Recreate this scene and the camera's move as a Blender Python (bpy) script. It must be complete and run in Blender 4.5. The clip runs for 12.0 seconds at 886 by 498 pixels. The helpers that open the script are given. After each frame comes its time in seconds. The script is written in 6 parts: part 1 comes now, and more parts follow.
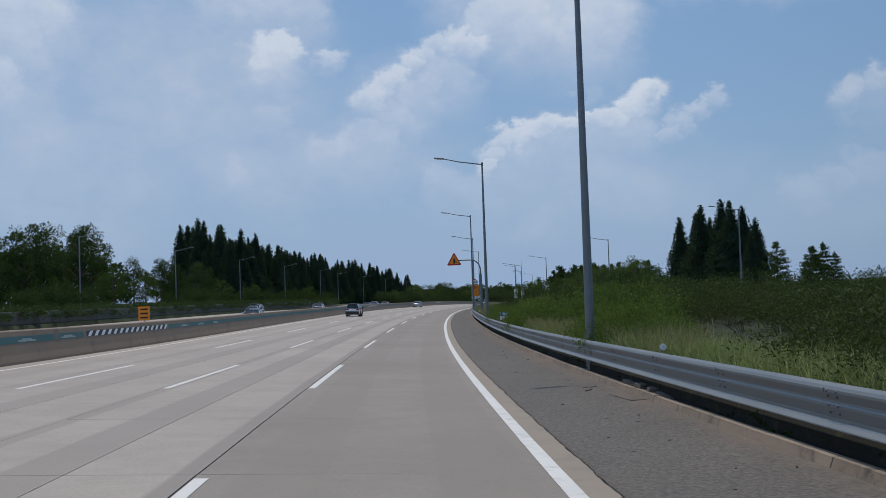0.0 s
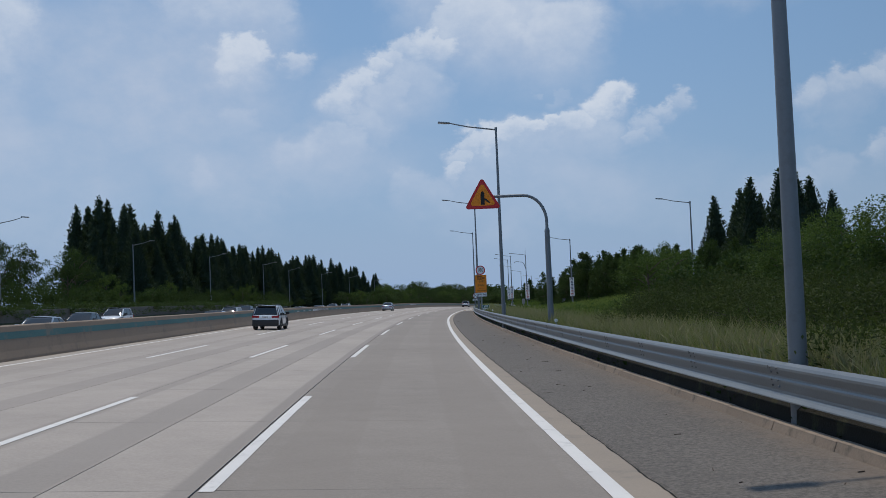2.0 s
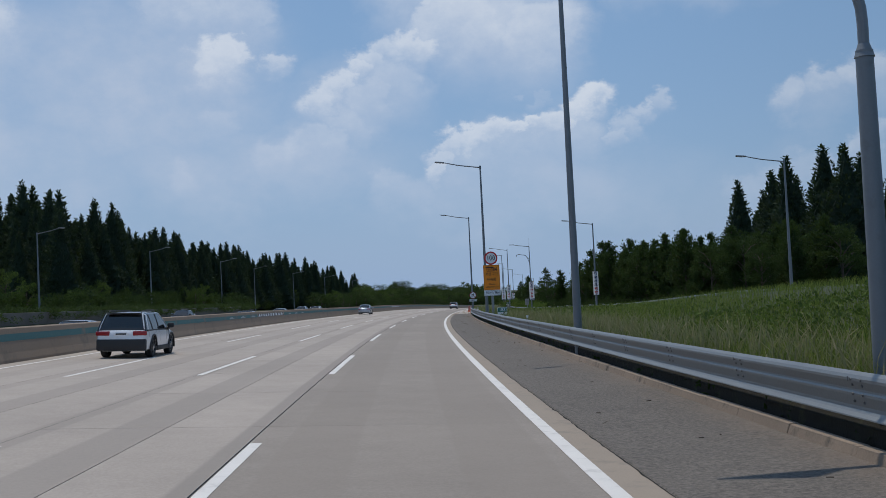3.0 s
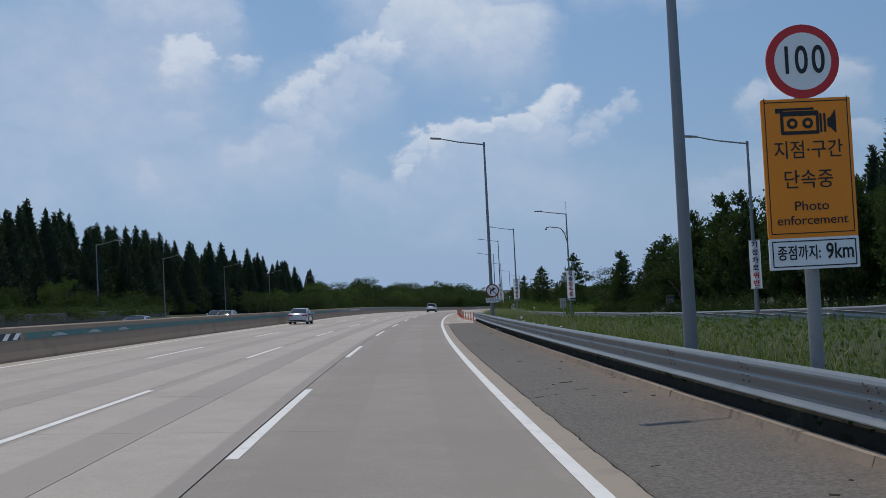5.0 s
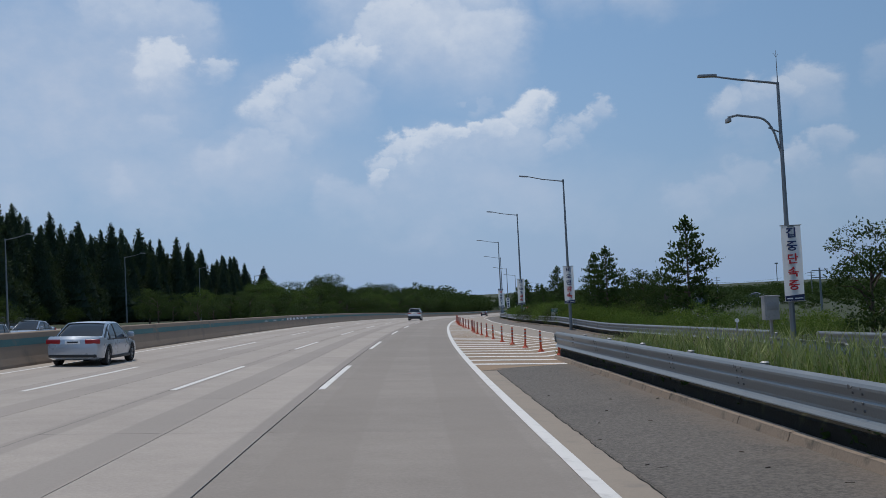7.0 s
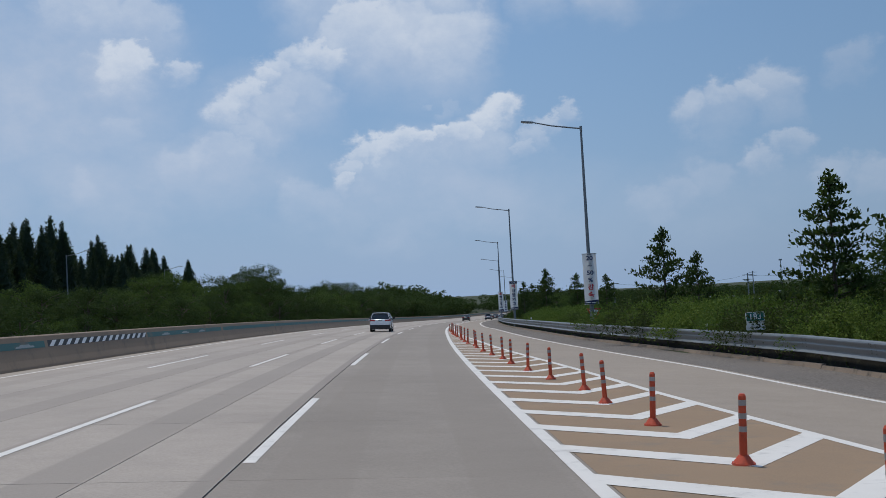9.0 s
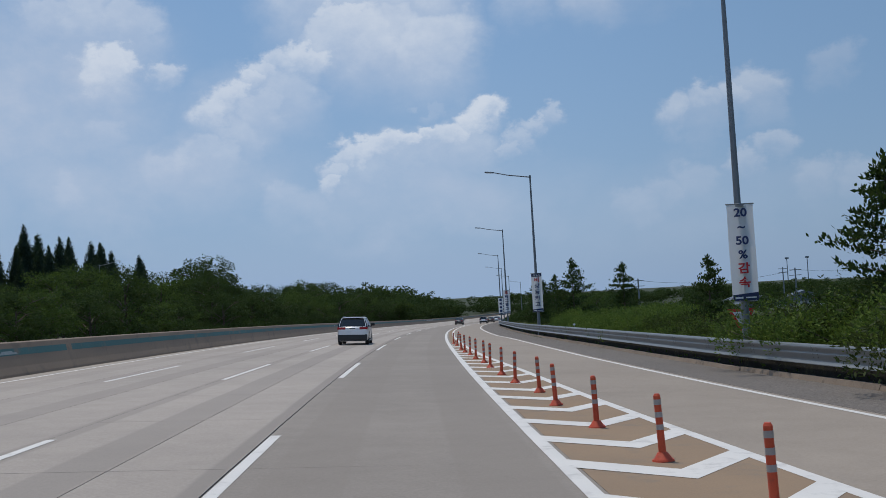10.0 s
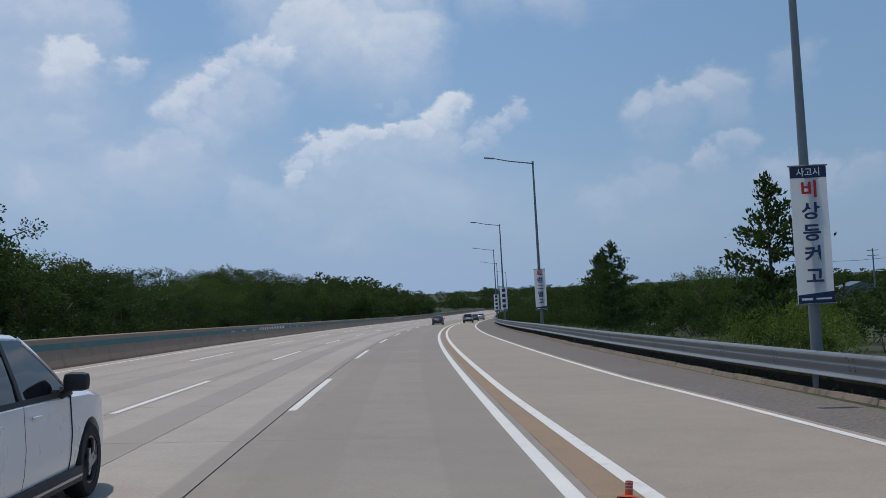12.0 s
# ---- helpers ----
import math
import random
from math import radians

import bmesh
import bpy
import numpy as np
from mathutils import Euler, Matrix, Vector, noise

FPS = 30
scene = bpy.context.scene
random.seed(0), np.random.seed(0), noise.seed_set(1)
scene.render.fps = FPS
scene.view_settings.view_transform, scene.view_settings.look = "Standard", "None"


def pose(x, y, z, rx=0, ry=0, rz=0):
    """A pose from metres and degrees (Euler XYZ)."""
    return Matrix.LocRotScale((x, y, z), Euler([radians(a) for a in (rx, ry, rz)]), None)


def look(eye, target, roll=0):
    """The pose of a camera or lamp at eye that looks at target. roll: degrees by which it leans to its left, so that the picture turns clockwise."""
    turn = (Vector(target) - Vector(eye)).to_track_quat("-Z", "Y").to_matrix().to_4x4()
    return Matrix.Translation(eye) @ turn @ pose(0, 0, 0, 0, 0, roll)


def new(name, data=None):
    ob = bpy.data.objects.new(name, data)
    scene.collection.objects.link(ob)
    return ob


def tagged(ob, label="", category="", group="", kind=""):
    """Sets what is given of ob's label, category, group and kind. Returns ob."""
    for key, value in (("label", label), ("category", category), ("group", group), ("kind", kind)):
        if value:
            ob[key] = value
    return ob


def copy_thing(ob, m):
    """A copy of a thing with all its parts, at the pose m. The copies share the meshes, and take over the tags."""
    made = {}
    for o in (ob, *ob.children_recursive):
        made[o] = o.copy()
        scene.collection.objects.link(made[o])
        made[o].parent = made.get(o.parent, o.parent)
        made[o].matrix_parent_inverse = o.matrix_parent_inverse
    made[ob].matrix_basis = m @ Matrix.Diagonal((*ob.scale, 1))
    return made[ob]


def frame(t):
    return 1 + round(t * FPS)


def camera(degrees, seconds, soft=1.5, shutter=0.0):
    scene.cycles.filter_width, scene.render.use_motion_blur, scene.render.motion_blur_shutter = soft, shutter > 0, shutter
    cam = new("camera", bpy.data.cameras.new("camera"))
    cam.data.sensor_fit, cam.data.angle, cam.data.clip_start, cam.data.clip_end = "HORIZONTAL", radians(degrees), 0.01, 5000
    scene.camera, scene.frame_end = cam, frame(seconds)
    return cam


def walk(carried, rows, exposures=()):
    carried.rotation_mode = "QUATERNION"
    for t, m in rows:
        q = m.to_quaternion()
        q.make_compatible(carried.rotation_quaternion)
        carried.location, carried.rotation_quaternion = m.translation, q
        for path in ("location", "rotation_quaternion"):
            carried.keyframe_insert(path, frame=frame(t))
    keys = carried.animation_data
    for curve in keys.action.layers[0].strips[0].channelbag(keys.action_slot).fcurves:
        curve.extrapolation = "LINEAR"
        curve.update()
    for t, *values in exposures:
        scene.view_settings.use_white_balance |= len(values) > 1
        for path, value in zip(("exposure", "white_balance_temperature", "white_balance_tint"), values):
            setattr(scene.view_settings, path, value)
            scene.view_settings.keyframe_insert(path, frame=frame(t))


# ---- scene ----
cam = camera(46.42, 12.0, 0.62)
PATH = [
    (0, pose(2.298, 0.099, 1.805, 92.098, 1.980, -0.009)),
    (0.5, pose(1.608, 15.410, 1.493, 92.200, 2.084, -0.340)),
    (1, pose(1.045, 30.743, 1.191, 92.165, 2.165, -0.793)),
    (1.5, pose(0.685, 46.085, 0.924, 92.172, 2.185, -1.209)),
    (2, pose(0.447, 61.418, 0.700, 92.194, 2.378, -1.740)),
    (2.5, pose(0.348, 76.728, 0.520, 92.142, 2.641, -2.229)),
    (3, pose(0.400, 92.000, 0.357, 92.222, 2.773, -2.757)),
    (5, pose(1.657, 152.523, -0.294, 92.209, 2.818, -4.585)),
    (5.5, pose(2.197, 167.474, -0.466, 92.139, 3.136, -4.918)),
    (6, pose(2.891, 182.342, -0.646, 92.279, 2.940, -5.166)),
    (6.5, pose(3.664, 197.128, -0.830, 92.111, 3.211, -5.556)),
    (7, pose(4.545, 211.830, -1.021, 92.405, 2.808, -5.944)),
    (9, pose(9.005, 269.863, -1.780, 92.474, 3.137, -7.797)),
    (9.5, pose(10.495, 284.188, -1.966, 92.583, 3.151, -8.139)),
    (10, pose(11.986, 298.469, -2.161, 92.570, 3.330, -8.579)),
    (10.5, pose(13.594, 312.704, -2.369, 92.511, 2.988, -9.244)),
    (11, pose(15.323, 326.904, -2.591, 92.372, 3.263, -9.868)),
    (11.5, pose(17.196, 341.081, -2.831, 92.329, 3.330, -10.158)),
    (12, pose(19.114, 355.262, -3.086, 92.256, 3.225, -10.531)),
]
walk(cam, PATH)

# The road's line: curvature (1/km, to the right), grade (%) and crossfall (%) along s metres; u is metres to the right of the lane line.
KNOTS = np.arange(-25, 576, 50.0)
CURVE = [0.581, 0.581, 0.517, 0.427, 0.511, 0.521, 0.476, 0.56, 0.438, 0.562, 0.568, 0.568, 0.568]
GRADE = [-2.103, -1.983, -1.057, -1.036, -1.188, -1.364, -1.241, -1.572, -2.006, -2.351, -2.336, -2.336, -2.336]
FALL_S, FALL = [0, 190, 400], [3.494, 4.544, 4.268]
HEAD = -2.539
SG = np.arange(-200.0, 2601.0, 1.0)
_k = np.interp(SG, KNOTS, CURVE) / 1000 * np.interp(SG, [-200, 900, 1300, 2600], [1, 1, 0.2, 0])
_g = np.interp(SG, KNOTS, GRADE) / 100 * np.interp(SG, [-200, 560, 900, 2600], [1, 1, 0, 0])


def _sum(q):
    r = np.concatenate([[0], np.cumsum((q[1:] + q[:-1]) / 2)])
    return r - np.interp(0, SG, r)


RA = _sum(_k) + radians(HEAD)
RX, RY, RZ = _sum(np.sin(RA)), _sum(np.cos(RA)), _sum(_g)


def heading(s):
    return float(np.interp(s, SG, RA))


def rise(s, u):
    """Height of the paved cross-section over the axis."""
    b = np.interp(s, FALL_S, FALL) / 100
    v = min(max(u, -45), 30)
    return -b * v + max(v - 4.5, 0) * np.interp(s, [235, 280], [0.075, 0.024])


def at(s, u, h=0.0):
    a = heading(s)
    return Vector((float(np.interp(s, SG, RX)) + u * math.cos(a), float(np.interp(s, SG, RY)) - u * math.sin(a),
                   float(np.interp(s, SG, RZ)) + rise(s, u) + h))


def stand(s, u, h=0.0, turn=0.0, scale=1.0):
    """An upright pose on the road's frame: x to the right, y ahead."""
    p = at(s, u, h)
    return pose(p.x, p.y, p.z, 0, 0, -math.degrees(heading(s)) + turn) @ Matrix.Diagonal((scale, scale, scale, 1))


def lay(s, u, h=0.0, turn=0.0):
    """A pose that lies in the pavement's slope."""
    o, y, x = at(s, u, h), at(s + 1, u, h) - at(s - 1, u, h), at(s, u + 0.3, h) - at(s, u - 0.3, h)
    x.normalize()
    z = x.cross(y).normalized()
    y = z.cross(x)
    m = Matrix((x, y, z)).transposed().to_4x4()
    return Matrix.Translation(o) @ m @ pose(0, 0, 0, 0, 0, turn)


def ramp_in(s):
    return float(np.interp(s, [100, 150, 200, 230, 250, 270, 283, 287.4, 292, 297, 300, 304.6, 310, 316, 323, 330, 335, 343, 355, 380], [33, 25, 17.2, 13.2, 10.9, 9, 7.66, 7.4, 7.15, 6.98, 6.88, 6.66, 6.36, 6.05, 5.76, 5.56, 5.36, 4.99, 4.72, 4.45]))


def ramp_out(s):
    return float(np.interp(s, [100, 150, 200, 230, 250, 270, 290, 303, 310, 316, 322, 332, 340, 370, 377, 385, 434], [38, 29.6, 21.4, 17.2, 14.6, 12.6, 11, 10.45, 10.05, 9.8, 9.5, 9.2, 9.0, 8.6, 8.45, 8.1, 7.85]))


def ramp_kerb(s):
    return float(np.interp(s, [100, 150, 200, 250, 297, 306, 330, 375, 383, 430], [40, 31.6, 23.2, 15.9, 13.6, 13, 11.55, 10.78, 10.68, 10.7]))


def ramp_drop(s, u=0.0):
    """How far the slip road still lies below the cross-section: more at its outer edge."""
    near = float(np.interp(s, [100, 190, 225, 250], [0.3, 0.4, 0.6, 0.0]))
    outer = float(np.interp(s, [100, 175, 187, 201, 223, 234, 246, 262, 285, 300, 400, 430], [0.0, 0.0, 0.3, 0.7, 0.9, 0.9, 0.65, 0.5, 0.35, 0.12, 0.1, 0.0]))
    f = (u - ramp_in(s)) / max(0.5, ramp_kerb(s) - ramp_in(s))
    return near + (outer - near) * min(max(f, 0.0), 1.0)


def east_shift(s):
    """How far the opposite carriageway swings away."""
    return -max(0.0, s - 215) ** 2 * 0.0011


def ground_h(s, u):
    """Height of the soil over the cross-section."""
    h = -0.14
    if u > 6.9:
        h += 0.5 * max(0, min(1, (u - 7.05) / 0.4)) * (max(0, min(1, (246 - s) / 8)) if u < ramp_in(s) - 1.2 else 1)
        if s < 190:
            h += 1.0 * max(0, min(1, (u - 9) / 9)) * max(0, min(1, (190 - s) / 60))
        if u > ramp_in(s) - 1.2:
            h = -0.14 - ramp_drop(s, u)
        if u > ramp_kerb(s) + 0.2:
            h = 0.05 - ramp_drop(s, u)
        if s < 258 and ramp_in(s) - 2.6 < u < ramp_kerb(s) + 2.4:
            h = -0.5 - ramp_drop(s, u)
    if u < -31 + east_shift(s):
        h += 0.15
    elif u < -11.5 and s < 330:
        h = -0.85
    return h


# ---- light ----
SUN_EL, SUN_AZ = radians(73), radians(-25)
sun = new("sun", bpy.data.lights.new("sun", "SUN"))
sun.data.energy, sun.data.angle, sun.data.color = 3.25, radians(0.6), (1.0, 0.925, 0.82)
sun.matrix_world = look((0, 0, 0), (-math.sin(SUN_AZ) * math.cos(SUN_EL), -math.cos(SUN_AZ) * math.cos(SUN_EL), -math.sin(SUN_EL)))
scene.view_settings.exposure = -0.5
SKY = 0.112

PUFFS = []


def bank(az0, el0, az1, el1, count, size, dense):
    """A row of cloud heads from one bearing and height (degrees) to another: how many, how large, how thick."""
    r = np.random.default_rng(len(PUFFS) + 3)
    for i in range(count):
        f = i / max(1, count - 1)
        k = size * r.uniform(0.9, 1.4)
        PUFFS.append((az0 + (az1 - az0) * f, el0 + (el1 - el0) * f + r.uniform(-0.12, 0.12) * size, k * 1.25, k * 0.9, dense * r.uniform(0.85, 1.0)))


bank(2.5, 6.7, 3.5, 8.1, 3, 0.75, 0.75)
bank(4.1, 8.4, 9.6, 9.2, 7, 0.8, 0.88)
bank(10.7, 9.8, 11.7, 10.1, 3, 0.85, 0.95)
bank(4.6, 7.4, 10.4, 8.5, 4, 1.35, 0.55)
bank(12.7, 8.1, 15.1, 9.6, 4, 0.62, 0.62)
bank(7.9, 10.4, 8.4, 10.7, 2, 0.45, 0.35)
bank(-3.6, 10.8, -2.3, 11.6, 3, 0.85, 0.85)
bank(-1.4, 12.3, 0.3, 13.1, 3, 0.95, 0.85)
bank(-2.2, 9.6, 0.6, 11.4, 3, 1.3, 0.55)
bank(1.8, 13.6, 4.0, 15.2, 3, 1.2, 0.85)
bank(5.0, 14.6, 8.8, 14.0, 3, 2.0, 0.8)
bank(2.5, 17.2, 8.0, 17.0, 3, 2.4, 0.85)
bank(-9.5, 12.6, -8.3, 13.3, 3, 1.1, 0.85)
bank(-6.0, 13.0, -6.0, 13.2, 1, 0.6, 0.75)
bank(-12.0, 15.6, -7.5, 15.3, 3, 1.3, 0.6)
bank(-6.1, 8.0, -3.4, 8.5, 3, 1.05, 0.55)
bank(-11.2, 6.8, -9.2, 9.6, 2, 0.8, 0.4)
bank(0.0, 5.9, 1.3, 5.6, 2, 0.8, 0.38)
bank(21.9, 9.1, 26.2, 10.1, 4, 0.95, 0.72)
bank(23.4, 9.0, 26.2, 9.3, 2, 1.2, 0.45)
bank(19.5, 4.6, 22.7, 5.7, 3, 0.85, 0.42)
bank(25.4, 6.3, 26.9, 7.0, 2, 0.8, 0.58)
bank(28.9, 5.3, 33.2, 5.0, 3, 0.9, 0.45)
bank(30.1, 10.9, 30.4, 11.0, 1, 0.9, 0.42)
bank(-23.5, 11.5, -21.8, 14.6, 3, 1.9, 0.75)
bank(14.0, 16.4, 18.0, 16.2, 2, 1.3, 0.6)
# Wide thin veils: bearing, height, half width, half height, thickness.
VEILS = [(-13.5, 12, 9, 7, 0.95), (-20, 8, 10, 5, 0.8), (-7, 7, 10, 3.2, 0.75), (8, 5.2, 10, 2.6, 0.6), (24, 4.2, 11, 2.2, 0.25), (-2, 10.5, 4.5, 3, 0.55), (6, 14.5, 6, 4, 0.5), (19, 16, 7, 1.6, 0.25), (9, 8.2, 6, 2, 0.35),
         (60, 14, 22, 8, 0.7), (95, 25, 30, 12, 0.7), (-70, 20, 30, 12, 0.8), (-110, 32, 28, 14, 0.7), (150, 28, 34, 14, 0.7), (-165, 22, 30, 12, 0.7), (20, 48, 30, 12, 0.6), (-40, 42, 26, 10, 0.7)]


class Graph:
    """A short way to write node trees."""

    def __init__(self, tree):
        self.tree = tree

    def add(self, kind):
        return self.tree.nodes.new(kind)

    def wire(self, a, b):
        self.tree.links.new(a, b)
        return b

    def put(self, socket, v):
        if isinstance(v, bpy.types.NodeSocket):
            self.tree.links.new(v, socket)
        else:
            socket.default_value = v

    def math(self, op, a, b=None, c=None, clamp=False):
        n = self.add("ShaderNodeMath")
        n.operation, n.use_clamp = op, clamp
        for i, v in enumerate((a, b, c)):
            if v is not None:
                self.put(n.inputs[i], v)
        return n.outputs[0]

    def mix(self, f, a, b, mode="MIX"):
        n = self.add("ShaderNodeMix")
        n.data_type, n.blend_type = "RGBA", mode
        for i, v in ((0, f), (6, a), (7, b)):
            self.put(n.inputs[i], v if isinstance(v, (bpy.types.NodeSocket, float, int)) else (*v, 1) if len(v) == 3 else v)
        return n.outputs[2]

    def noise(self, vec, scale, detail=3.0, rough=0.55):
        n = self.add("ShaderNodeTexNoise")
        if vec is not None:
            self.wire(vec, n.inputs["Vector"])
        n.inputs["Scale"].default_value, n.inputs["Detail"].default_value, n.inputs["Roughness"].default_value = scale, detail, rough
        return n.outputs["Fac"]

    def ramp(self, v, lo, hi, a=0.0, b=1.0):
        n = self.add("ShaderNodeMapRange")
        n.interpolation_type = "SMOOTHSTEP"
        for i, x in enumerate((v, lo, hi, a, b)):
            self.put(n.inputs[i], x)
        return n.outputs[0]


world = bpy.data.worlds.new("sky")
scene.world = world
world.use_nodes = True
world.node_tree.nodes.clear()
w = Graph(world.node_tree)
air = w.add("ShaderNodeTexSky")
air.sky_type, air.sun_disc, air.sun_elevation, air.sun_rotation = "NISHITA", False, SUN_EL, SUN_AZ
air.air_density, air.dust_density, air.ozone_density = 1.1, 0.7, 2.5
way = w.add("ShaderNodeTexCoord").outputs["Generated"]
xyz = w.add("ShaderNodeSeparateXYZ")
w.wire(way, xyz.inputs[0])
az = w.math("MULTIPLY", w.math("ARCTAN2", xyz.outputs[0], xyz.outputs[1]), 57.2958)
el = w.math("MULTIPLY", w.math("ARCSINE", xyz.outputs[2]), 57.2958)
flat = w.add("ShaderNodeCombineXYZ")
w.wire(az, flat.inputs[0])
w.wire(w.math("MULTIPLY", el, 1.3), flat.inputs[1])
fine = w.noise(flat.outputs[0], 0.8, 8.0, 0.6)


def vec(op, a, b=None, c=None):
    n = w.add("ShaderNodeVectorMath")
    n.operation = op
    for i, v in enumerate((a, b, c)):
        if v is not None:
            w.put(n.inputs[i], v)
    return n.outputs["Value"] if op == "LENGTH" else n.outputs[0]


def stirred(scale, detail, rough, pull):
    n = w.add("ShaderNodeTexNoise")
    w.wire(flat.outputs[0], n.inputs["Vector"])
    n.inputs["Scale"].default_value, n.inputs["Detail"].default_value, n.inputs["Roughness"].default_value = scale, detail, rough
    return vec("MULTIPLY", vec("SUBTRACT", n.outputs["Color"], (0.5, 0.5, 0.5)), (pull, pull, 0))


plain = w.add("ShaderNodeCombineXYZ")
w.wire(az, plain.inputs[0])
w.wire(el, plain.inputs[1])
spot = vec("ADD", plain.outputs[0], vec("ADD", stirred(0.28, 2.0, 0.5, 2.2), stirred(0.9, 8.0, 0.62, 2.0)))
crisp, lit = 0.0, 0.0
for a, e, ra, re, dense in PUFFS:
    if crisp != 0.0:
        spot = vec("MULTIPLY_ADD", crisp, (1e-6, 0, 0), spot)
    v = vec("MULTIPLY_ADD", spot, (1 / ra, 1 / re, 0), (-a / ra, -e / re, 0))
    far = vec("LENGTH", vec("MAXIMUM", v, vec("MULTIPLY", v, (-1, -0.42, 0))))
    y = w.add("ShaderNodeSeparateXYZ")
    w.wire(v, y.inputs[0])
    foot = w.ramp(y.outputs[1], -2.1, 0.5, 0.0, 1.0)
    op = w.math("MULTIPLY", w.ramp(far, 0.5, 1.15, dense * 0.95, 0.0), foot)
    crisp = op if crisp == 0.0 else w.math("MAXIMUM", crisp, op)
thin = 0.0
wide_spot = vec("MULTIPLY_ADD", crisp, (1e-6, 0, 0), vec("ADD", plain.outputs[0], stirred(0.16, 6.0, 0.6, 7.0)))
for a, e, ra, re, dense in VEILS:
    if thin != 0.0:
        wide_spot = vec("MULTIPLY_ADD", thin, (1e-6, 0, 0), wide_spot)
    v = vec("LENGTH", vec("MULTIPLY_ADD", wide_spot, (1 / ra, 1 / re, 0), (-a / ra, -e / re, 0)))
    op = w.ramp(v, 0.2, 1.25, dense, 0.0)
    thin = op if thin == 0.0 else w.math("MAXIMUM", thin, op)
thin = w.math("MULTIPLY", thin, w.ramp(w.noise(flat.outputs[0], 0.2, 7.0, 0.6), 0.3, 0.75, 0.45, 1.0))
haze = w.math("POWER", 2.718, w.math("MULTIPLY", w.math("MAXIMUM", el, 0.0), -0.13))
blue = w.mix(0.6, air.outputs[0], (2.5, 4.75, 8.2))
blue = w.mix(w.math("MULTIPLY", haze, w.ramp(az, 0.0, 40.0, 0.88, 0.5), clamp=True), blue, (3.75, 5.25, 7.7))
tone = w.mix(thin, blue, (5.7, 6.7, 8.5))
head = w.mix(w.ramp(w.math("ADD", crisp, w.math("MULTIPLY", w.math("SUBTRACT", fine, 0.5), 0.7)), 0.2, 0.95), (5.9, 6.9, 8.7), (8.1, 8.8, 9.9))
tone = w.mix(crisp, tone, head)
tone = w.mix(w.ramp(az, 6.0, 38.0, 0.0, 0.2), tone, (0.7, 1.3, 2.2))
back = w.add("ShaderNodeBackground")
w.wire(tone, back.inputs[0])
back.inputs[1].default_value = SKY
w.wire(back.outputs[0], w.add("ShaderNodeOutputWorld").inputs[0])

# ---- materials ----
def surface(name, base, rough=0.8, metal=0.0, vary=0.12, scale=1.5, fine=30.0, bump=0.15, dirt=None, dirt_amount=0.0, spread=0.0, depth=0.01):
    """A plain real surface: colour with two sizes of variation, fine relief, and stains of a second colour."""
    m = bpy.data.materials.new(name)
    m.use_nodes = True
    g = Graph(m.node_tree)
    b = m.node_tree.nodes["Principled BSDF"]
    place = g.add("ShaderNodeNewGeometry").outputs["Position"]
    big, small = g.noise(place, scale, 4.0), g.noise(place, fine, 3.0)
    f = g.math("ADD", g.math("MULTIPLY", g.math("SUBTRACT", big, 0.5), 2 * vary), g.math("MULTIPLY", g.math("SUBTRACT", small, 0.5), 1.4 * vary))
    if spread:
        rnd = g.add("ShaderNodeObjectInfo").outputs["Random"]
        f = g.math("ADD", f, g.math("MULTIPLY", g.math("SUBTRACT", rnd, 0.5), spread))
    f = g.math("ADD", f, 1.0)
    grey = g.add("ShaderNodeCombineXYZ")
    for i in range(3):
        g.wire(f, grey.inputs[i])
    col = g.mix(1.0, base, grey.outputs[0], "MULTIPLY")
    if dirt:
        spot = g.ramp(g.noise(place, scale * 2.3, 6.0, 0.65), 0.52, 0.72)
        col = g.mix(g.math("MULTIPLY", spot, dirt_amount), col, dirt)
    g.wire(col, b.inputs["Base Color"])
    b.inputs["Metallic"].default_value = metal
    g.put(b.inputs["Roughness"], g.math("ADD", g.math("MULTIPLY", g.math("SUBTRACT", big, 0.5), 0.25), rough, clamp=True))
    if bump:
        n = g.add("ShaderNodeBump")
        n.inputs["Strength"].default_value, n.inputs["Distance"].default_value = bump, depth
        g.wire(small, n.inputs["Height"])
        g.wire(n.outputs[0], b.inputs["Normal"])
    return m


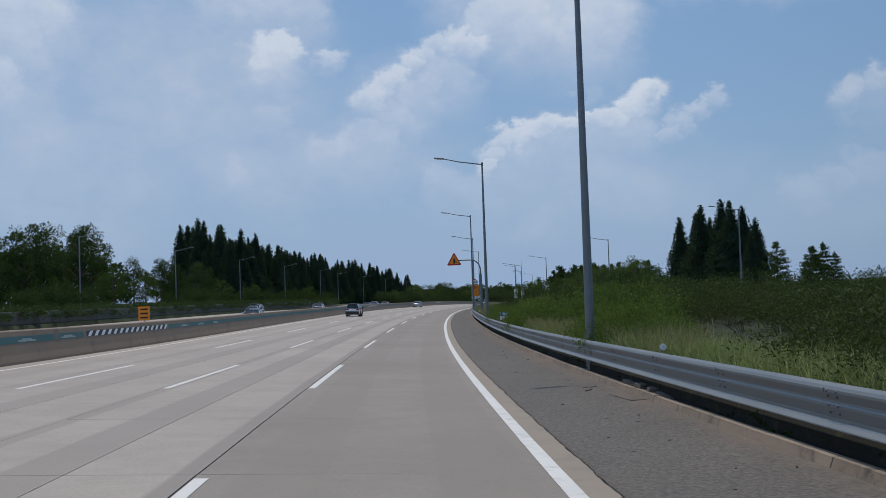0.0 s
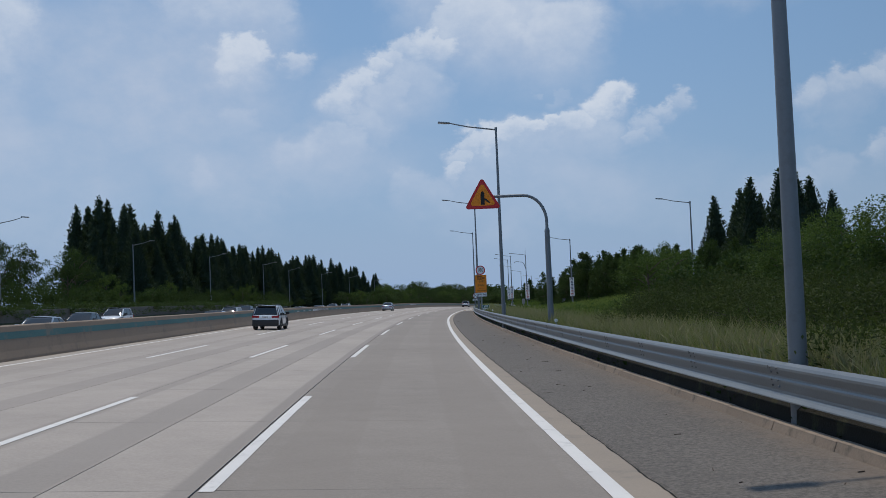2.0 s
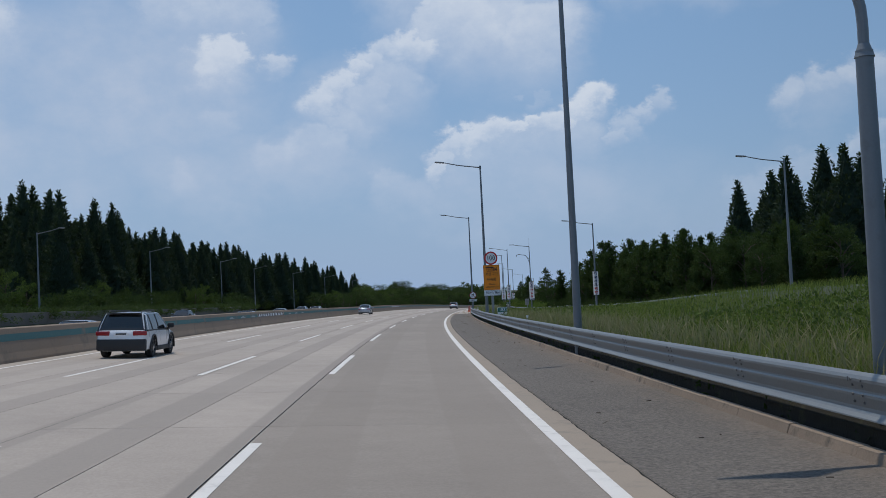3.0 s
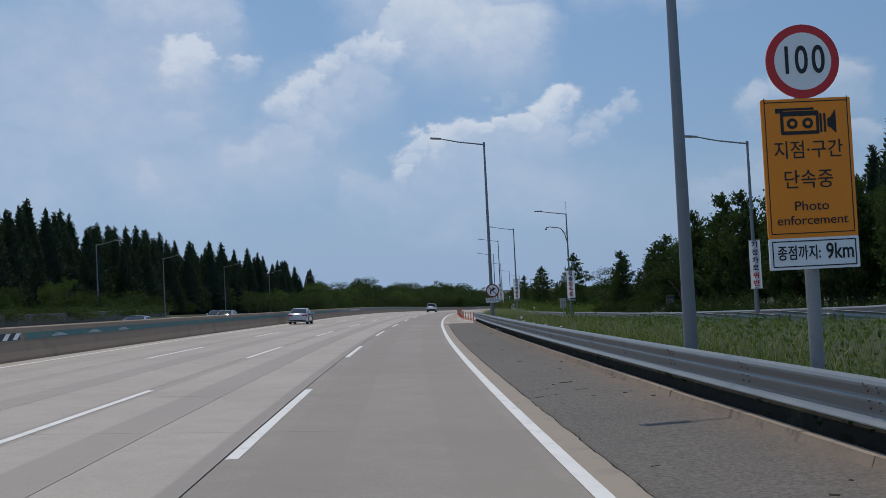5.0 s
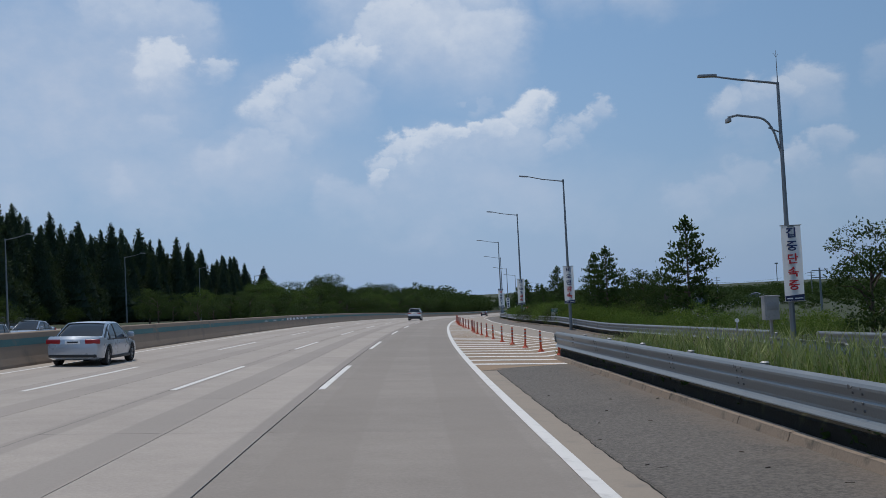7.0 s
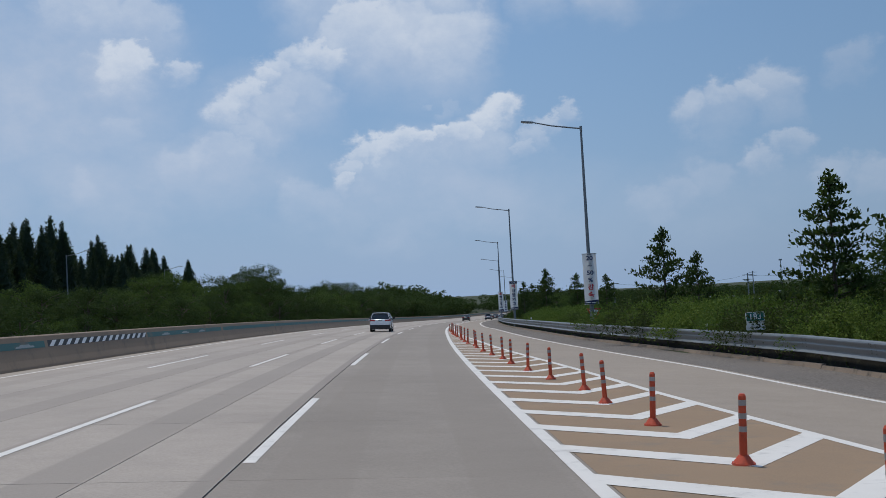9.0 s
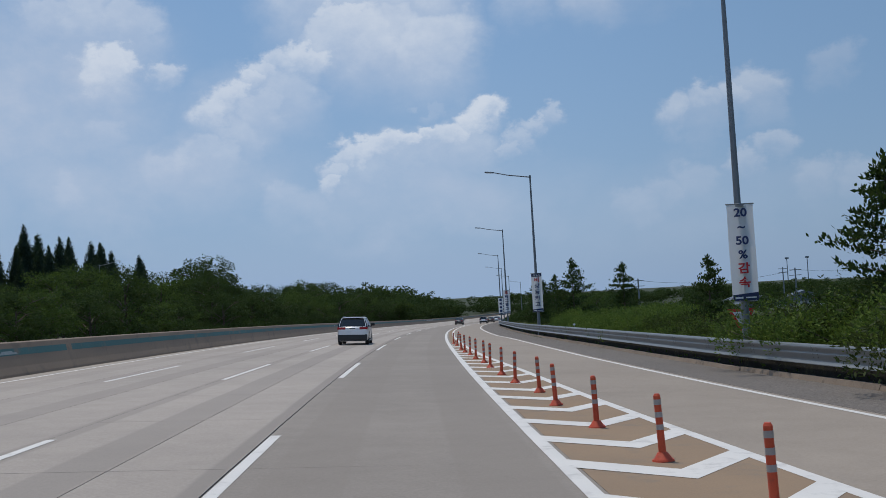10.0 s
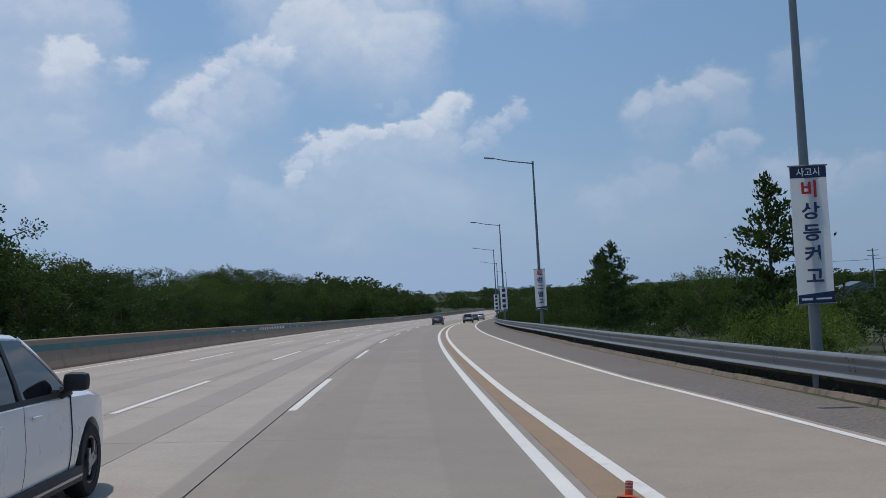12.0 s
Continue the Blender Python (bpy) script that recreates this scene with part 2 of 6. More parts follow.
def pavement(name, base, bands, dark, rough=0.85, grain=22.0, coarse=0.16, silt=None):
    """Concrete or asphalt with long wheel and oil bands; the uv map holds metres across and along."""
    m = bpy.data.materials.new(name)
    m.use_nodes = True
    g = Graph(m.node_tree)
    b = m.node_tree.nodes["Principled BSDF"]
    place = g.add("ShaderNodeNewGeometry").outputs["Position"]
    uv = g.add("ShaderNodeUVMap")
    uv.uv_map = "UVMap"
    sep = g.add("ShaderNodeSeparateXYZ")
    g.wire(uv.outputs[0], sep.inputs[0])
    sway = g.math("MULTIPLY", g.math("SUBTRACT", g.noise(place, 0.25, 2.0), 0.5), 0.07)
    across = g.math("ADD", sep.outputs[0], sway)
    stain = 0.0
    for c, half, k in bands:
        d = g.math("ABSOLUTE", g.math("SUBTRACT", across, c))
        v = g.ramp(d, half - 0.05, half + 0.04, k, 0.0)
        stain = v if stain == 0.0 else g.math("MAXIMUM", stain, v)
    big, mid, grit = g.noise(place, 0.16, 5.0, 0.6), g.noise(place, 1.4, 5.0, 0.65), g.noise(place, grain, 5.0, 0.8)
    f = g.math("ADD", g.math("MULTIPLY", g.math("SUBTRACT", big, 0.5), 0.42), g.math("MULTIPLY", g.math("SUBTRACT", mid, 0.5), 0.3))
    f = g.math("ADD", f, g.math("MULTIPLY", g.math("SUBTRACT", g.ramp(grit, 0.34, 0.66), 0.5), coarse))
    rnd = g.add("ShaderNodeObjectInfo").outputs["Random"]
    f = g.math("ADD", g.math("ADD", f, 1.0), g.math("MULTIPLY", g.math("SUBTRACT", rnd, 0.5), 0.07))
    grey = g.add("ShaderNodeCombineXYZ")
    for i in range(3):
        g.wire(f, grey.inputs[i])
    col = g.mix(1.0, base, grey.outputs[0], "MULTIPLY")
    if bands:
        col = g.mix(g.math("MULTIPLY", stain, g.ramp(mid, 0.2, 0.6, 0.75, 1.0)), col, dark)
    if silt:
        start, full, earth = silt
        washed = g.ramp(g.math("ADD", sep.outputs[0], g.math("MULTIPLY", g.math("SUBTRACT", mid, 0.5), 1.6)), start, full)
        col = g.mix(g.math("MULTIPLY", washed, g.ramp(big, 0.3, 0.65, 0.25, 0.75)), col, earth)
        streaks = g.ramp(g.noise(place, 0.55, 6.0, 0.75), 0.56, 0.7)
        col = g.mix(g.math("MULTIPLY", streaks, 0.35), col, dark)
    g.wire(col, b.inputs["Base Color"])
    b.inputs["Roughness"].default_value = rough
    n = g.add("ShaderNodeBump")
    n.inputs["Strength"].default_value, n.inputs["Distance"].default_value = 0.5, 0.004 if bands else 0.009
    g.wire(grit, n.inputs["Height"])
    g.wire(n.outputs[0], b.inputs["Normal"])
    return m


def leafy(name, base, other, amount=0.35, gloss=0.75):
    """Leaves: two greens, mottled leaf by leaf, letting some light through."""
    m = bpy.data.materials.new(name)
    m.use_nodes = True
    g = Graph(m.node_tree)
    b = m.node_tree.nodes["Principled BSDF"]
    geo = g.add("ShaderNodeNewGeometry")
    island, place = geo.outputs["Random Per Island"], geo.outputs["Position"]
    rnd = g.add("ShaderNodeObjectInfo").outputs["Random"]
    mixed = g.math("ADD", g.math("MULTIPLY", island, 0.55), g.math("ADD", g.math("MULTIPLY", g.noise(place, 0.5, 2.0), 0.5), g.math("MULTIPLY", rnd, 0.25)))
    col = g.mix(g.ramp(mixed, 0.25, 1.1), base, other)
    g.wire(col, b.inputs["Base Color"])
    b.inputs["Roughness"].default_value = gloss
    b.inputs["Specular IOR Level"].default_value = 0.12
    thin = g.add("ShaderNodeBsdfTranslucent")
    g.wire(g.mix(0.5, col, (0.16, 0.26, 0.04)), thin.inputs[0])
    mixer = g.add("ShaderNodeMixShader")
    mixer.inputs[0].default_value = amount
    g.wire(b.outputs[0], mixer.inputs[1])
    g.wire(thin.outputs[0], mixer.inputs[2])
    g.wire(mixer.outputs[0], m.node_tree.nodes["Material Output"].inputs[0])
    return m


def glassy(name, tint, rough=0.03):
    m = bpy.data.materials.new(name)
    m.use_nodes = True
    b = m.node_tree.nodes["Principled BSDF"]
    b.inputs["Base Color"].default_value = (*tint, 1)
    b.inputs["Roughness"].default_value = rough
    b.inputs["Specular IOR Level"].default_value = 0.8
    return m


def paintwork(name, base, metal=0.0, rough=0.3):
    m = surface(name, base, rough, metal, 0.03, 2.0, 400.0, 0.0)
    b = m.node_tree.nodes["Principled BSDF"]
    b.inputs["Coat Weight"].default_value, b.inputs["Coat Roughness"].default_value = 0.8, 0.05
    return m


BANDS = [(-0.22, 0.14, 0.7), (-2.0, 0.4, 0.5), (-3.42, 0.2, 0.45), (-5.45, 0.38, 0.38), (-7.2, 0.22, 0.25), (-8.8, 0.35, 0.22)]
M_ROAD = pavement("road_concrete", (0.362, 0.315, 0.274), BANDS, (0.228, 0.201, 0.177))
M_LANE = pavement("worn_lane_concrete", (0.26, 0.225, 0.193), [(0.9, 0.5, 0.35), (3.2, 0.55, 0.4)], (0.225, 0.192, 0.162))
M_RAMP = pavement("ramp_concrete", (0.285, 0.238, 0.193), [], (0.2, 0.2, 0.2))
M_SHOULDER = pavement("shoulder_asphalt", (0.118, 0.103, 0.088), [], (0.07, 0.062, 0.055), 0.92, 17.0, 0.8, (6.1, 7.0, (0.165, 0.125, 0.095)))
M_RAMPSIDE = pavement("slip_road_asphalt", (0.15, 0.13, 0.113), [], (0.1, 0.088, 0.077), 0.92, 15.0, 0.75)
M_STRIP = surface("edge_concrete", (0.29, 0.24, 0.19), 0.9, 0, 0.16, 0.8, 40, 0.3, (0.18, 0.16, 0.14), 0.5)
M_HATCH = surface("brown_gore_concrete", (0.275, 0.19, 0.12), 0.9, 0, 0.2, 0.7, 40, 0.3, (0.2, 0.165, 0.13), 0.6)
M_JOINT = surface("joint_filler", (0.035, 0.033, 0.032), 0.95)
M_PAINT = surface("road_paint", (0.68, 0.655, 0.62), 0.7, 0, 0.1, 1.2, 60, 0.2, (0.38, 0.36, 0.34), 0.55)
M_KERB = surface("kerb_concrete", (0.25, 0.19, 0.14), 0.92, 0, 0.3, 1.1, 30, 0.4, (0.08, 0.068, 0.055), 0.85, 0.2)
M_STAINED = surface("stained_concrete", (0.13, 0.105, 0.085), 0.92, 0, 0.4, 2.2, 30, 0.5, (0.05, 0.045, 0.038), 0.8)
M_BARRIER = surface("barrier_concrete", (0.25, 0.19, 0.14), 0.9, 0, 0.2, 0.35, 18, 0.35, (0.13, 0.11, 0.09), 0.6)
M_TEAL = surface("teal_paint", (0.05, 0.14, 0.14), 0.75, 0, 0.35, 0.35, 20, 0.1, (0.19, 0.155, 0.12), 1.0)
M_FADED = surface("faded_white_paint", (0.3, 0.34, 0.34), 0.7, 0, 0.2, 2, 40, 0.05, (0.12, 0.2, 0.2), 0.6)
M_BLACK = surface("black_paint", (0.018, 0.018, 0.02), 0.6, 0, 0.1)
M_WHITE = surface("white_paint", (0.72, 0.73, 0.74), 0.55, 0, 0.06, 2, 40, 0.05)
M_GALV = surface("galvanised_steel", (0.25, 0.265, 0.27), 0.5, 0.55, 0.16, 0.9, 25, 0.12, (0.24, 0.25, 0.26), 0.55)
M_GALVD = surface("weathered_galvanised_steel", (0.3, 0.31, 0.32), 0.55, 0.6, 0.2, 0.9, 25, 0.15, (0.14, 0.12, 0.1), 0.4)
M_BOLT = surface("dark_steel_bolts", (0.15, 0.15, 0.155), 0.6, 0.5, 0.1)
M_GREYBOX = surface("grey_cabinet_paint", (0.3, 0.31, 0.31), 0.7, 0, 0.1, 2, 30, 0.05, (0.16, 0.14, 0.12), 0.4)
M_CABINET = surface("weathered_cabinet_paint", (0.1, 0.105, 0.1), 0.8, 0, 0.25, 2, 30, 0.1, (0.05, 0.045, 0.04), 0.5)
M_POLE = surface("grey_pole_paint", (0.19, 0.21, 0.23), 0.5, 0.25, 0.1, 1.5, 30, 0.08, (0.12, 0.12, 0.12), 0.3)
M_LAMP = surface("lamp_housing", (0.25, 0.26, 0.27), 0.45, 0.3, 0.05)
M_LENS = glassy("lamp_lens", (0.6, 0.6, 0.58), 0.15)
M_GROUND = surface("soil_and_weeds", (0.034, 0.044, 0.017), 1.0, 0, 0.45, 0.3, 6, 0.6, (0.075, 0.07, 0.035), 0.4, 0, 0.05)
M_HEDGEWALL = surface("stained_retaining_wall", (0.11, 0.11, 0.1), 0.92, 0, 0.3, 0.4, 9, 0.35, (0.07, 0.075, 0.06), 0.8)
# Near-black base holds the shade under the rail as well as soil and litter.
M_LITTERSHADE = surface("dark_soil_and_litter", (0.012, 0.011, 0.007), 1.0, 0, 0.4, 1.2, 40, 0.4, (0.06, 0.06, 0.025), 0.6, 0, 0.04)
M_BARK = surface("bark", (0.09, 0.07, 0.055), 0.95, 0, 0.35, 3, 25, 0.8, None, 0, 0, 0.03)
M_LEAF = leafy("broad_leaves", (0.03, 0.055, 0.015), (0.085, 0.125, 0.032), 0.28)
M_LEAFD = leafy("dark_leaves", (0.018, 0.036, 0.013), (0.045, 0.07, 0.023), 0.2)
M_BUSH = leafy("shrub_leaves", (0.022, 0.03, 0.011), (0.066, 0.082, 0.026), 0.16)
M_FIR = leafy("conifer_needles", (0.018, 0.032, 0.021), (0.04, 0.06, 0.034), 0.1)
M_BRIGHT = leafy("bright_shrub_leaves", (0.045, 0.085, 0.018), (0.16, 0.215, 0.042), 0.28)
M_GRASS = leafy("grass_blades", (0.13, 0.16, 0.045), (0.5, 0.5, 0.23), 0.4)
M_MEADOW = leafy("meadow_grass", (0.085, 0.115, 0.022), (0.27, 0.3, 0.075), 0.35)
M_WEED = leafy("weed_leaves", (0.03, 0.05, 0.014), (0.13, 0.18, 0.045), 0.3)
M_DRY = leafy("dry_grass", (0.2, 0.18, 0.09), (0.36, 0.31, 0.18), 0.35)
M_GLASS = glassy("dark_car_glass", (0.012, 0.014, 0.016))
M_TYRE = surface("tyre_rubber", (0.02, 0.02, 0.021), 0.85, 0, 0.2, 6, 60, 0.2)
M_RIM = surface("alloy_rim", (0.45, 0.46, 0.48), 0.3, 0.9, 0.05)
M_TRIM = surface("black_plastic_trim", (0.025, 0.026, 0.028), 0.6, 0, 0.1)
M_RED = surface("red_lamp_glass", (0.32, 0.015, 0.02), 0.15, 0, 0.05)
M_AMBER = surface("amber_lamp_glass", (0.6, 0.25, 0.03), 0.2, 0, 0.05)
M_CARWHITE = paintwork("white_car_paint", (0.74, 0.76, 0.79))
M_CARSILVER = paintwork("silver_car_paint", (0.4, 0.45, 0.52), 0.35, 0.3)
M_CARDARK = paintwork("dark_car_paint", (0.03, 0.032, 0.037))
M_SIGNRED = surface("red_sign_film", (0.58, 0.025, 0.03), 0.5, 0, 0.08)
M_OLDRED = surface("weathered_red_sign_film", (0.27, 0.018, 0.02), 0.55, 0, 0.12, 3, 40, 0.05, (0.1, 0.02, 0.02), 0.5)
M_SIGNYEL = surface("amber_sign_film", (0.92, 0.275, 0.01), 0.5, 0, 0.06)
M_SIGNWHITE = surface("white_sign_film", (0.84, 0.85, 0.86), 0.5, 0, 0.05)
M_SIGNGREEN = surface("green_sign_film", (0.02, 0.15, 0.13), 0.5, 0, 0.06)
M_SIGNNAVY = surface("navy_sign_film", (0.02, 0.03, 0.09), 0.55, 0, 0.06)
M_SIGNINK = surface("black_sign_film", (0.012, 0.012, 0.015), 0.55, 0, 0.05)
M_SIGNBLUE = surface("blue_sign_ink", (0.03, 0.045, 0.14), 0.6, 0, 0.05)
M_ORANGE = surface("orange_post_plastic", (0.52, 0.07, 0.025), 0.55, 0, 0.18, 4, 40, 0.1, (0.2, 0.05, 0.03), 0.5)
M_BANDTAPE = surface("grey_reflective_tape", (0.33, 0.31, 0.3), 0.45, 0.1, 0.2, 6, 60)
M_HOUSE = surface("pale_house_render", (0.55, 0.56, 0.57), 0.85, 0, 0.1, 0.4)
M_ROOF = surface("grey_metal_roof", (0.11, 0.13, 0.16), 0.5, 0.2, 0.1)


RNG = np.random.default_rng(7)


# ---- building blocks ----
def mesh_of(name, verts, faces, material=None, uvs=None, smooth=False, materials=None, slots=None):
    me = bpy.data.meshes.new(name)
    me.from_pydata([tuple(v) for v in verts], [], [tuple(f) for f in faces])
    for mt in (materials or [material]):
        if mt:
            me.materials.append(mt)
    if slots is not None:
        me.polygons.foreach_set("material_index", slots)
    if uvs is not None:
        layer = me.uv_layers.new(name="UVMap")
        idx = np.empty(len(me.loops), dtype=np.int32)
        me.loops.foreach_get("vertex_index", idx)
        layer.data.foreach_set("uv", np.asarray(uvs, dtype=np.float32)[idx].ravel())
    if smooth:
        me.polygons.foreach_set("use_smooth", np.ones(len(me.polygons), dtype=bool))
    me.update()
    return me


def child(name, me, parent, m=None, label=""):
    ob = new(name, me)
    ob.parent = parent
    if m is not None:
        ob.matrix_basis = m
    return tagged(ob, label)


def part(name, bm, material, parent, label="", smooth=True):
    """Links a bmesh as one mesh object under a thing or a part."""
    me = bpy.data.meshes.new(name)
    bm.to_mesh(me)
    bm.free()
    me.materials.append(material)
    if smooth:
        me.polygons.foreach_set("use_smooth", np.ones(len(me.polygons), dtype=bool))
        me.set_sharp_from_angle(angle=radians(35))
    return child(name, me, parent, None, label)


def box(bm, size, centre=(0, 0, 0), bevel=0.0, turn=None):
    r = bmesh.ops.create_cube(bm, size=1.0)
    bmesh.ops.scale(bm, vec=size, verts=r["verts"])
    if bevel:
        e = list({q for v in r["verts"] for q in v.link_edges})
        r = bmesh.ops.bevel(bm, geom=e, offset=bevel, segments=2, affect="EDGES", profile=0.6)
    vs = list({v for f in r.get("faces", []) for v in f.verts} | set(r["verts"]))
    vs = [v for v in vs if v.is_valid]
    if turn is not None:
        bmesh.ops.transform(bm, matrix=turn, verts=vs)
    bmesh.ops.translate(bm, vec=centre, verts=vs)
    return vs


def rod(bm, p, q, r0, r1=None, n=10):
    p, q = Vector(p), Vector(q)
    d = q - p
    r1 = r0 if r1 is None else r1
    m = Matrix.Translation((p + q) / 2) @ d.to_track_quat("Z", "Y").to_matrix().to_4x4()
    bmesh.ops.create_cone(bm, cap_ends=True, segments=n, radius1=r0, radius2=r1, depth=d.length, matrix=m)


def tube(bm, pts, radii, n=10):
    """A round tube along points."""
    rings = []
    for i, p in enumerate(pts):
        p = Vector(p)
        d = (Vector(pts[min(i + 1, len(pts) - 1)]) - Vector(pts[max(i - 1, 0)])).normalized()
        x = d.orthogonal().normalized() if i == 0 else (side - d * side.dot(d)).normalized()
        side = x
        y = d.cross(x)
        rings.append([bm.verts.new(p + radii[i] * (math.cos(t) * x + math.sin(t) * y)) for t in [2 * math.pi * k / n for k in range(n)]])
    for a, b in zip(rings, rings[1:]):
        for k in range(n):
            bm.faces.new((a[k], a[(k + 1) % n], b[(k + 1) % n], b[k]))
    bm.faces.new(rings[0][::-1])
    bm.faces.new(rings[-1])


def plate(bm, outline, y, thick):
    """A flat plate of an outline in x, z that faces -y."""
    f = [bm.verts.new((a, y, b)) for a, b in outline]
    k = [bm.verts.new((a, y + thick, b)) for a, b in outline]
    n = len(f)
    bm.faces.new(f)
    bm.faces.new(k[::-1])
    for i in range(n):
        bm.faces.new((f[i], k[i], k[(i + 1) % n], f[(i + 1) % n]))


def ring_of(r, n=32, cx=0.0, cz=0.0):
    return [(cx + r * math.sin(2 * math.pi * i / n), cz + r * math.cos(2 * math.pi * i / n)) for i in range(n)]


def rounded(w_, h_, r, cx=0.0, cz=0.0, k=4):
    o = []
    for sx, sz, a0 in ((1, 1, 0), (1, -1, 90), (-1, -1, 180), (-1, 1, 270)):
        for i in range(k + 1):
            a = radians(a0 + 90 * i / k)
            o.append((cx + sx * (w_ / 2 - r) + r * math.sin(a), cz + sz * (h_ / 2 - r) + r * math.cos(a)))
    return o


def sweep(name, s0, s1, step, profile, material, parent=None, closed=False, uv=True, smooth=False):
    """A profile of (u, h) points, fixed or as a function of s, carried along the road."""
    n = max(2, int(round((s1 - s0) / step)) + 1)
    verts, faces, uvs = [], [], []
    for i in range(n):
        s = s0 + (s1 - s0) * i / (n - 1)
        pr = profile(s) if callable(profile) else profile
        k = len(pr)
        for u, h in pr:
            verts.append(at(s, u, h))
            uvs.append((u, s))
    for i in range(n - 1):
        for j in range(k if closed else k - 1):
            a, b = i * k + j, i * k + (j + 1) % k
            faces.append((a, b, b + k, a + k))
    if closed:
        faces.append(tuple(range(k))[::-1])
        faces.append(tuple(range((n - 1) * k, n * k)))
    me = mesh_of(name, verts, faces, material, uvs if uv else None, smooth)
    ob = new(name, me)
    ob.parent = parent
    return ob


def lettering(text, size, material, parent, m, name="lettering", wide=1.0, depth=0.002, bold=0.012):
    """Raised characters, centred, lying in the local x, z plane and facing -y."""
    c = bpy.data.curves.new("letters", "FONT")
    c.body, c.size, c.align_x, c.align_y, c.extrude, c.offset = text, size, "CENTER", "CENTER", depth, size * bold
    o = bpy.data.objects.new("letters", c)
    scene.collection.objects.link(o)
    bpy.context.view_layer.update()
    me = bpy.data.meshes.new_from_object(o.evaluated_get(bpy.context.evaluated_depsgraph_get()))
    bpy.data.objects.remove(o)
    me.transform(pose(0, 0, 0, 90) @ Matrix.Diagonal((wide, 1, 1, 1)))
    me.materials.clear()
    me.materials.append(material)
    return child(name, me, parent, m)

# ---- the road ----
def ground_sheet():
    us = [-1500, -700, -300, -150, -90, -65, -50, -45, -40, -36, -33, -31.5, -31, -28, -20, -12, -11.6, -11.3, -6, 0, 4, 6.8, 7.1, 7.6, 8.5, 9.5, 11, 13, 15, 17, 19, 22, 25, 28, 31, 35, 40, 50, 70, 100, 160, 300, 700, 1500]
    ss = list(np.arange(-160, 560, 8.0)) + list(np.arange(560, 1000, 40.0)) + [1000, 1200, 1500, 2000, 2500]
    verts, faces = [], []
    for s in ss:
        for u in us:
            p = at(s, u, ground_h(s, u))
            if abs(u) > 60:
                p.z += 1.2 * noise.noise(Vector((s / 90, u / 90, 0)))
            verts.append(p)
    k = len(us)
    for i in range(len(ss) - 1):
        for j in range(k - 1):
            faces.append((i * k + j, i * k + j + 1, (i + 1) * k + j + 1, (i + 1) * k + j))
    g = new("ground", mesh_of("ground", verts, faces, M_GROUND, None, True))
    return tagged(g, "dark weedy soil verge beside the motorway", "ground", kind="structure")


def strip_edge(s):
    """Outer edge of the pale concrete strip beside the edge line."""
    return float(np.interp(s, [0, 26, 75, 165, 225], [4.44, 4.5, 4.6, 4.5, 4.6]))


def sweep_on(name, s0, s1, step, u0, u1, h, material, parent, cols=1):
    return sweep(name, s0, s1, step, lambda s: [(u0 + (u1 - u0) * i / cols, h) for i in range(cols + 1)], material, parent)


ground_sheet()
road = tagged(new("road"), "pale worn concrete motorway with dark oil bands", "road", kind="structure")
LANES = [(-10.75, -7.405), (-7.395, -5.105), (-5.095, -3.505), (-3.495, -1.606), (-1.594, -0.1), (-0.078, 4.12)]
sweep_on("joint_bed", -60, 780, 6, -10.8, 4.15, -0.015, M_JOINT, road, 4)
for u0, u1 in LANES[:3]:
    sweep_on("lane_paving", -60, 780, 6, u0, u1, 0.0, M_ROAD, road, 3)
for u0, u1 in LANES[3:]:
    for s0, s1 in ((-60, -6), (414, 780)):
        sweep_on("lane_paving", s0, s1, 6, u0, u1, 0.0, M_ROAD if u1 < 0 else M_LANE, road, 3)
sweep("edge_strip", -60, 243, 3, lambda s: [(4.12, 0.002), (strip_edge(s) + 0.02, 0.002)], M_STRIP, road)

ramp = tagged(new("ramp"), "pale concrete slip road joining the motorway", "slip road", kind="structure")
sweep("ramp_paving", 100, 780, 5, lambda s: [(u, 0.001 - ramp_drop(s, u)) for u in np.linspace(ramp_in(s), ramp_out(s) + 0.25, 4)], M_RAMP, ramp)
sweep("ramp_shoulder", 100, 780, 5, lambda s: [(u, 0.004 - ramp_drop(s, u)) for u in (ramp_out(s) + 0.25, ramp_kerb(s) + 0.05)], M_RAMPSIDE, ramp)
sweep("gore_paving", 243, 384, 3, lambda s: [(4.12, 0.002), ((4.12 + max(ramp_in(s), 4.3)) / 2, 0.002), (max(ramp_in(s), 4.3), 0.002)], M_HATCH, ramp)
sweep("gore_strip", 384, 780, 5, [(4.12, 0.002), (4.46, 0.002)], M_HATCH, ramp)


def shoulder_edge(s):
    return strip_edge(s) + 0.03 * noise.noise(Vector((s * 0.9, 0, 0))) + 0.02 * noise.noise(Vector((s * 3.1, 4, 0)))


shoulder = tagged(sweep("shoulder", -60, 243.5, 0.5, lambda s: [(shoulder_edge(s), 0.0), (shoulder_edge(s) + 0.03, 0.022), (5.6, 0.02), (6.95, 0.012)], M_SHOULDER),
                  "brown-grey asphalt hard shoulder with a ragged seam", "hard shoulder", kind="structure")

def seam_width(s):
    return 0.002 + 0.03 * max(0.0, noise.noise(Vector((s * 1.7, 9, 0)))) + 0.025 * abs(noise.noise(Vector((s * 9.0, 2, 0))))


sweep("seam", -60, 243, 0.12, lambda s: [(shoulder_edge(s) - seam_width(s), 0.006), (shoulder_edge(s) + 0.008, 0.008)], M_LITTERSHADE, shoulder)

# Lane markings, each a thin coat of paint.
markings = tagged(new("lane_marking"), "white painted lane lines, worn at the edges", "lane marking", kind="structure")


def slip_line(s):
    return ramp_in(s) + 0.08


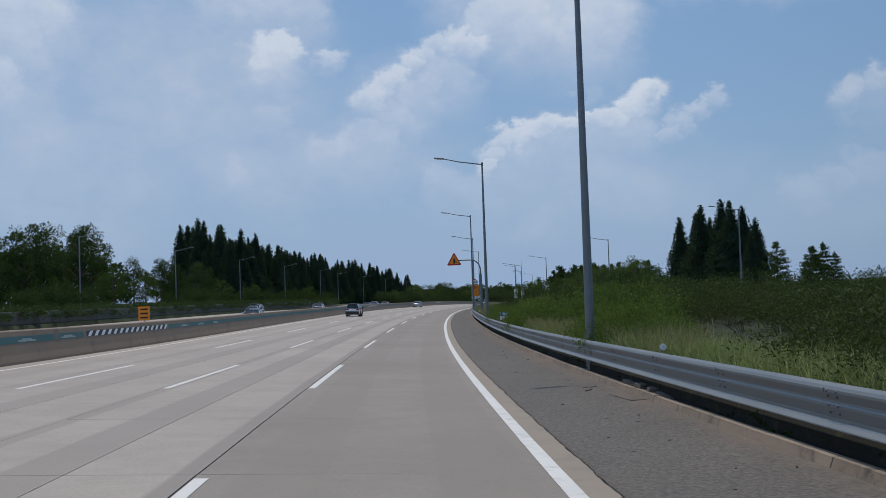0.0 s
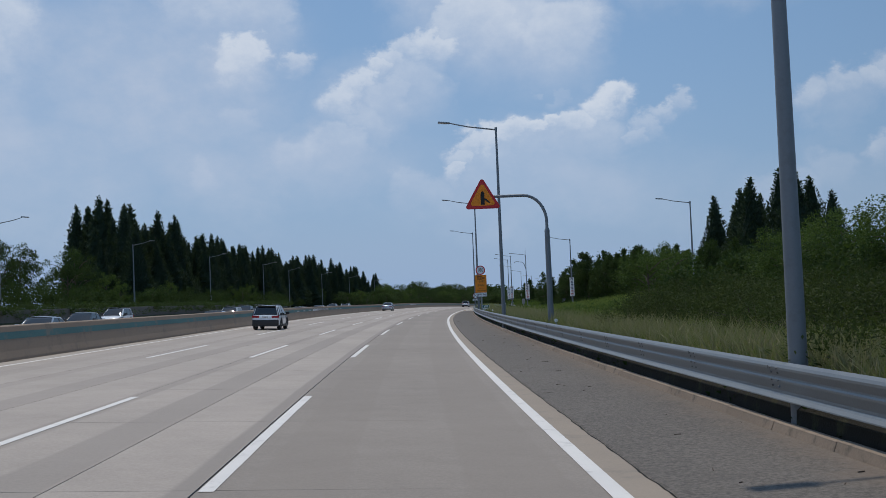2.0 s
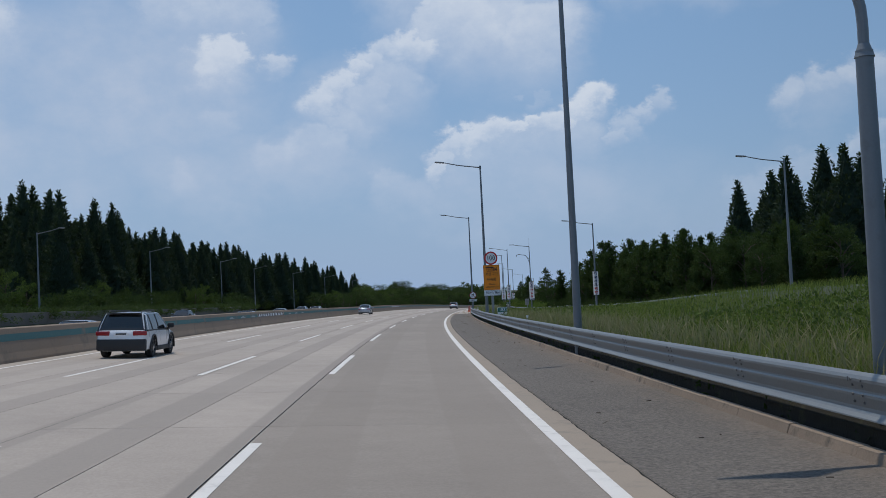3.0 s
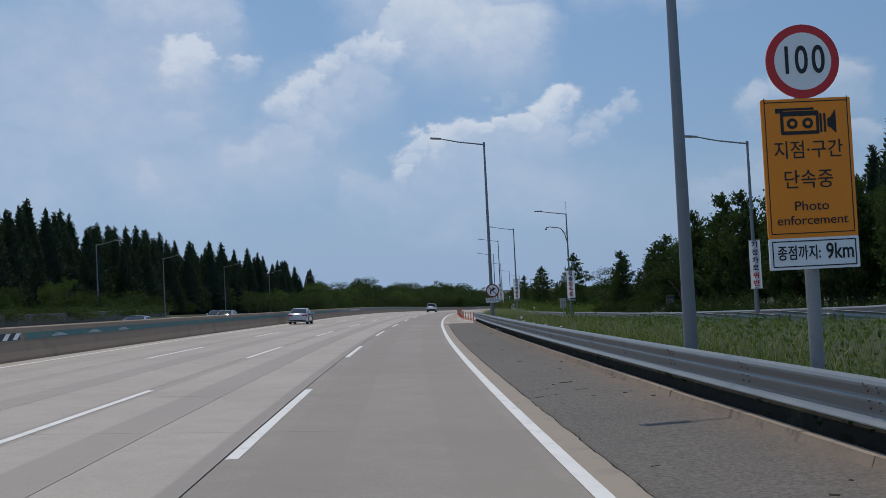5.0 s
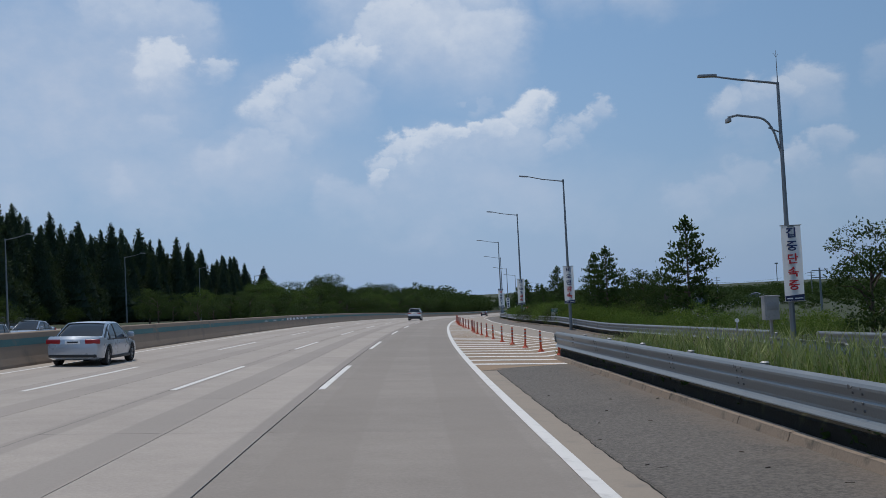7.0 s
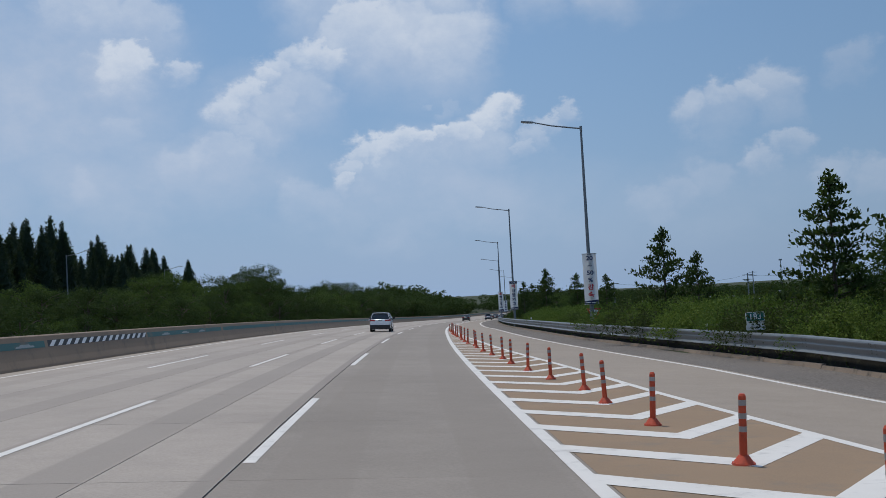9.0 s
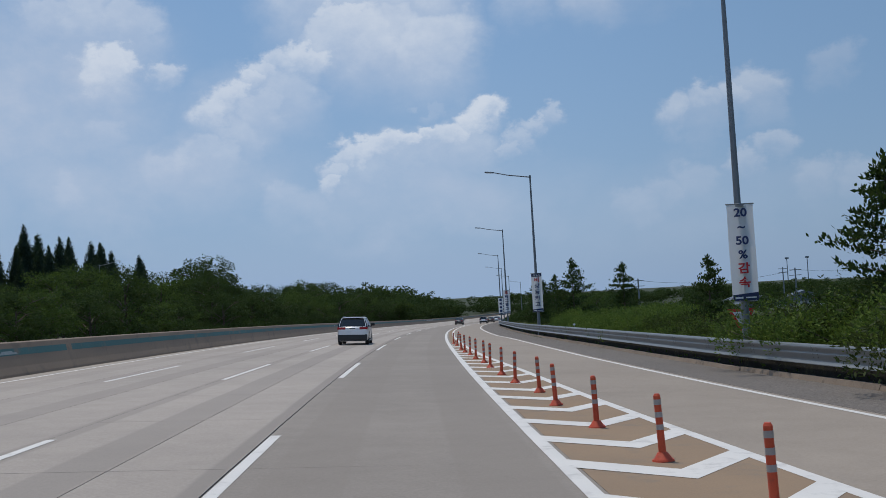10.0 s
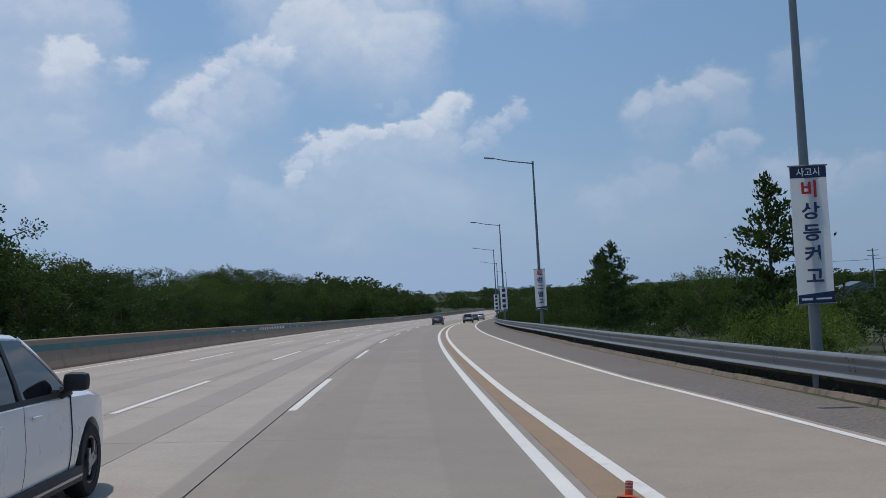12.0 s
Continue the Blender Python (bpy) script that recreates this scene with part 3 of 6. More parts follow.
def line_strip(name, s0, s1, u, width, step=4.0, h=0.006):
    f = u if callable(u) else (lambda s: u)
    return sweep(name, s0, s1, step, lambda s: [(q, h - (ramp_drop(s, q) if u in (ramp_out, slip_line) else 0.0)) for q in (f(s) - width / 2, f(s) + width / 2)], M_PAINT, markings)


DASHES = [(1.5, 11.7), (24.75, 34.8), (48.4, 57.9), (71.9, 82.3), (96.5, 106.1), (119.3, 128.7), (142.1, 152.0), (165.3, 175.5), (188.8, 198.0), (212.3, 222.5),
          (236.3, 246.1), (259.5, 269.3), (283.3, 292.6), (305.7, 315.4), (329.8, 339.2), (353.1, 363.4), (376.7, 386.4), (399.8, 409.5)]
DASHES = [(d[0] - 46.85 * k, d[1] - 46.85 * k) for k, d in ((1, DASHES[0]), (1, DASHES[1]))] + DASHES + [(1.5 + 23.43 * k, 11.55 + 23.43 * k) for k in range(18, 33)]
for a, b in DASHES:
    line_strip("dash", a, b, 0.02, 0.16)
    line_strip("dash", a, b, -3.42, 0.15)
    line_strip("dash", a, b, -6.86, 0.15)
line_strip("edge_line", -60, 780, lambda s: -9.97 + float(np.interp(s, [340, 400], [0, 0.3])), 0.16, 6)
line_strip("edge_line", -60, 780, lambda s: float(np.interp(s, [0, 30, 75, 165, 225, 262, 345, 372], [4.0, 4.06, 4.11, 4.02, 4.08, 3.97, 3.96, 3.88])), 0.2, 3)
line_strip("edge_line", 250, 780, slip_line, 0.2, 3)
line_strip("edge_line", 256, 780, ramp_out, 0.16, 4)
for k in range(-15, 34):
    s = 282.05 + 2.58 * k
    apex = float(np.interp(s, [242, 270, 283, 288, 297, 310, 325, 335, 345, 363], [7.0, 6.3, 5.96, 5.74, 5.66, 5.24, 4.94, 4.72, 4.45, 4.3]))
    far = ramp_in(s + 1.33 * (ramp_in(s) - apex))
    if far < 4.62 or s < 243:
        continue
    if s < 256:
        far = min(far, 7.2 + 0.25 * max(0, s - 246))
    verts = []
    for u, ds in ((4.02, 0.92 * (apex - 4.02)), (apex, 0.0), (far, 1.33 * (far - apex))):
        verts += [at(s + ds, u, 0.007), at(s + ds + 0.7, u, 0.007)]
    faces = [(0, 2, 3, 1), (2, 4, 5, 3)] if far > apex + 0.15 else [(0, 2, 3, 1)]
    child("chevron_stripe", mesh_of("chevron_stripe", verts, faces, M_PAINT), markings)

# Opposite carriageway.
opposite = tagged(new("opposite_carriageway"), "pale concrete carriageway behind the median barrier", "road", kind="structure")
sweep("lane_paving", -160, 540, 6, lambda s: [(-12 + east_shift(s) * 0.8, -0.4), (-21 + east_shift(s), -0.4), (-30.5 + east_shift(s), -0.4)], M_ROAD, opposite)
for u in (-12.6, -16.2, -19.8, -23.4, -27.2):
    sweep("edge_line", -160, 540, 6, lambda s: [(u - 0.08 + east_shift(s), -0.394), (u + 0.08 + east_shift(s), -0.394)], M_PAINT, opposite)
retaining = tagged(sweep("wall_opposite", -160, 420, 4, lambda s: [(q + east_shift(s), h) for q, h in ((-31.6, -0.9), (-31.6, 1.05), (-31.95, 1.05), (-31.95, -0.9))], M_HEDGEWALL, None, True),
                   "low stained concrete wall along the opposite carriageway", "retaining wall", kind="structure")

# Median barrier.
barrier = tagged(new("median_barrier"), "tall stained concrete median barrier with a faded teal stripe", "barrier", kind="structure")
def left_shift(s):
    return float(np.interp(s, [340, 400], [0, 0.3]))


FACE = [(-10.73, -0.05), (-10.75, 0.09), (-10.82, 0.32), (-10.98, 1.09), (-11.02, 1.12)]
sweep("barrier_wall", -120, 780, 6, lambda s: [(u + left_shift(s), h) for u, h in FACE + [(-22.3 - u, h) for u, h in FACE[::-1]]], M_BARRIER, barrier, True)


def face_u(h):
    return float(np.interp(h, [0.32, 1.09], [-10.82, -10.98])) + 0.006


PANELS = [42.5 + 132.6 * k for k in range(-1, 5)]
edges = [-120] + [q for p in PANELS for q in (p - 0.3, p + 13.3)] + [780]
for a, b in zip(edges[::2], edges[1::2]):
    if b > a:
        sweep("teal_stripe", a, b, 6, lambda s: [(face_u(0.69) + left_shift(s), 0.69), (face_u(0.92) + left_shift(s), 0.92)], M_TEAL, barrier)
for p in PANELS:
    sweep("hazard_panel", p, p + 13, 6.5, lambda s: [(face_u(0.7) + left_shift(s), 0.7), (face_u(0.93) + left_shift(s), 0.93)], M_BLACK, barrier)
    for k in range(15):
        s = p + 0.1 + k * 0.87
        v = [at(s, face_u(0.71) + 0.004 + left_shift(s), 0.71), at(s + 0.4, face_u(0.71) + 0.004 + left_shift(s), 0.71), at(s + 0.85, face_u(0.92) + 0.004 + left_shift(s), 0.92), at(s + 0.45, face_u(0.92) + 0.004 + left_shift(s), 0.92)]
        child("hazard_stripe", mesh_of("hazard_stripe", v, [(0, 1, 2, 3)], M_WHITE), barrier)
    for k in range(6):
        s = p - 3 - k * 4.2 if k < 3 else p + 16 + (k - 3) * 4.2
        for ds, z0, z1 in ((0, 0.73, 0.79), (0.35, 0.79, 0.84)):
            v = [at(s + ds, face_u(z0) + 0.004 + left_shift(s), z0), at(s + 1.7 - ds, face_u(z0) + 0.004 + left_shift(s), z0), at(s + 1.6 - ds, face_u(z1) + 0.004 + left_shift(s), z1), at(s + ds + 0.1, face_u(z1) + 0.004 + left_shift(s), z1)]
            child("pictogram", mesh_of("pictogram", v, [(0, 1, 2, 3)], M_FADED), barrier)


# ---- steel guardrails ----
def beam_mesh(length):
    """A W-profile steel beam, with thickness, along y."""
    pr = [(0.01, 0.2), (-0.01, 0.205), (-0.06, 0.175), (-0.085, 0.145), (-0.084, 0.12), (-0.04, 0.045), (-0.042, 0.025), (-0.062, 0.008), (-0.06, -0.015), (-0.022, -0.11), (-0.026, -0.14), (-0.06, -0.165), (-0.115, -0.195), (-0.118, -0.207)]
    back = [(x + 0.012, z * 0.985) for x, z in pr[::-1]]
    loop = [(x * 0.75, z * 1.2) for x, z in pr + back]
    verts = [(x, y, z) for y in (-length / 2, length / 2) for x, z in loop]
    n = len(loop)
    faces = [(j, (j + 1) % n, n + (j + 1) % n, n + j) for j in range(n)]
    k = len(pr)
    for o in (0, n):
        for j in range(k - 1):
            q = (o + j, o + j + 1, o + n - 2 - j, o + n - 1 - j)
            faces.append(q if o == 0 else q[::-1])
    return mesh_of("beam", verts, faces, M_GALV)


def post_mesh(h, block=0.1):
    bm = bmesh.new()
    rod(bm, (0, 0, -0.3), (0, 0, h), 0.065, None, 12)
    rod(bm, (0, 0, h), (0, 0, h + 0.02), 0.07, 0.04, 12)
    box(bm, (0.15, block, 0.14 if block < 0.2 else 0.46), (-0.07, 0, h - 0.22), 0.008)
    me = bpy.data.meshes.new("post")
    bm.to_mesh(me)
    bm.free()
    me.materials.append(M_GALVD)
    return me


def splice_mesh():
    """Bolt heads where two beams overlap."""
    bm = bmesh.new()
    for y in (-0.12, 0.12):
        for x, z in ((-0.064, 0.158), (-0.05, 0.1), (-0.048, 0.0), (-0.035, -0.08)):
            rod(bm, (x + 0.01, y, z), (x - 0.012, y, z), 0.017, 0.013, 6)
    box(bm, (0.006, 0.02, 0.05), (-0.066, 0.2, 0.16), 0.002)
    me = bpy.data.meshes.new("bolt_row")
    bm.to_mesh(me)
    bm.free()
    me.materials.append(M_BOLT)
    return me


BEAM, POST, BLOCK_POST, SPLICE = beam_mesh(4.03), post_mesh(0.845), post_mesh(0.845, 0.24), splice_mesh()


def guardrail(s0, s1, u, height, label, flip=False, tiers=1, drop=None):
    """W-beam panels of 4 m on round posts."""
    rail = tagged(new("guardrail"), label, "guardrail")
    n = int(round((s1 - s0) / 4))
    for i in range(n):
        s = s0 + 4 * i + 2
        top, a, b = (height - (drop(q, u(q)) if drop else 0.0) for q in (s, s - 2, s + 2))
        a, b = at(s - 2, u(s - 2), a - 0.246), at(s + 2, u(s + 2), b - 0.246)
        yaw = math.degrees(math.atan2(-(b.x - a.x), b.y - a.y))
        tilt = math.degrees(math.atan2(b.z - a.z, (b - a).length))
        c = (a + b) / 2
        for k in range(tiers):
            beam = child("beam", BEAM, rail, pose(c.x, c.y, c.z - 0.5 * k, tilt, 0, yaw + (180 if flip else 0)))
            tagged(child("bolt_row", SPLICE, beam, pose(0, -1.9, 0.0)), kind="stuff")
        p = at(s - 2, u(s - 2) + (-0.14 if flip else 0.3 if 185 < s < 247 else 0.24), top - 0.86 + (-0.03 if 185 < s < 247 else -0.12))
        child("post", BLOCK_POST if flip else POST, rail, pose(p.x, p.y, p.z, 0, 0, yaw + (180 if flip else 0)))
    return rail


rail = guardrail(-41, 247, lambda s: 6.99, 0.905, "galvanised steel guardrail along the hard shoulder")
bm = bmesh.new()
tube(bm, [(0.12 + 0.2 * math.cos(a) - 0.12, 0.2 * math.sin(a), 0) for a in np.linspace(-1.5, 1.5, 7)], [0.012] * 7, 6)
bmesh.ops.scale(bm, vec=(0.9, 0.9, 1), verts=bm.verts)
for v in bm.verts:
    v.co.z *= 14
end = part("end_cap", bm, M_GALV, rail, "rounded buffer end")
end.matrix_basis = stand(247.05, 7.09, 0.7, 90)
guardrail(252, 640, lambda s: ramp_kerb(s) + 0.1, 0.915, "galvanised steel guardrail outside the slip road", False, 1, ramp_drop)
guardrail(130, 238, lambda s: ramp_in(s) - 1.1, 0.92, "galvanised steel guardrail on the slip road's inner side", True, 1, ramp_drop)
guardrail(132, 248, lambda s: ramp_kerb(s) + 0.05, 0.93, "galvanised two-beam guardrail on the slip road's outer side", False, 2, ramp_drop)

# Soil bank behind the kerb; the gap's shade is painted into its colour.
tagged(sweep("soil_bank", -41, 247, 3, lambda s: [(7.06, 0.02), (7.07, 0.28), (7.2, 0.45 + 0.05 * noise.noise(Vector((s * 0.6, 3, 0)))), (7.5, 0.44)], M_LITTERSHADE), "dark littered soil bank behind the kerb", "soil bank", kind="structure")

# Same bank along the slip road, its dark colour standing in for rail shade.
tagged(sweep("soil_bank", 256, 640, 4, lambda s: [(ramp_kerb(s) + q, h - ramp_drop(s, ramp_kerb(s))) for q, h in ((0.2, 0.02), (0.21, 0.3), (0.24, 0.47), (0.6, 0.5), (1.2, 0.46))], M_LITTERSHADE), "dark littered soil bank beside the slip road", "soil bank", kind="structure")

# ---- lamps along the road ----
def street_lamp(s, u, height, arm, label, reach=-1, lean=4.0, base=-0.2):
    lamp = tagged(new("street_lamp"), label, "street lamp", "lamps along the motorway")
    lamp.matrix_basis = stand(s, u, base)
    h = height - base
    bm = bmesh.new()
    rod(bm, (0, 0, 0), (0, 0, h), 0.13, 0.06, 14)
    part("pole", bm, M_POLE, lamp)
    bm = bmesh.new()
    rod(bm, (0, 0, 0), (0, 0, 0.06), 0.2, None, 14)
    box(bm, (0.04, 0.12, 0.3), (0, -0.128, 0.9), 0.01)
    part("base_flange", bm, M_POLE, lamp)
    bm = bmesh.new()
    z = h - 0.08
    tube(bm, [(0, 0, z), (reach * 0.25, 0, z + 0.03), (reach * arm * 0.6, 0, z + 0.24), (reach * arm, 0, z + 0.5)], [0.05, 0.045, 0.04, 0.035], 8)
    rod(bm, (0, 0, z - 0.14), (0, 0, z + 0.14), 0.075, 0.075, 12)
    part("arm", bm, M_POLE, lamp)
    bm = bmesh.new()
    box(bm, (0.72, 0.26, 0.1), (0, 0, 0), 0.035)
    head = part("lamp_head", bm, M_LAMP, lamp)
    head.matrix_basis = pose(reach * (arm + 0.3), 0, z + 0.53, 0, 6)
    bm = bmesh.new()
    box(bm, (0.42, 0.19, 0.02), (reach * 0.06, 0, -0.055), 0.006)
    part("lens", bm, M_LENS, head, "pale lamp glass")
    return lamp


for s, u in ((-23, 7.14), (27.2, 7.13), (74.8, 7.16), (122.9, 7.13), (170.9, 7.25), (219.2, 7.2)):
    street_lamp(s, u, 12.0, 2.8, "tall grey tapered street lamp behind the guardrail")
RAMP_LAMPS = [(122, 38.6, 10.8), (166, 28.9, 10.1), (208.8, 21.0, 9.4), (293.4, 13.6, 11.6), (330.0, 12.2, 12.2), (378.2, 11.0, 12.2), (430, 11.25, 12.4), (480, 11.3, 12.2), (530, 11.3, 12.2), (580, 11.3, 12.2), (640, 11.3, 12.2)]
for s, u, h in RAMP_LAMPS:
    street_lamp(s, u, h, 2.8, "tall grey street lamp beside the slip road")
for k, s in enumerate((124, 163.5, 204.5, 244, 284, 324, 362, 400, 440)):
    street_lamp(s, -40.2 if s < 300 else -44, 9.5, 2.4, "grey street lamp beyond the opposite carriageway", 1)


# ---- signs ----
def facing(s, u, h=0.0, turn=0.0):
    """A sign's pose: it faces the oncoming driver."""
    return stand(s, u, h, turn)


def pole_part(parent, h, r0, r1, material=M_GALVD, label=""):
    bm = bmesh.new()
    rod(bm, (0, 0, -0.3), (0, 0, h), r0, r1, 14)
    return part("pole", bm, material, parent, label)


def flat_part(name, outline, y, thick, material, parent, label=""):
    bm = bmesh.new()
    plate(bm, outline, y, thick)
    return part(name, bm, material, parent, label, False)


def merge_sign(s, u):
    t = tagged(new("warning_sign"), "amber triangular merge warning sign on an arched grey arm", "road sign")
    t.matrix_basis = facing(s, u, -0.1)
    pole_part(t, 4.7, 0.135, 0.105, M_POLE)
    bm = bmesh.new()
    pts = [(0, 0, 4.6), (0, 0, 5.05)] + [(-0.95 + 0.95 * math.cos(a), 0, 5.05 + 1.11 * math.sin(a)) for a in np.linspace(0.15, 1.57, 8)] + [(-2.0, 0, 6.16), (-2.7, 0, 6.16)]
    tube(bm, pts, [0.065] * len(pts), 10)
    part("arm", bm, M_POLE, t)
    bm = bmesh.new()
    rod(bm, (0, 0, 4.62), (0, 0, 4.78), 0.12, 0.07, 14)
    part("collar", bm, M_POLE, t)

    def tri(k):
        o = []
        for a in (0, 120, 240):
            for d in (-14, 0, 14):
                r = 0.79 * k * (1.0 if d else 1.03)
                o.append((r * math.sin(radians(a + d * 0.35 / k)), r * math.cos(radians(a + d * 0.35 / k))))
        return o
    sign = flat_part("sign_plate", [(x - 2.62, z + 6.1) for x, z in tri(0.97)], -0.1, 0.03, M_SIGNRED, t)
    flat_part("amber_field", [(x - 2.62, z + 6.12) for x, z in tri(0.68)], -0.105, 0.004, M_SIGNYEL, sign)
    flat_part("main_arrow", [(-2.7, 5.83), (-2.54, 5.83), (-2.54, 6.28), (-2.57, 6.36), (-2.62, 6.39), (-2.67, 6.36), (-2.7, 6.28)], -0.11, 0.004, M_SIGNINK, sign)
    flat_part("side_arrow", [(-2.54, 6.12), (-2.31, 5.93), (-2.36, 5.89), (-2.54, 6.03)], -0.11, 0.004, M_SIGNINK, sign)
    return t


merge_sign(104.1, 7.72)


def speed_sign(s, u):
    t = tagged(new("speed_camera_sign"), "round 100 limit over an amber speed enforcement board", "road sign")
    t.matrix_basis = facing(s, u, 0)
    pole_part(t, 5.0, 0.09, 0.09)
    disc = flat_part("limit_disc", ring_of(0.475, 40, 0, 4.73), -0.13, 0.03, M_SIGNRED, t)
    flat_part("white_field", ring_of(0.37, 40, 0, 4.73), -0.135, 0.004, M_SIGNWHITE, disc)
    for x, digit in ((-0.21, "1"), (-0.02, "0"), (0.2, "0")):
        lettering(digit, 0.5, M_SIGNINK, disc, pose(x, -0.138, 4.73), "numeral", 0.72)
    board = flat_part("amber_board", rounded(1.16, 1.78, 0.02, 0, 3.36), -0.13, 0.03, M_SIGNYEL, t)
    for x, z, w_, h_ in ((0, 4.21, 1.08, 0.012), (0, 2.53, 1.08, 0.012), (-0.535, 3.4, 0.012, 1.74), (0.535, 3.4, 0.012, 1.74)):
        flat_part("border_line", rounded(w_, h_, 0.004, x, z), -0.134, 0.003, M_SIGNINK, board)
    camera_icon = flat_part("camera_symbol", rounded(0.5, 0.3, 0.02, -0.09, 3.94), -0.135, 0.003, M_SIGNINK, board)
    flat_part("camera_window", rounded(0.42, 0.19, 0.01, -0.09, 3.93), -0.139, 0.003, M_SIGNYEL, camera_icon)
    for x in (-0.19, 0.01):
        flat_part("reel", ring_of(0.07, 20, x, 3.93), -0.143, 0.003, M_SIGNINK, camera_icon)
        flat_part("reel_hub", ring_of(0.03, 16, x, 3.93), -0.147, 0.003, M_SIGNYEL, camera_icon)
    flat_part("viewfinder", [(-0.4, 4.07), (-0.3, 4.07), (-0.3, 4.1), (0.1, 4.1), (0.1, 4.13), (-0.4, 4.13)], -0.135, 0.003, M_SIGNINK, camera_icon)
    for x in (0.185, 0.235):
        flat_part("bellows", rounded(0.028, 0.24, 0.005, x, 3.93), -0.135, 0.003, M_SIGNINK, camera_icon)
    flat_part("lens_hood", [(0.27, 3.88), (0.31, 3.86), (0.38, 3.79), (0.38, 4.1), (0.31, 4.0), (0.27, 3.98)], -0.135, 0.003, M_SIGNINK, camera_icon)
    lettering("지점·구간", 0.25, M_SIGNINK, board, pose(0, -0.135, 3.58), "lettering", 0.92, 0.002, 0.002)
    lettering("단속중", 0.26, M_SIGNINK, board, pose(-0.02, -0.135, 3.2), "lettering", 0.92, 0.002, 0.002)
    lettering("Photo", 0.17, M_SIGNINK, board, pose(0, -0.135, 2.87), "lettering", 1.1, 0.002, 0.002)
    lettering("enforcement", 0.165, M_SIGNINK, board, pose(0, -0.135, 2.69), "lettering", 1.08, 0.002, 0.002)
    sub = flat_part("distance_board", rounded(1.16, 0.4, 0.015, 0, 2.27), -0.13, 0.03, M_SIGNWHITE, t)
    for x, z, w_, h_ in ((0, 2.43, 1.08, 0.014), (0, 2.11, 1.08, 0.014), (-0.535, 2.27, 0.014, 0.32), (0.535, 2.27, 0.014, 0.32)):
        flat_part("border_line", rounded(w_, h_, 0.004, x, z), -0.134, 0.003, M_SIGNINK, sub)
    lettering("종점까지:", 0.2, M_SIGNINK, sub, pose(-0.2, -0.135, 2.27), "lettering", 0.72)
    lettering("9km", 0.28, M_SIGNINK, sub, pose(0.33, -0.135, 2.28), "lettering", 0.75)
    return t


speed_sign(165.7, 7.43)


def turn_ban_sign(s, u):
    t = tagged(new("no_right_turn_sign"), "round no-right-turn sign clamped to a lamp pole", "road sign")
    t.matrix_basis = facing(s, u, 0)
    disc = flat_part("disc", ring_of(0.43, 40, 0.06, 2.46), -0.16, 0.03, M_OLDRED, t)
    flat_part("white_field", ring_of(0.35, 40, 0.06, 2.46), -0.165, 0.004, M_SIGNWHITE, disc)
    flat_part("arrow_stem", [(-0.1, 2.22), (-0.02, 2.22), (-0.02, 2.44), (0.1, 2.52), (0.1, 2.6), (-0.06, 2.52), (-0.1, 2.46)], -0.169, 0.003, M_SIGNINK, disc)
    flat_part("arrow_head", [(0.09, 2.45), (0.27, 2.58), (0.07, 2.69)], -0.169, 0.003, M_SIGNINK, disc)
    c = math.sin(radians(45)) * 0.37
    flat_part("slash", [(0.06 - c - 0.02, 2.46 + c - 0.02), (0.06 - c + 0.02, 2.46 + c + 0.02), (0.06 + c + 0.02, 2.46 - c + 0.02), (0.06 + c - 0.02, 2.46 - c - 0.02)], -0.173, 0.003, M_OLDRED, disc)
    sub = flat_part("text_board", rounded(0.9, 0.29, 0.015, 0.06, 1.84), -0.16, 0.025, M_SIGNWHITE, t)
    for x, z, w_, h_ in ((0.06, 1.96, 0.85, 0.01), (0.06, 1.72, 0.85, 0.01), (-0.36, 1.84, 0.01, 0.24), (0.48, 1.84, 0.01, 0.24)):
        flat_part("border_line", rounded(w_, h_, 0.003, x, z), -0.164, 0.003, M_SIGNINK, sub)
    lettering("우회전금지", 0.185, M_SIGNINK, sub, pose(0.06, -0.166, 1.84), "lettering", 0.92)
    bm = bmesh.new()
    for z in (1.84, 2.3, 2.62):
        box(bm, (0.26, 0.3, 0.05), (0.03, 0.0, z), 0.01)
    part("clamp", bm, M_GALVD, t)
    return t


turn_ban_sign(219.2, 7.2)


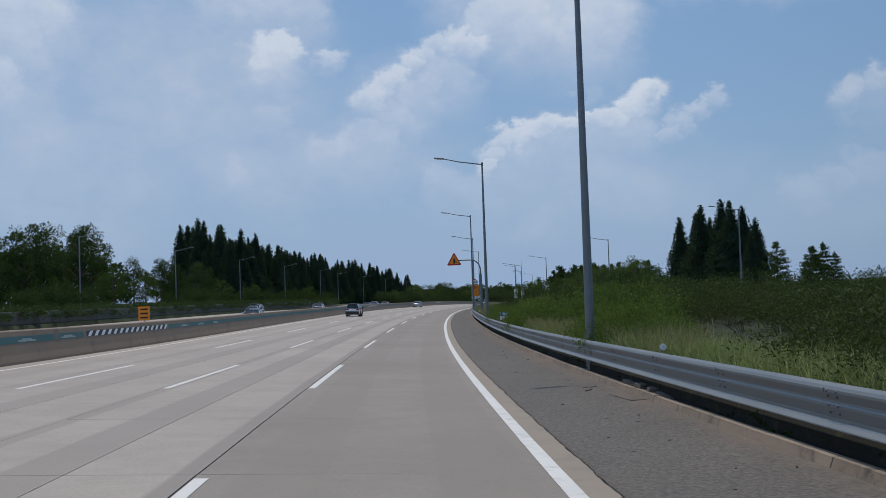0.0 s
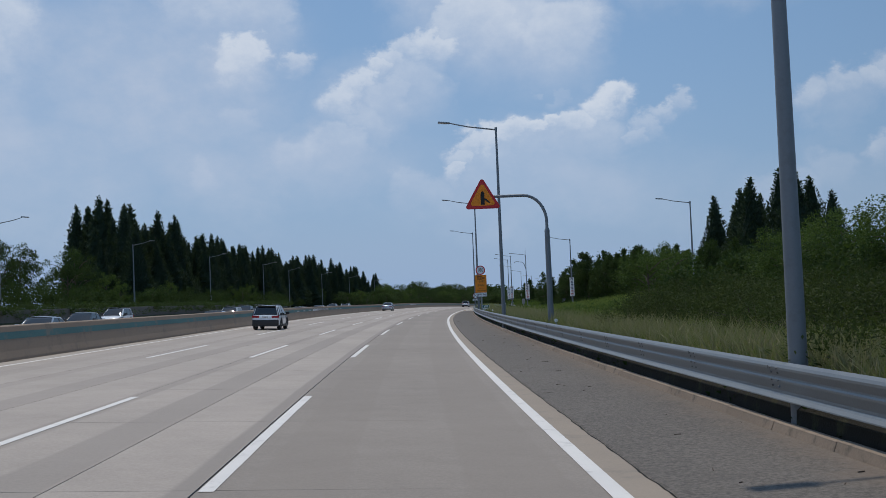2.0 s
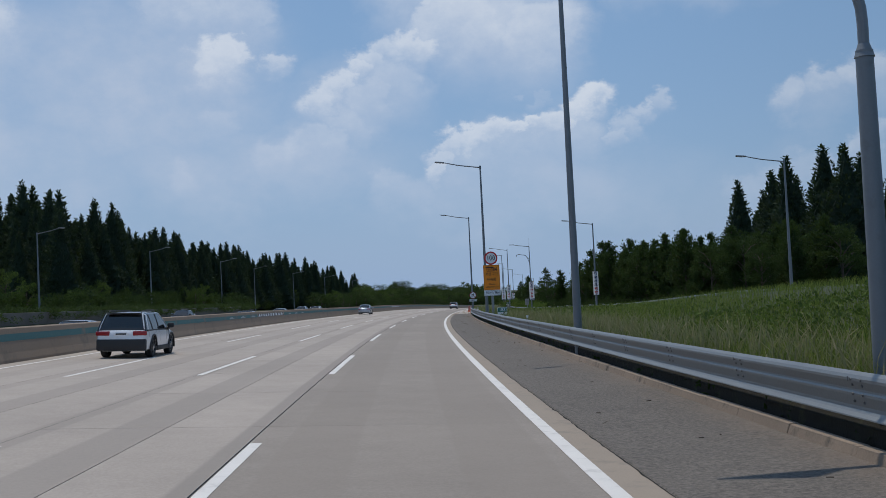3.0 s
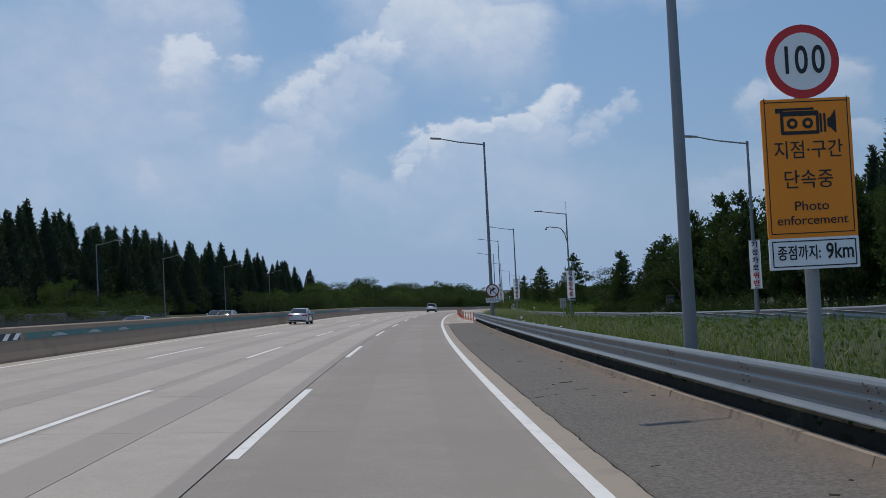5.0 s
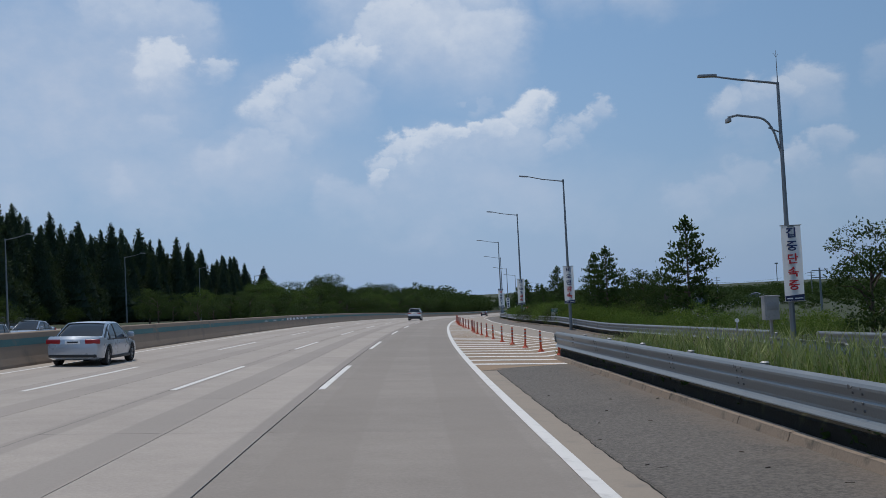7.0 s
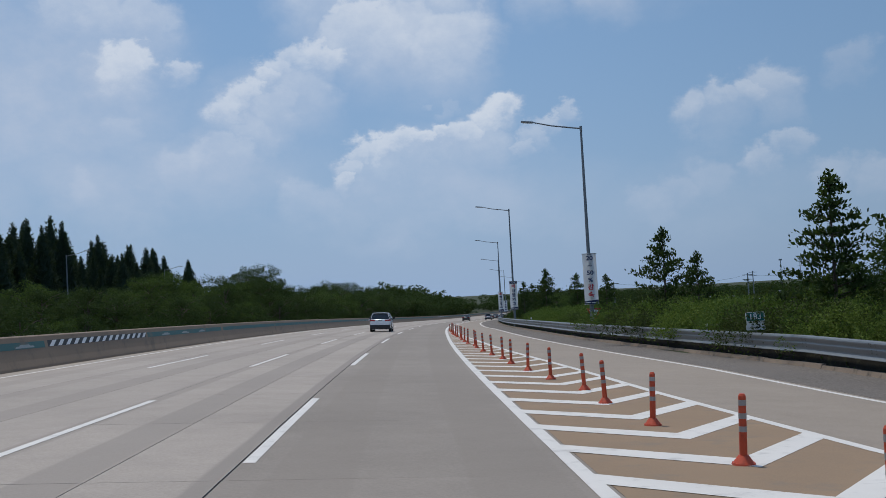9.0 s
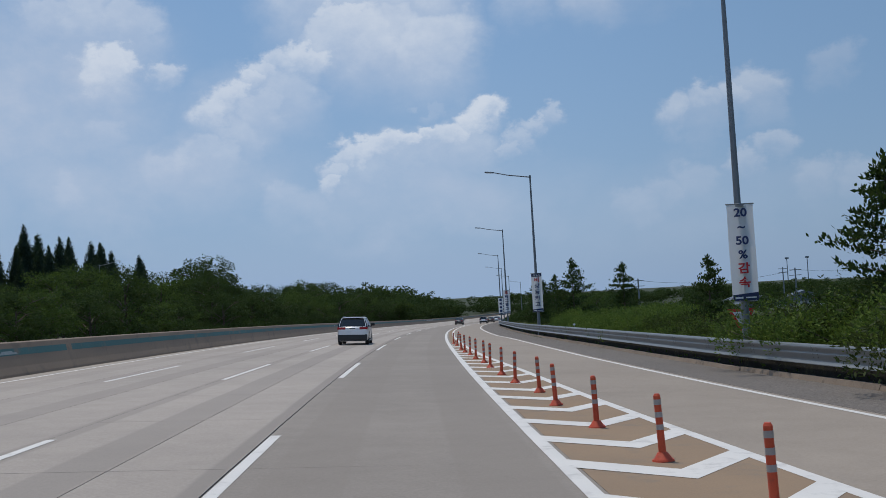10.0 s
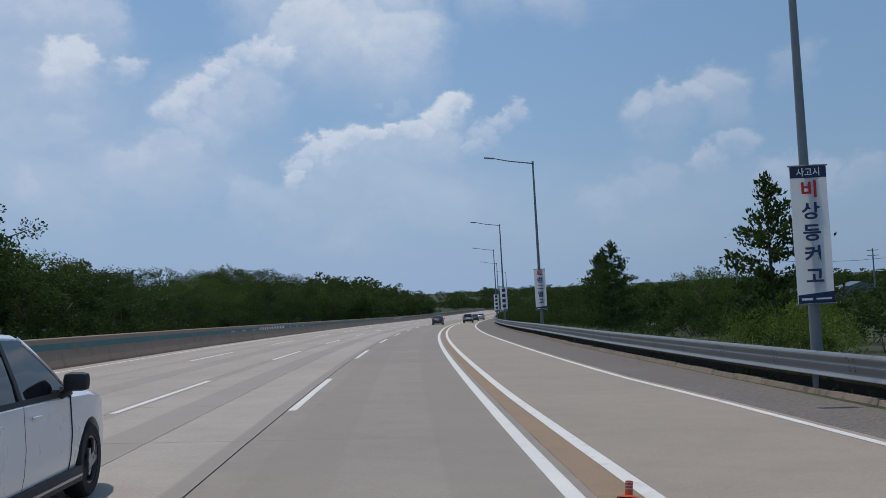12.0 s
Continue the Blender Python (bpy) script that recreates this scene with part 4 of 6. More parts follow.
def banner(s, u, low, high, wide, chars, label, head="", foot=True):
    """A tall cloth banner between two brackets on a lamp pole."""
    t = tagged(new("banner"), label, "banner", "banners on lamp poles")
    t.matrix_basis = facing(s, u, 0)
    hgt = high - low
    bm = bmesh.new()
    n = 14
    for i in range(n):
        for j in range(5):
            z, x = low + hgt * i / (n - 1), wide * (j / 4 - 0.5)
            bm.verts.new((x, -0.17 + 0.012 * math.sin(z * 3 + x * 5), z))
    bm.verts.ensure_lookup_table()
    for i in range(n - 1):
        for j in range(4):
            a = i * 5 + j
            bm.faces.new((bm.verts[a], bm.verts[a + 1], bm.verts[a + 6], bm.verts[a + 5]))
    bmesh.ops.solidify(bm, geom=bm.faces[:], thickness=0.006)
    cloth = part("cloth", bm, M_SIGNWHITE, t)
    bm = bmesh.new()
    for z in (low, high):
        rod(bm, (-wide / 2 - 0.03, -0.17, z), (wide / 2 + 0.03, -0.17, z), 0.018, None, 8)
    part("bracket_rod", bm, M_GALVD, t)
    bm = bmesh.new()
    for z in (low + 0.05, high - 0.05):
        box(bm, (0.24, 0.32, 0.06), (0, -0.02, z), 0.01)
    part("clamp", bm, M_GALVD, t)
    z1, z0 = high - 0.06, low + (0.34 if foot else 0.08)
    if head:
        flat_part("header_band", rounded(wide * 0.97, 0.24, 0.005, 0, high - 0.14), -0.192, 0.004, M_SIGNNAVY, cloth)
        lettering(head, 0.19, M_SIGNWHITE, cloth, pose(0, -0.197, high - 0.15), "lettering", 1.0)
        z1 = high - 0.3
    if foot:
        flat_part("footer_band", [(-wide * 0.485, low + 0.02), (wide * 0.485, low + 0.02), (wide * 0.485, low + 0.26), (-wide * 0.485, low + 0.2)], -0.192, 0.004, M_SIGNNAVY, cloth)
        flat_part("logo_bar", rounded(wide * 0.3, 0.05, 0.01, -wide * 0.25, low + 0.11), -0.196, 0.003, M_SIGNWHITE, cloth)
        flat_part("text_bar", rounded(wide * 0.42, 0.035, 0.008, wide * 0.2, low + 0.11), -0.196, 0.003, M_SIGNWHITE, cloth)
    step = (z1 - z0) / max(1, len(chars))
    for i, (c, red) in enumerate(chars):
        big = min(step * 0.98, wide * 0.72)
        if c == "|":
            flat_part("text_bar", rounded(wide * 0.5, step * 0.6, 0.02, 0, z1 - step * (i + 0.5)), -0.192, 0.003, M_SIGNRED if red else M_SIGNBLUE, cloth)
        else:
            lettering(c, big * 0.84, M_SIGNRED if red else M_SIGNBLUE, cloth, pose(0, -0.193, z1 - step * (i + 0.5)), "lettering", 1.15, 0.002, 0.026)
    return t


banner(378.2, 11.0, 1.78, 4.72, 0.8, [("비", 1), ("상", 0), ("등", 0), ("켜", 0), ("고", 0)], "white banner with navy header and red and navy lettering", "사고시")
banner(330.0, 12.2, 1.9, 4.82, 0.8, [("20", 0), ("~", 0), ("50", 0), ("%", 0), ("감", 1), ("속", 1)], "white banner about slowing down, with red last characters")
banner(293.4, 13.6, 1.9, 4.8, 0.8, [("비", 0), ("오", 0), ("면", 0), ("감", 1), ("속", 1)], "white banner about slowing in rain, on a lamp pole")
banner(430, 11.25, 1.85, 4.75, 0.8, [("트", 1), ("렁", 0), ("크", 0), ("열", 0), ("고", 0)], "white banner about opening the boot, on a lamp pole")
banner(480, 11.3, 1.85, 4.75, 0.8, [("|", 0), ("|", 0), ("|", 0), ("|", 0)], "distant white banner with dark lettering bars")
banner(530, 11.3, 1.85, 4.75, 0.8, [("|", 0), ("|", 0), ("|", 0), ("|", 0)], "distant white banner with dark lettering bars")
banner(208.8, 21.0, 1.35, 4.0, 0.62, [("지", 0), ("정", 0), ("차", 0), ("로", 0), ("위", 1), ("반", 1)], "narrow white banner about lane violations", "", False)
banner(250.3, 16.28, 1.38, 4.2, 0.74, [("집", 0), ("중", 0), ("단", 1), ("속", 1), ("중", 1)], "white banner about enforcement, on a camera mast", "", True)


def camera_mast(s, u):
    t = tagged(new("camera_mast"), "grey lamp mast with a curved camera arm and aerial", "camera mast")
    t.matrix_basis = facing(s, u, -0.2)
    pole_part(t, 9.8, 0.11, 0.055, M_POLE)
    bm = bmesh.new()
    tube(bm, [(0, 0, 9.75), (-0.3, 0, 9.8), (-1.6, 0, 9.98), (-2.4, 0, 10.12)], [0.05, 0.045, 0.04, 0.035], 8)
    part("lamp_arm", bm, M_POLE, t)
    bm = bmesh.new()
    box(bm, (0.7, 0.26, 0.1), (-2.65, 0, 10.15), 0.035)
    part("lamp_head", bm, M_LAMP, t)
    bm = bmesh.new()
    pts = [(0, 0, 7.05)] + [(-0.1 - 0.75 * (1 - math.cos(a)), 0, 7.05 + 1.45 * math.sin(a)) for a in np.linspace(0.35, 1.45, 6)] + [(-1.6, 0, 8.62), (-1.95, 0, 8.55)]
    tube(bm, pts, [0.045] * len(pts), 8)
    rod(bm, (0, 0, 7.9), (-0.45, 0, 8.1), 0.03, None, 8)
    part("camera_arm", bm, M_POLE, t)
    bm = bmesh.new()
    box(bm, (0.14, 0.4, 0.16), (-1.98, -0.1, 8.42), 0.03)
    part("camera_housing", bm, M_LAMP, t)
    bm = bmesh.new()
    rod(bm, (0, 0, 9.8), (0, 0, 11.0), 0.02, 0.008, 6)
    rod(bm, (0, 0, 10.75), (-0.1, 0, 10.9), 0.008, None, 5)
    rod(bm, (0, 0, 10.75), (0.1, 0, 10.9), 0.008, None, 5)
    part("aerial", bm, M_GALVD, t)
    return t


camera_mast(250.3, 16.2)


def cabinet(s, u, h, paint=M_HOUSE, label="pale grey roadside control cabinet on a post"):
    t = tagged(new("control_cabinet"), label, "control cabinet")
    t.matrix_basis = facing(s, u, -0.1)
    bm = bmesh.new()
    box(bm, (0.55, 0.4, 0.85), (0, 0, h + 0.42), 0.02)
    part("body", bm, paint, t)
    bm = bmesh.new()
    box(bm, (0.62, 0.48, 0.05), (0, 0, h + 0.87), 0.012)
    part("lid", bm, paint, t)
    bm = bmesh.new()
    box(bm, (0.4, 0.012, 0.3), (0, -0.205, h + 0.5), 0.003)
    part("vent_panel", bm, M_GALVD, t)
    bm = bmesh.new()
    rod(bm, (0, 0, -0.2), (0, 0, h), 0.06, None, 10)
    part("post", bm, M_GALVD, t)
    return t


cabinet(250.6, 15.5, 0.85, M_GREYBOX)
cabinet(232, 21.6, 0.3, M_CABINET, "weathered dark control cabinet against the trees")


def distance_post(s, u, h, tenth, turn=0):
    t = tagged(new("distance_marker"), "green and white kilometre marker plate on a thin post", "distance marker")
    t.matrix_basis = facing(s, u, -0.1, turn)
    pole_part(t, h + 0.2, 0.03, 0.03)
    p = flat_part("plate", rounded(0.62, 0.6, 0.04, 0, h), -0.06, 0.02, M_SIGNWHITE, t)
    flat_part("green_field", rounded(0.57, 0.28, 0.03, 0, h + 0.145), -0.064, 0.003, M_SIGNGREEN, p)
    lettering("183", 0.27, M_SIGNWHITE, p, pose(0, -0.066, h + 0.145), "numerals", 1.05)
    lettering("." + tenth, 0.32, M_SIGNINK, p, pose(0.05, -0.063, h - 0.14), "numerals", 1.05)
    return t


distance_post(62.3, 7.56, 1.5, "7").matrix_basis @= Matrix.Diagonal((0.8, 0.8, 0.8, 1))
distance_post(158.9, 7.62, 1.05, "6")
distance_post(304.5, 13.5, 1.25, "5", -6)


def yield_sign(s, u):
    t = tagged(new("give_way_sign"), "red-bordered inverted triangle sign half hidden by shrubs", "road sign")
    t.matrix_basis = facing(s, u, -0.28, 8)
    pole_part(t, 1.9, 0.04, 0.04)
    p = flat_part("plate", [(-0.45, 1.95), (0.45, 1.95), (0, 1.15)], -0.06, 0.02, M_SIGNRED, t)
    flat_part("white_field", [(-0.3, 1.86), (0.3, 1.86), (0, 1.34)], -0.064, 0.003, M_SIGNWHITE, p)
    for c, x in (("양", -0.11), ("보", 0.11)):
        lettering(c, 0.19, M_SIGNINK, p, pose(x, -0.068, 1.72), "lettering", 1.0)
    return t


yield_sign(331.6, 12.56)
for s, u in ((20, 7.3), (202.3, 7.5), (100, 7.4), (244, 12.2), (310, 13.4), (360, 11.3), (140, 7.4)):
    t = tagged(new("reflector_marker"), "small white reflector disc on a short post", "reflector", "roadside reflectors")
    t.matrix_basis = facing(s, u, 0)
    pole_part(t, 0.95, 0.025, 0.025)
    flat_part("disc", ring_of(0.065, 20, 0, 0.95), -0.045, 0.03, M_SIGNWHITE, t)


def yellow_sign(s, u):
    t = tagged(new("median_sign"), "small yellow sign board on a post behind the median barrier", "road sign")
    t.matrix_basis = facing(s, u, -0.6)
    pole_part(t, 2.0, 0.04, 0.04)
    p = flat_part("board", rounded(0.6, 0.75, 0.03, 0, 2.1), -0.06, 0.03, M_SIGNYEL, t)
    for z in (2.32, 2.1, 1.88):
        flat_part("text_bar", rounded(0.4, 0.09, 0.01, 0, z), -0.064, 0.003, M_SIGNINK, p)
    return t


yellow_sign(55.5, -12.1)


# ---- flexible posts in the gore ----
def flexi_post():
    t = new("flexible_post")
    bm = bmesh.new()
    rod(bm, (0, 0, 0), (0, 0, 0.025), 0.13, 0.12, 20)
    rod(bm, (0, 0, 0.025), (0, 0, 0.1), 0.11, 0.055, 20)
    part("base", bm, M_ORANGE, t)
    bm = bmesh.new()
    rod(bm, (0, 0, 0.08), (0, 0, 0.73), 0.043, 0.04, 18)
    rod(bm, (0, 0, 0.73), (0, 0, 0.755), 0.04, 0.026, 18)
    part("tube", bm, M_ORANGE, t)
    for z in (0.38, 0.52, 0.66):
        bm = bmesh.new()
        rod(bm, (0, 0, z - 0.03), (0, 0, z + 0.03), 0.0435, None, 18)
        part("reflective_band", bm, M_BANDTAPE, t, "grey reflective band")
    return t


first = flexi_post()
POSTS = [(248.3, 7.2), (252.6, 7.05), (256.9, 6.85), (261.3, 6.65), (265.4, 6.45), (270, 6.27), (274.8, 6.16), (278.9, 6.02), (282.3, 5.87), (286.4, 5.79), (290.2, 5.77), (293.4, 5.91), (297.1, 5.65), (301.0, 5.49), (305.0, 5.36), (308.4, 5.36), (311.8, 5.19), (315.6, 5.07), (319.6, 4.98), (322.9, 5.06), (326.3, 4.83), (329.9, 4.77), (334, 4.72), (337.5, 4.73), (340.9, 4.59), (344.7, 4.54), (348.3, 4.44), (352.0, 4.38), (359.0, 4.33), (362.9, 4.22)]
for i, (s, u) in enumerate(POSTS):
    tip = {len(POSTS) - 2: (6, 9)}.get(i, (RNG.uniform(-2.5, 2.5), RNG.uniform(-2.5, 2.5)))
    m = stand(s, u, 0.004) @ pose(0, 0, 0, tip[0], tip[1]) @ Matrix.Diagonal((1.08, 1.08, 0.9 if i == len(POSTS) - 1 else 1.09, 1))
    ob = first if i == 0 else copy_thing(first, m)
    ob.matrix_basis = m
    tagged(ob, "leaning orange flexible post with grey bands" if i == len(POSTS) - 2 else "scuffed orange flexible post with grey reflective bands", "flexible post", "flexible posts in the gore")
fallen = copy_thing(first, stand(366.75, 4.42, 0.004) @ pose(0, 0, 0, -12, 8) @ Matrix.Diagonal((0.85, 0.85, 0.2, 1)))
tagged(fallen, "broken orange stub of a flexible post", "flexible post", "flexible posts in the gore")


# ---- vehicles ----
def loft(bm, stations):
    rings = [[bm.verts.new(p) for p in st] for st in stations]
    n = len(rings[0])
    for a, b in zip(rings, rings[1:]):
        for k in range(n):
            bm.faces.new((a[k], a[(k + 1) % n], b[(k + 1) % n], b[k]))
    bm.faces.new(rings[0][::-1])
    bm.faces.new(rings[-1])
    bmesh.ops.recalc_face_normals(bm, faces=bm.faces[:])


def body_ring(y, half, low, top, waist, tuck):
    """A rounded cross-section of the lower body."""
    h = top - low
    right = [(0.0, low), (half * 0.8, low), (half * 0.95, low + 0.1 * h), (half * 0.985, low + 0.3 * h), (half, low + waist * h), (half * 0.985, low + 0.8 * h), (half * (1 - tuck * 0.5), low + 0.95 * h), (half * (1 - tuck * 1.6), top), (0.0, top + 0.012)]
    return [(x, y, z) for x, z in right] + [(-x, y, z) for x, z in right[-2:0:-1]]


def wheel_of(r, wide, spokes):
    t = bpy.data.objects.new("wheel", None)
    scene.collection.objects.link(t)
    bm = bmesh.new()
    pr = [(r * 0.64, -wide / 2), (r * 0.92, -wide / 2), (r * 0.985, -wide * 0.38), (r, -wide * 0.25), (r, wide * 0.25), (r * 0.985, wide * 0.38), (r * 0.92, wide / 2), (r * 0.64, wide / 2)]
    n = 24
    rings = [[bm.verts.new((x, q * math.cos(2 * math.pi * k / n), q * math.sin(2 * math.pi * k / n))) for q, x in pr] for k in range(n)]
    for k in range(n):
        a, b = rings[k], rings[(k + 1) % n]
        for j in range(len(pr)):
            bm.faces.new((a[j], a[(j + 1) % len(pr)], b[(j + 1) % len(pr)], b[j]))
    bmesh.ops.recalc_face_normals(bm, faces=bm.faces[:])
    part("tyre", bm, M_TYRE, t)
    bm = bmesh.new()
    rod(bm, (wide * 0.1, 0, 0), (wide * 0.16, 0, 0), r * 0.62, None, 28)
    part("rim_well", bm, M_TRIM, t)
    bm = bmesh.new()
    for k in range(spokes):
        a = 2 * math.pi * k / spokes
        box(bm, (0.03, r * 0.13, r * 0.6), (wide * 0.38, 0, 0), 0.006)
        new_verts = [v for v in bm.verts if v.tag is False]
        m = Matrix.Rotation(a, 4, "X") @ Matrix.Translation((0, 0, r * 0.32))
        for v in new_verts:
            v.co = m @ v.co
            v.tag = True
    rod(bm, (wide * 0.3, 0, 0), (wide * 0.44, 0, 0), r * 0.13, None, 16)
    ring = [(r * 0.6, wide * 0.3), (r * 0.66, wide * 0.3), (r * 0.66, wide * 0.46), (r * 0.6, wide * 0.46)]
    rr = [[bm.verts.new((x, q * math.cos(2 * math.pi * k / 28), q * math.sin(2 * math.pi * k / 28))) for q, x in ring] for k in range(28)]
    for k in range(28):
        for j in range(4):
            bm.faces.new((rr[k][j], rr[k][(j + 1) % 4], rr[(k + 1) % 28][(j + 1) % 4], rr[(k + 1) % 28][j]))
    bmesh.ops.recalc_face_normals(bm, faces=bm.faces[:])
    part("rim", bm, M_RIM, t)
    return t


def car(kind, L, W, H, paint, label, cladding, deck, spokes=5, plate_bar=True):
    """A car of shell, cabin, glass, lamps and wheels; deck: height of the rear deck, or 0 for a tailgate."""
    t = tagged(new("car"), label, "car")
    hw, belt, low = W / 2, H * ((0.65 if L > 4.9 else 0.6) if cladding else 0.595), 0.23 if cladding else 0.19
    r = (0.385 if L > 4.9 else 0.35) if cladding else 0.325
    fy, ry = L * 0.3, -L * 0.29
    bonnet = H * (0.63 if L > 4.9 else 0.565) if cladding else H * 0.545
    rear = deck or belt + 0.02
    st = []
    for f, half, lo, top in ((-0.5, 0.8, low + 0.16, rear - 0.22), (-0.494, 0.885, low + 0.08, rear - 0.1), (-0.47, 0.945, low + 0.03, rear), (-0.42, 0.98, low, rear + 0.01), (-0.3, 1.0, low, belt), (-0.1, 1.0, low, belt), (0.1, 0.995, low, belt - 0.01),
                             (0.2, 0.99, low, belt - 0.02), (0.3, 0.985, low, bonnet), (0.4, 0.95, low, bonnet - 0.07), (0.46, 0.88, low + 0.03, bonnet - 0.14), (0.49, 0.8, low + 0.08, bonnet - 0.24), (0.5, 0.7, low + 0.14, bonnet - 0.34)):
        st.append(body_ring(f * L, hw * half, lo, top, 0.55, 0.05))
    bm = bmesh.new()
    loft(bm, st)
    shell = part("body", bm, paint, t)
    cut = []
    for y in (fy, ry):
        bm = bmesh.new()
        rod(bm, (-W, 0, 0), (W, 0, 0), r + 0.06, None, 28)
        me = bpy.data.meshes.new("cut")
        bm.to_mesh(me)
        bm.free()
        o = bpy.data.objects.new("cut", me)
        scene.collection.objects.link(o)
        o.matrix_world = pose(0, y, r)
        k = shell.modifiers.new("arch", "BOOLEAN")
        k.operation, k.solver, k.object = "DIFFERENCE", "EXACT", o
        cut.append(o)
    bpy.context.view_layer.update()
    me = bpy.data.meshes.new_from_object(shell.evaluated_get(bpy.context.evaluated_depsgraph_get()))
    shell.modifiers.clear()
    shell.data = me
    me.set_sharp_from_angle(angle=radians(35))
    for o in cut:
        bpy.data.objects.remove(o)
    bm = bmesh.new()
    box(bm, (W * 0.86, L * 0.84, 0.3), (0, 0, low + 0.22), 0.02)
    part("underbody", bm, M_TRIM, t)
    # cabin: dark glass all round, a painted roof and pillars over it
    if deck:
        base_r, roof_r, roof_f, base_f = -L * 0.375, -L * 0.19, L * 0.04, L * 0.235
    else:
        base_r, roof_r = -L * 0.478, -L * 0.405
        roof_f, base_f = (L * 0.0, L * 0.195) if L > 4.9 else (L * 0.045, L * 0.245)
    zb, zr, wb, wr = belt - 0.02, H - 0.01, hw * 0.945, hw * 0.72

    def width_at(z):
        return wb + (wr - wb) * max(0.0, (z - zb) / (zr - zb)) ** 1.25

    def top_at(y):
        if y >= roof_f:
            return zb + (zr - 0.03 - zb) * (1 - ((y - roof_f) / (base_f - roof_f)) ** 1.15)
        if y <= roof_r:
            return zb + (zr - 0.06 - zb) * (1 - ((roof_r - y) / (roof_r - base_r)) ** 1.3)
        f = (y - roof_r) / (roof_f - roof_r)
        return zr - 0.06 * (1 - f) ** 2 - 0.03 * f ** 2

    ys = sorted([base_r + 0.01, base_r + (roof_r - base_r) * 0.35, base_r + (roof_r - base_r) * 0.7, roof_r] + [roof_r + (roof_f - roof_r) * q for q in (0.2, 0.4, 0.6, 0.8)] + [roof_f + (base_f - roof_f) * q for q in (0, 0.25, 0.5, 0.75, 0.985)])
    rings = []
    for y in ys:
        z = top_at(y)
        d = min(0.05, (z - zb) * 0.5)
        half = [(wb, zb - 0.02)] + [(width_at(zb + (z - d - zb) * q), zb + (z - d - zb) * q) for q in (0.33, 0.66, 1.0)] + [(width_at(z) * 0.93, z - d * 0.25), (width_at(z) * 0.55, z), (0.0, z + 0.012)]
        rings.append([(x, y, q) for x, q in half] + [(-x, y, q) for x, q in half[-2::-1]])
    bm = bmesh.new()
    loft(bm, rings)
    part("greenhouse", bm, M_GLASS, t, "dark tinted car glass")

    def edge(y, s, drop=0.0, out=0.0):
        z = top_at(y) - drop
        return (s * (width_at(z) + out), y, z)

    def strip(name, line_a, line_b, material, thick=0.02):
        """A bent plate between two lines of points."""
        n = len(line_a)
        inner = [(p[0] * 0.975, p[1], p[2] - thick) for p in line_a + line_b]
        verts = list(line_a) + list(line_b) + inner
        fs = []
        for k in range(n - 1):
            fs += [(k, k + 1, n + k + 1, n + k), (2 * n + k, 3 * n + k, 3 * n + k + 1, 2 * n + k + 1), (k, 2 * n + k, 2 * n + k + 1, k + 1), (n + k, n + k + 1, 3 * n + k + 1, 3 * n + k)]
        fs += [(0, n, 3 * n, 2 * n), (n - 1, 3 * n - 1, 4 * n - 1, 2 * n - 1)]
        bm = bmesh.new()
        vv = [bm.verts.new(p) for p in verts]
        for f in fs:
            bm.faces.new([vv[q] for q in f])
        bmesh.ops.recalc_face_normals(bm, faces=bm.faces[:])
        return part(name, bm, material, t)

    bm = bmesh.new()
    rows = []
    for q in np.linspace(0, 1, 9):
        y = roof_r - 0.03 + (roof_f + 0.06 - roof_r) * q
        z = top_at(y)
        w1 = width_at(z)
        half = [(w1 + 0.012, z - 0.075), (w1 * 0.985 + 0.006, z - 0.03), (w1 * 0.91, z + 0.004), (w1 * 0.5, z + 0.018), (0.0, z + 0.026)]
        rows.append([bm.verts.new((x, y, h)) for x, h in half] + [bm.verts.new((-x, y, h)) for x, h in half[-2::-1]])
    for a, b in zip(rows, rows[1:]):
        for k in range(len(a) - 1):
            bm.faces.new((a[k], a[k + 1], b[k + 1], b[k]))
    bmesh.ops.recalc_face_normals(bm, faces=bm.faces[:])
    bmesh.ops.solidify(bm, geom=bm.faces[:], thickness=0.01)
    part("roof", bm, M_CARDARK if cladding and L < 4.9 else paint, t)
    for s in (1, -1):
        front = np.linspace(roof_f + 0.05, base_f - 0.04, 7)
        strip("front_pillar", [(p[0] * 0.95, p[1] + 0.02, p[2] + 0.012) for p in [edge(y, s, 0.012, 0.012) for y in front]], [edge(y - 0.02, s, min(0.07, top_at(y) - zb), 0.014) for y in front], paint if not cladding else paint)
        back = np.linspace(base_r + 0.02, roof_r + 0.04, 6)
        deep = 0.16 if deck else 0.2
        strip("rear_pillar", [(p[0] * 0.9, p[1] - 0.02, p[2] + 0.02) for p in [edge(y, s, 0, 0.012) for y in back]], [(s * (width_at(z) + 0.014), y + deep * (1.0 if not deck else 0.9), z) for y, z in [(y, min(top_at(y), zr - 0.12) if not deck else top_at(y) - 0.05) for y in back]], paint)
        for y, lean in ((-L * 0.09, 0.03), (-L * 0.285 if not deck else -L * 0.235, 0.06)):
            zz = [zb, zb + 0.2, min(zr, top_at(y)) - 0.06]
            strip("door_pillar", [(s * (width_at(z) + 0.012), y - 0.035 - lean * k, z) for k, z in enumerate(zz)], [(s * (width_at(z) + 0.012), y + 0.045 - lean * k, z) for k, z in enumerate(zz)], M_TRIM)
        line = np.linspace(base_r + 0.12, base_f - 0.06, 8)
        strip("belt_trim", [(s * (wb + 0.012), y, zb + 0.035) for y in line], [(s * (wb + 0.022), y, zb - 0.01) for y in line], M_TRIM)
    # lamps, bumpers, plate
    zt = rear - 0.16 if deck else belt - 0.1
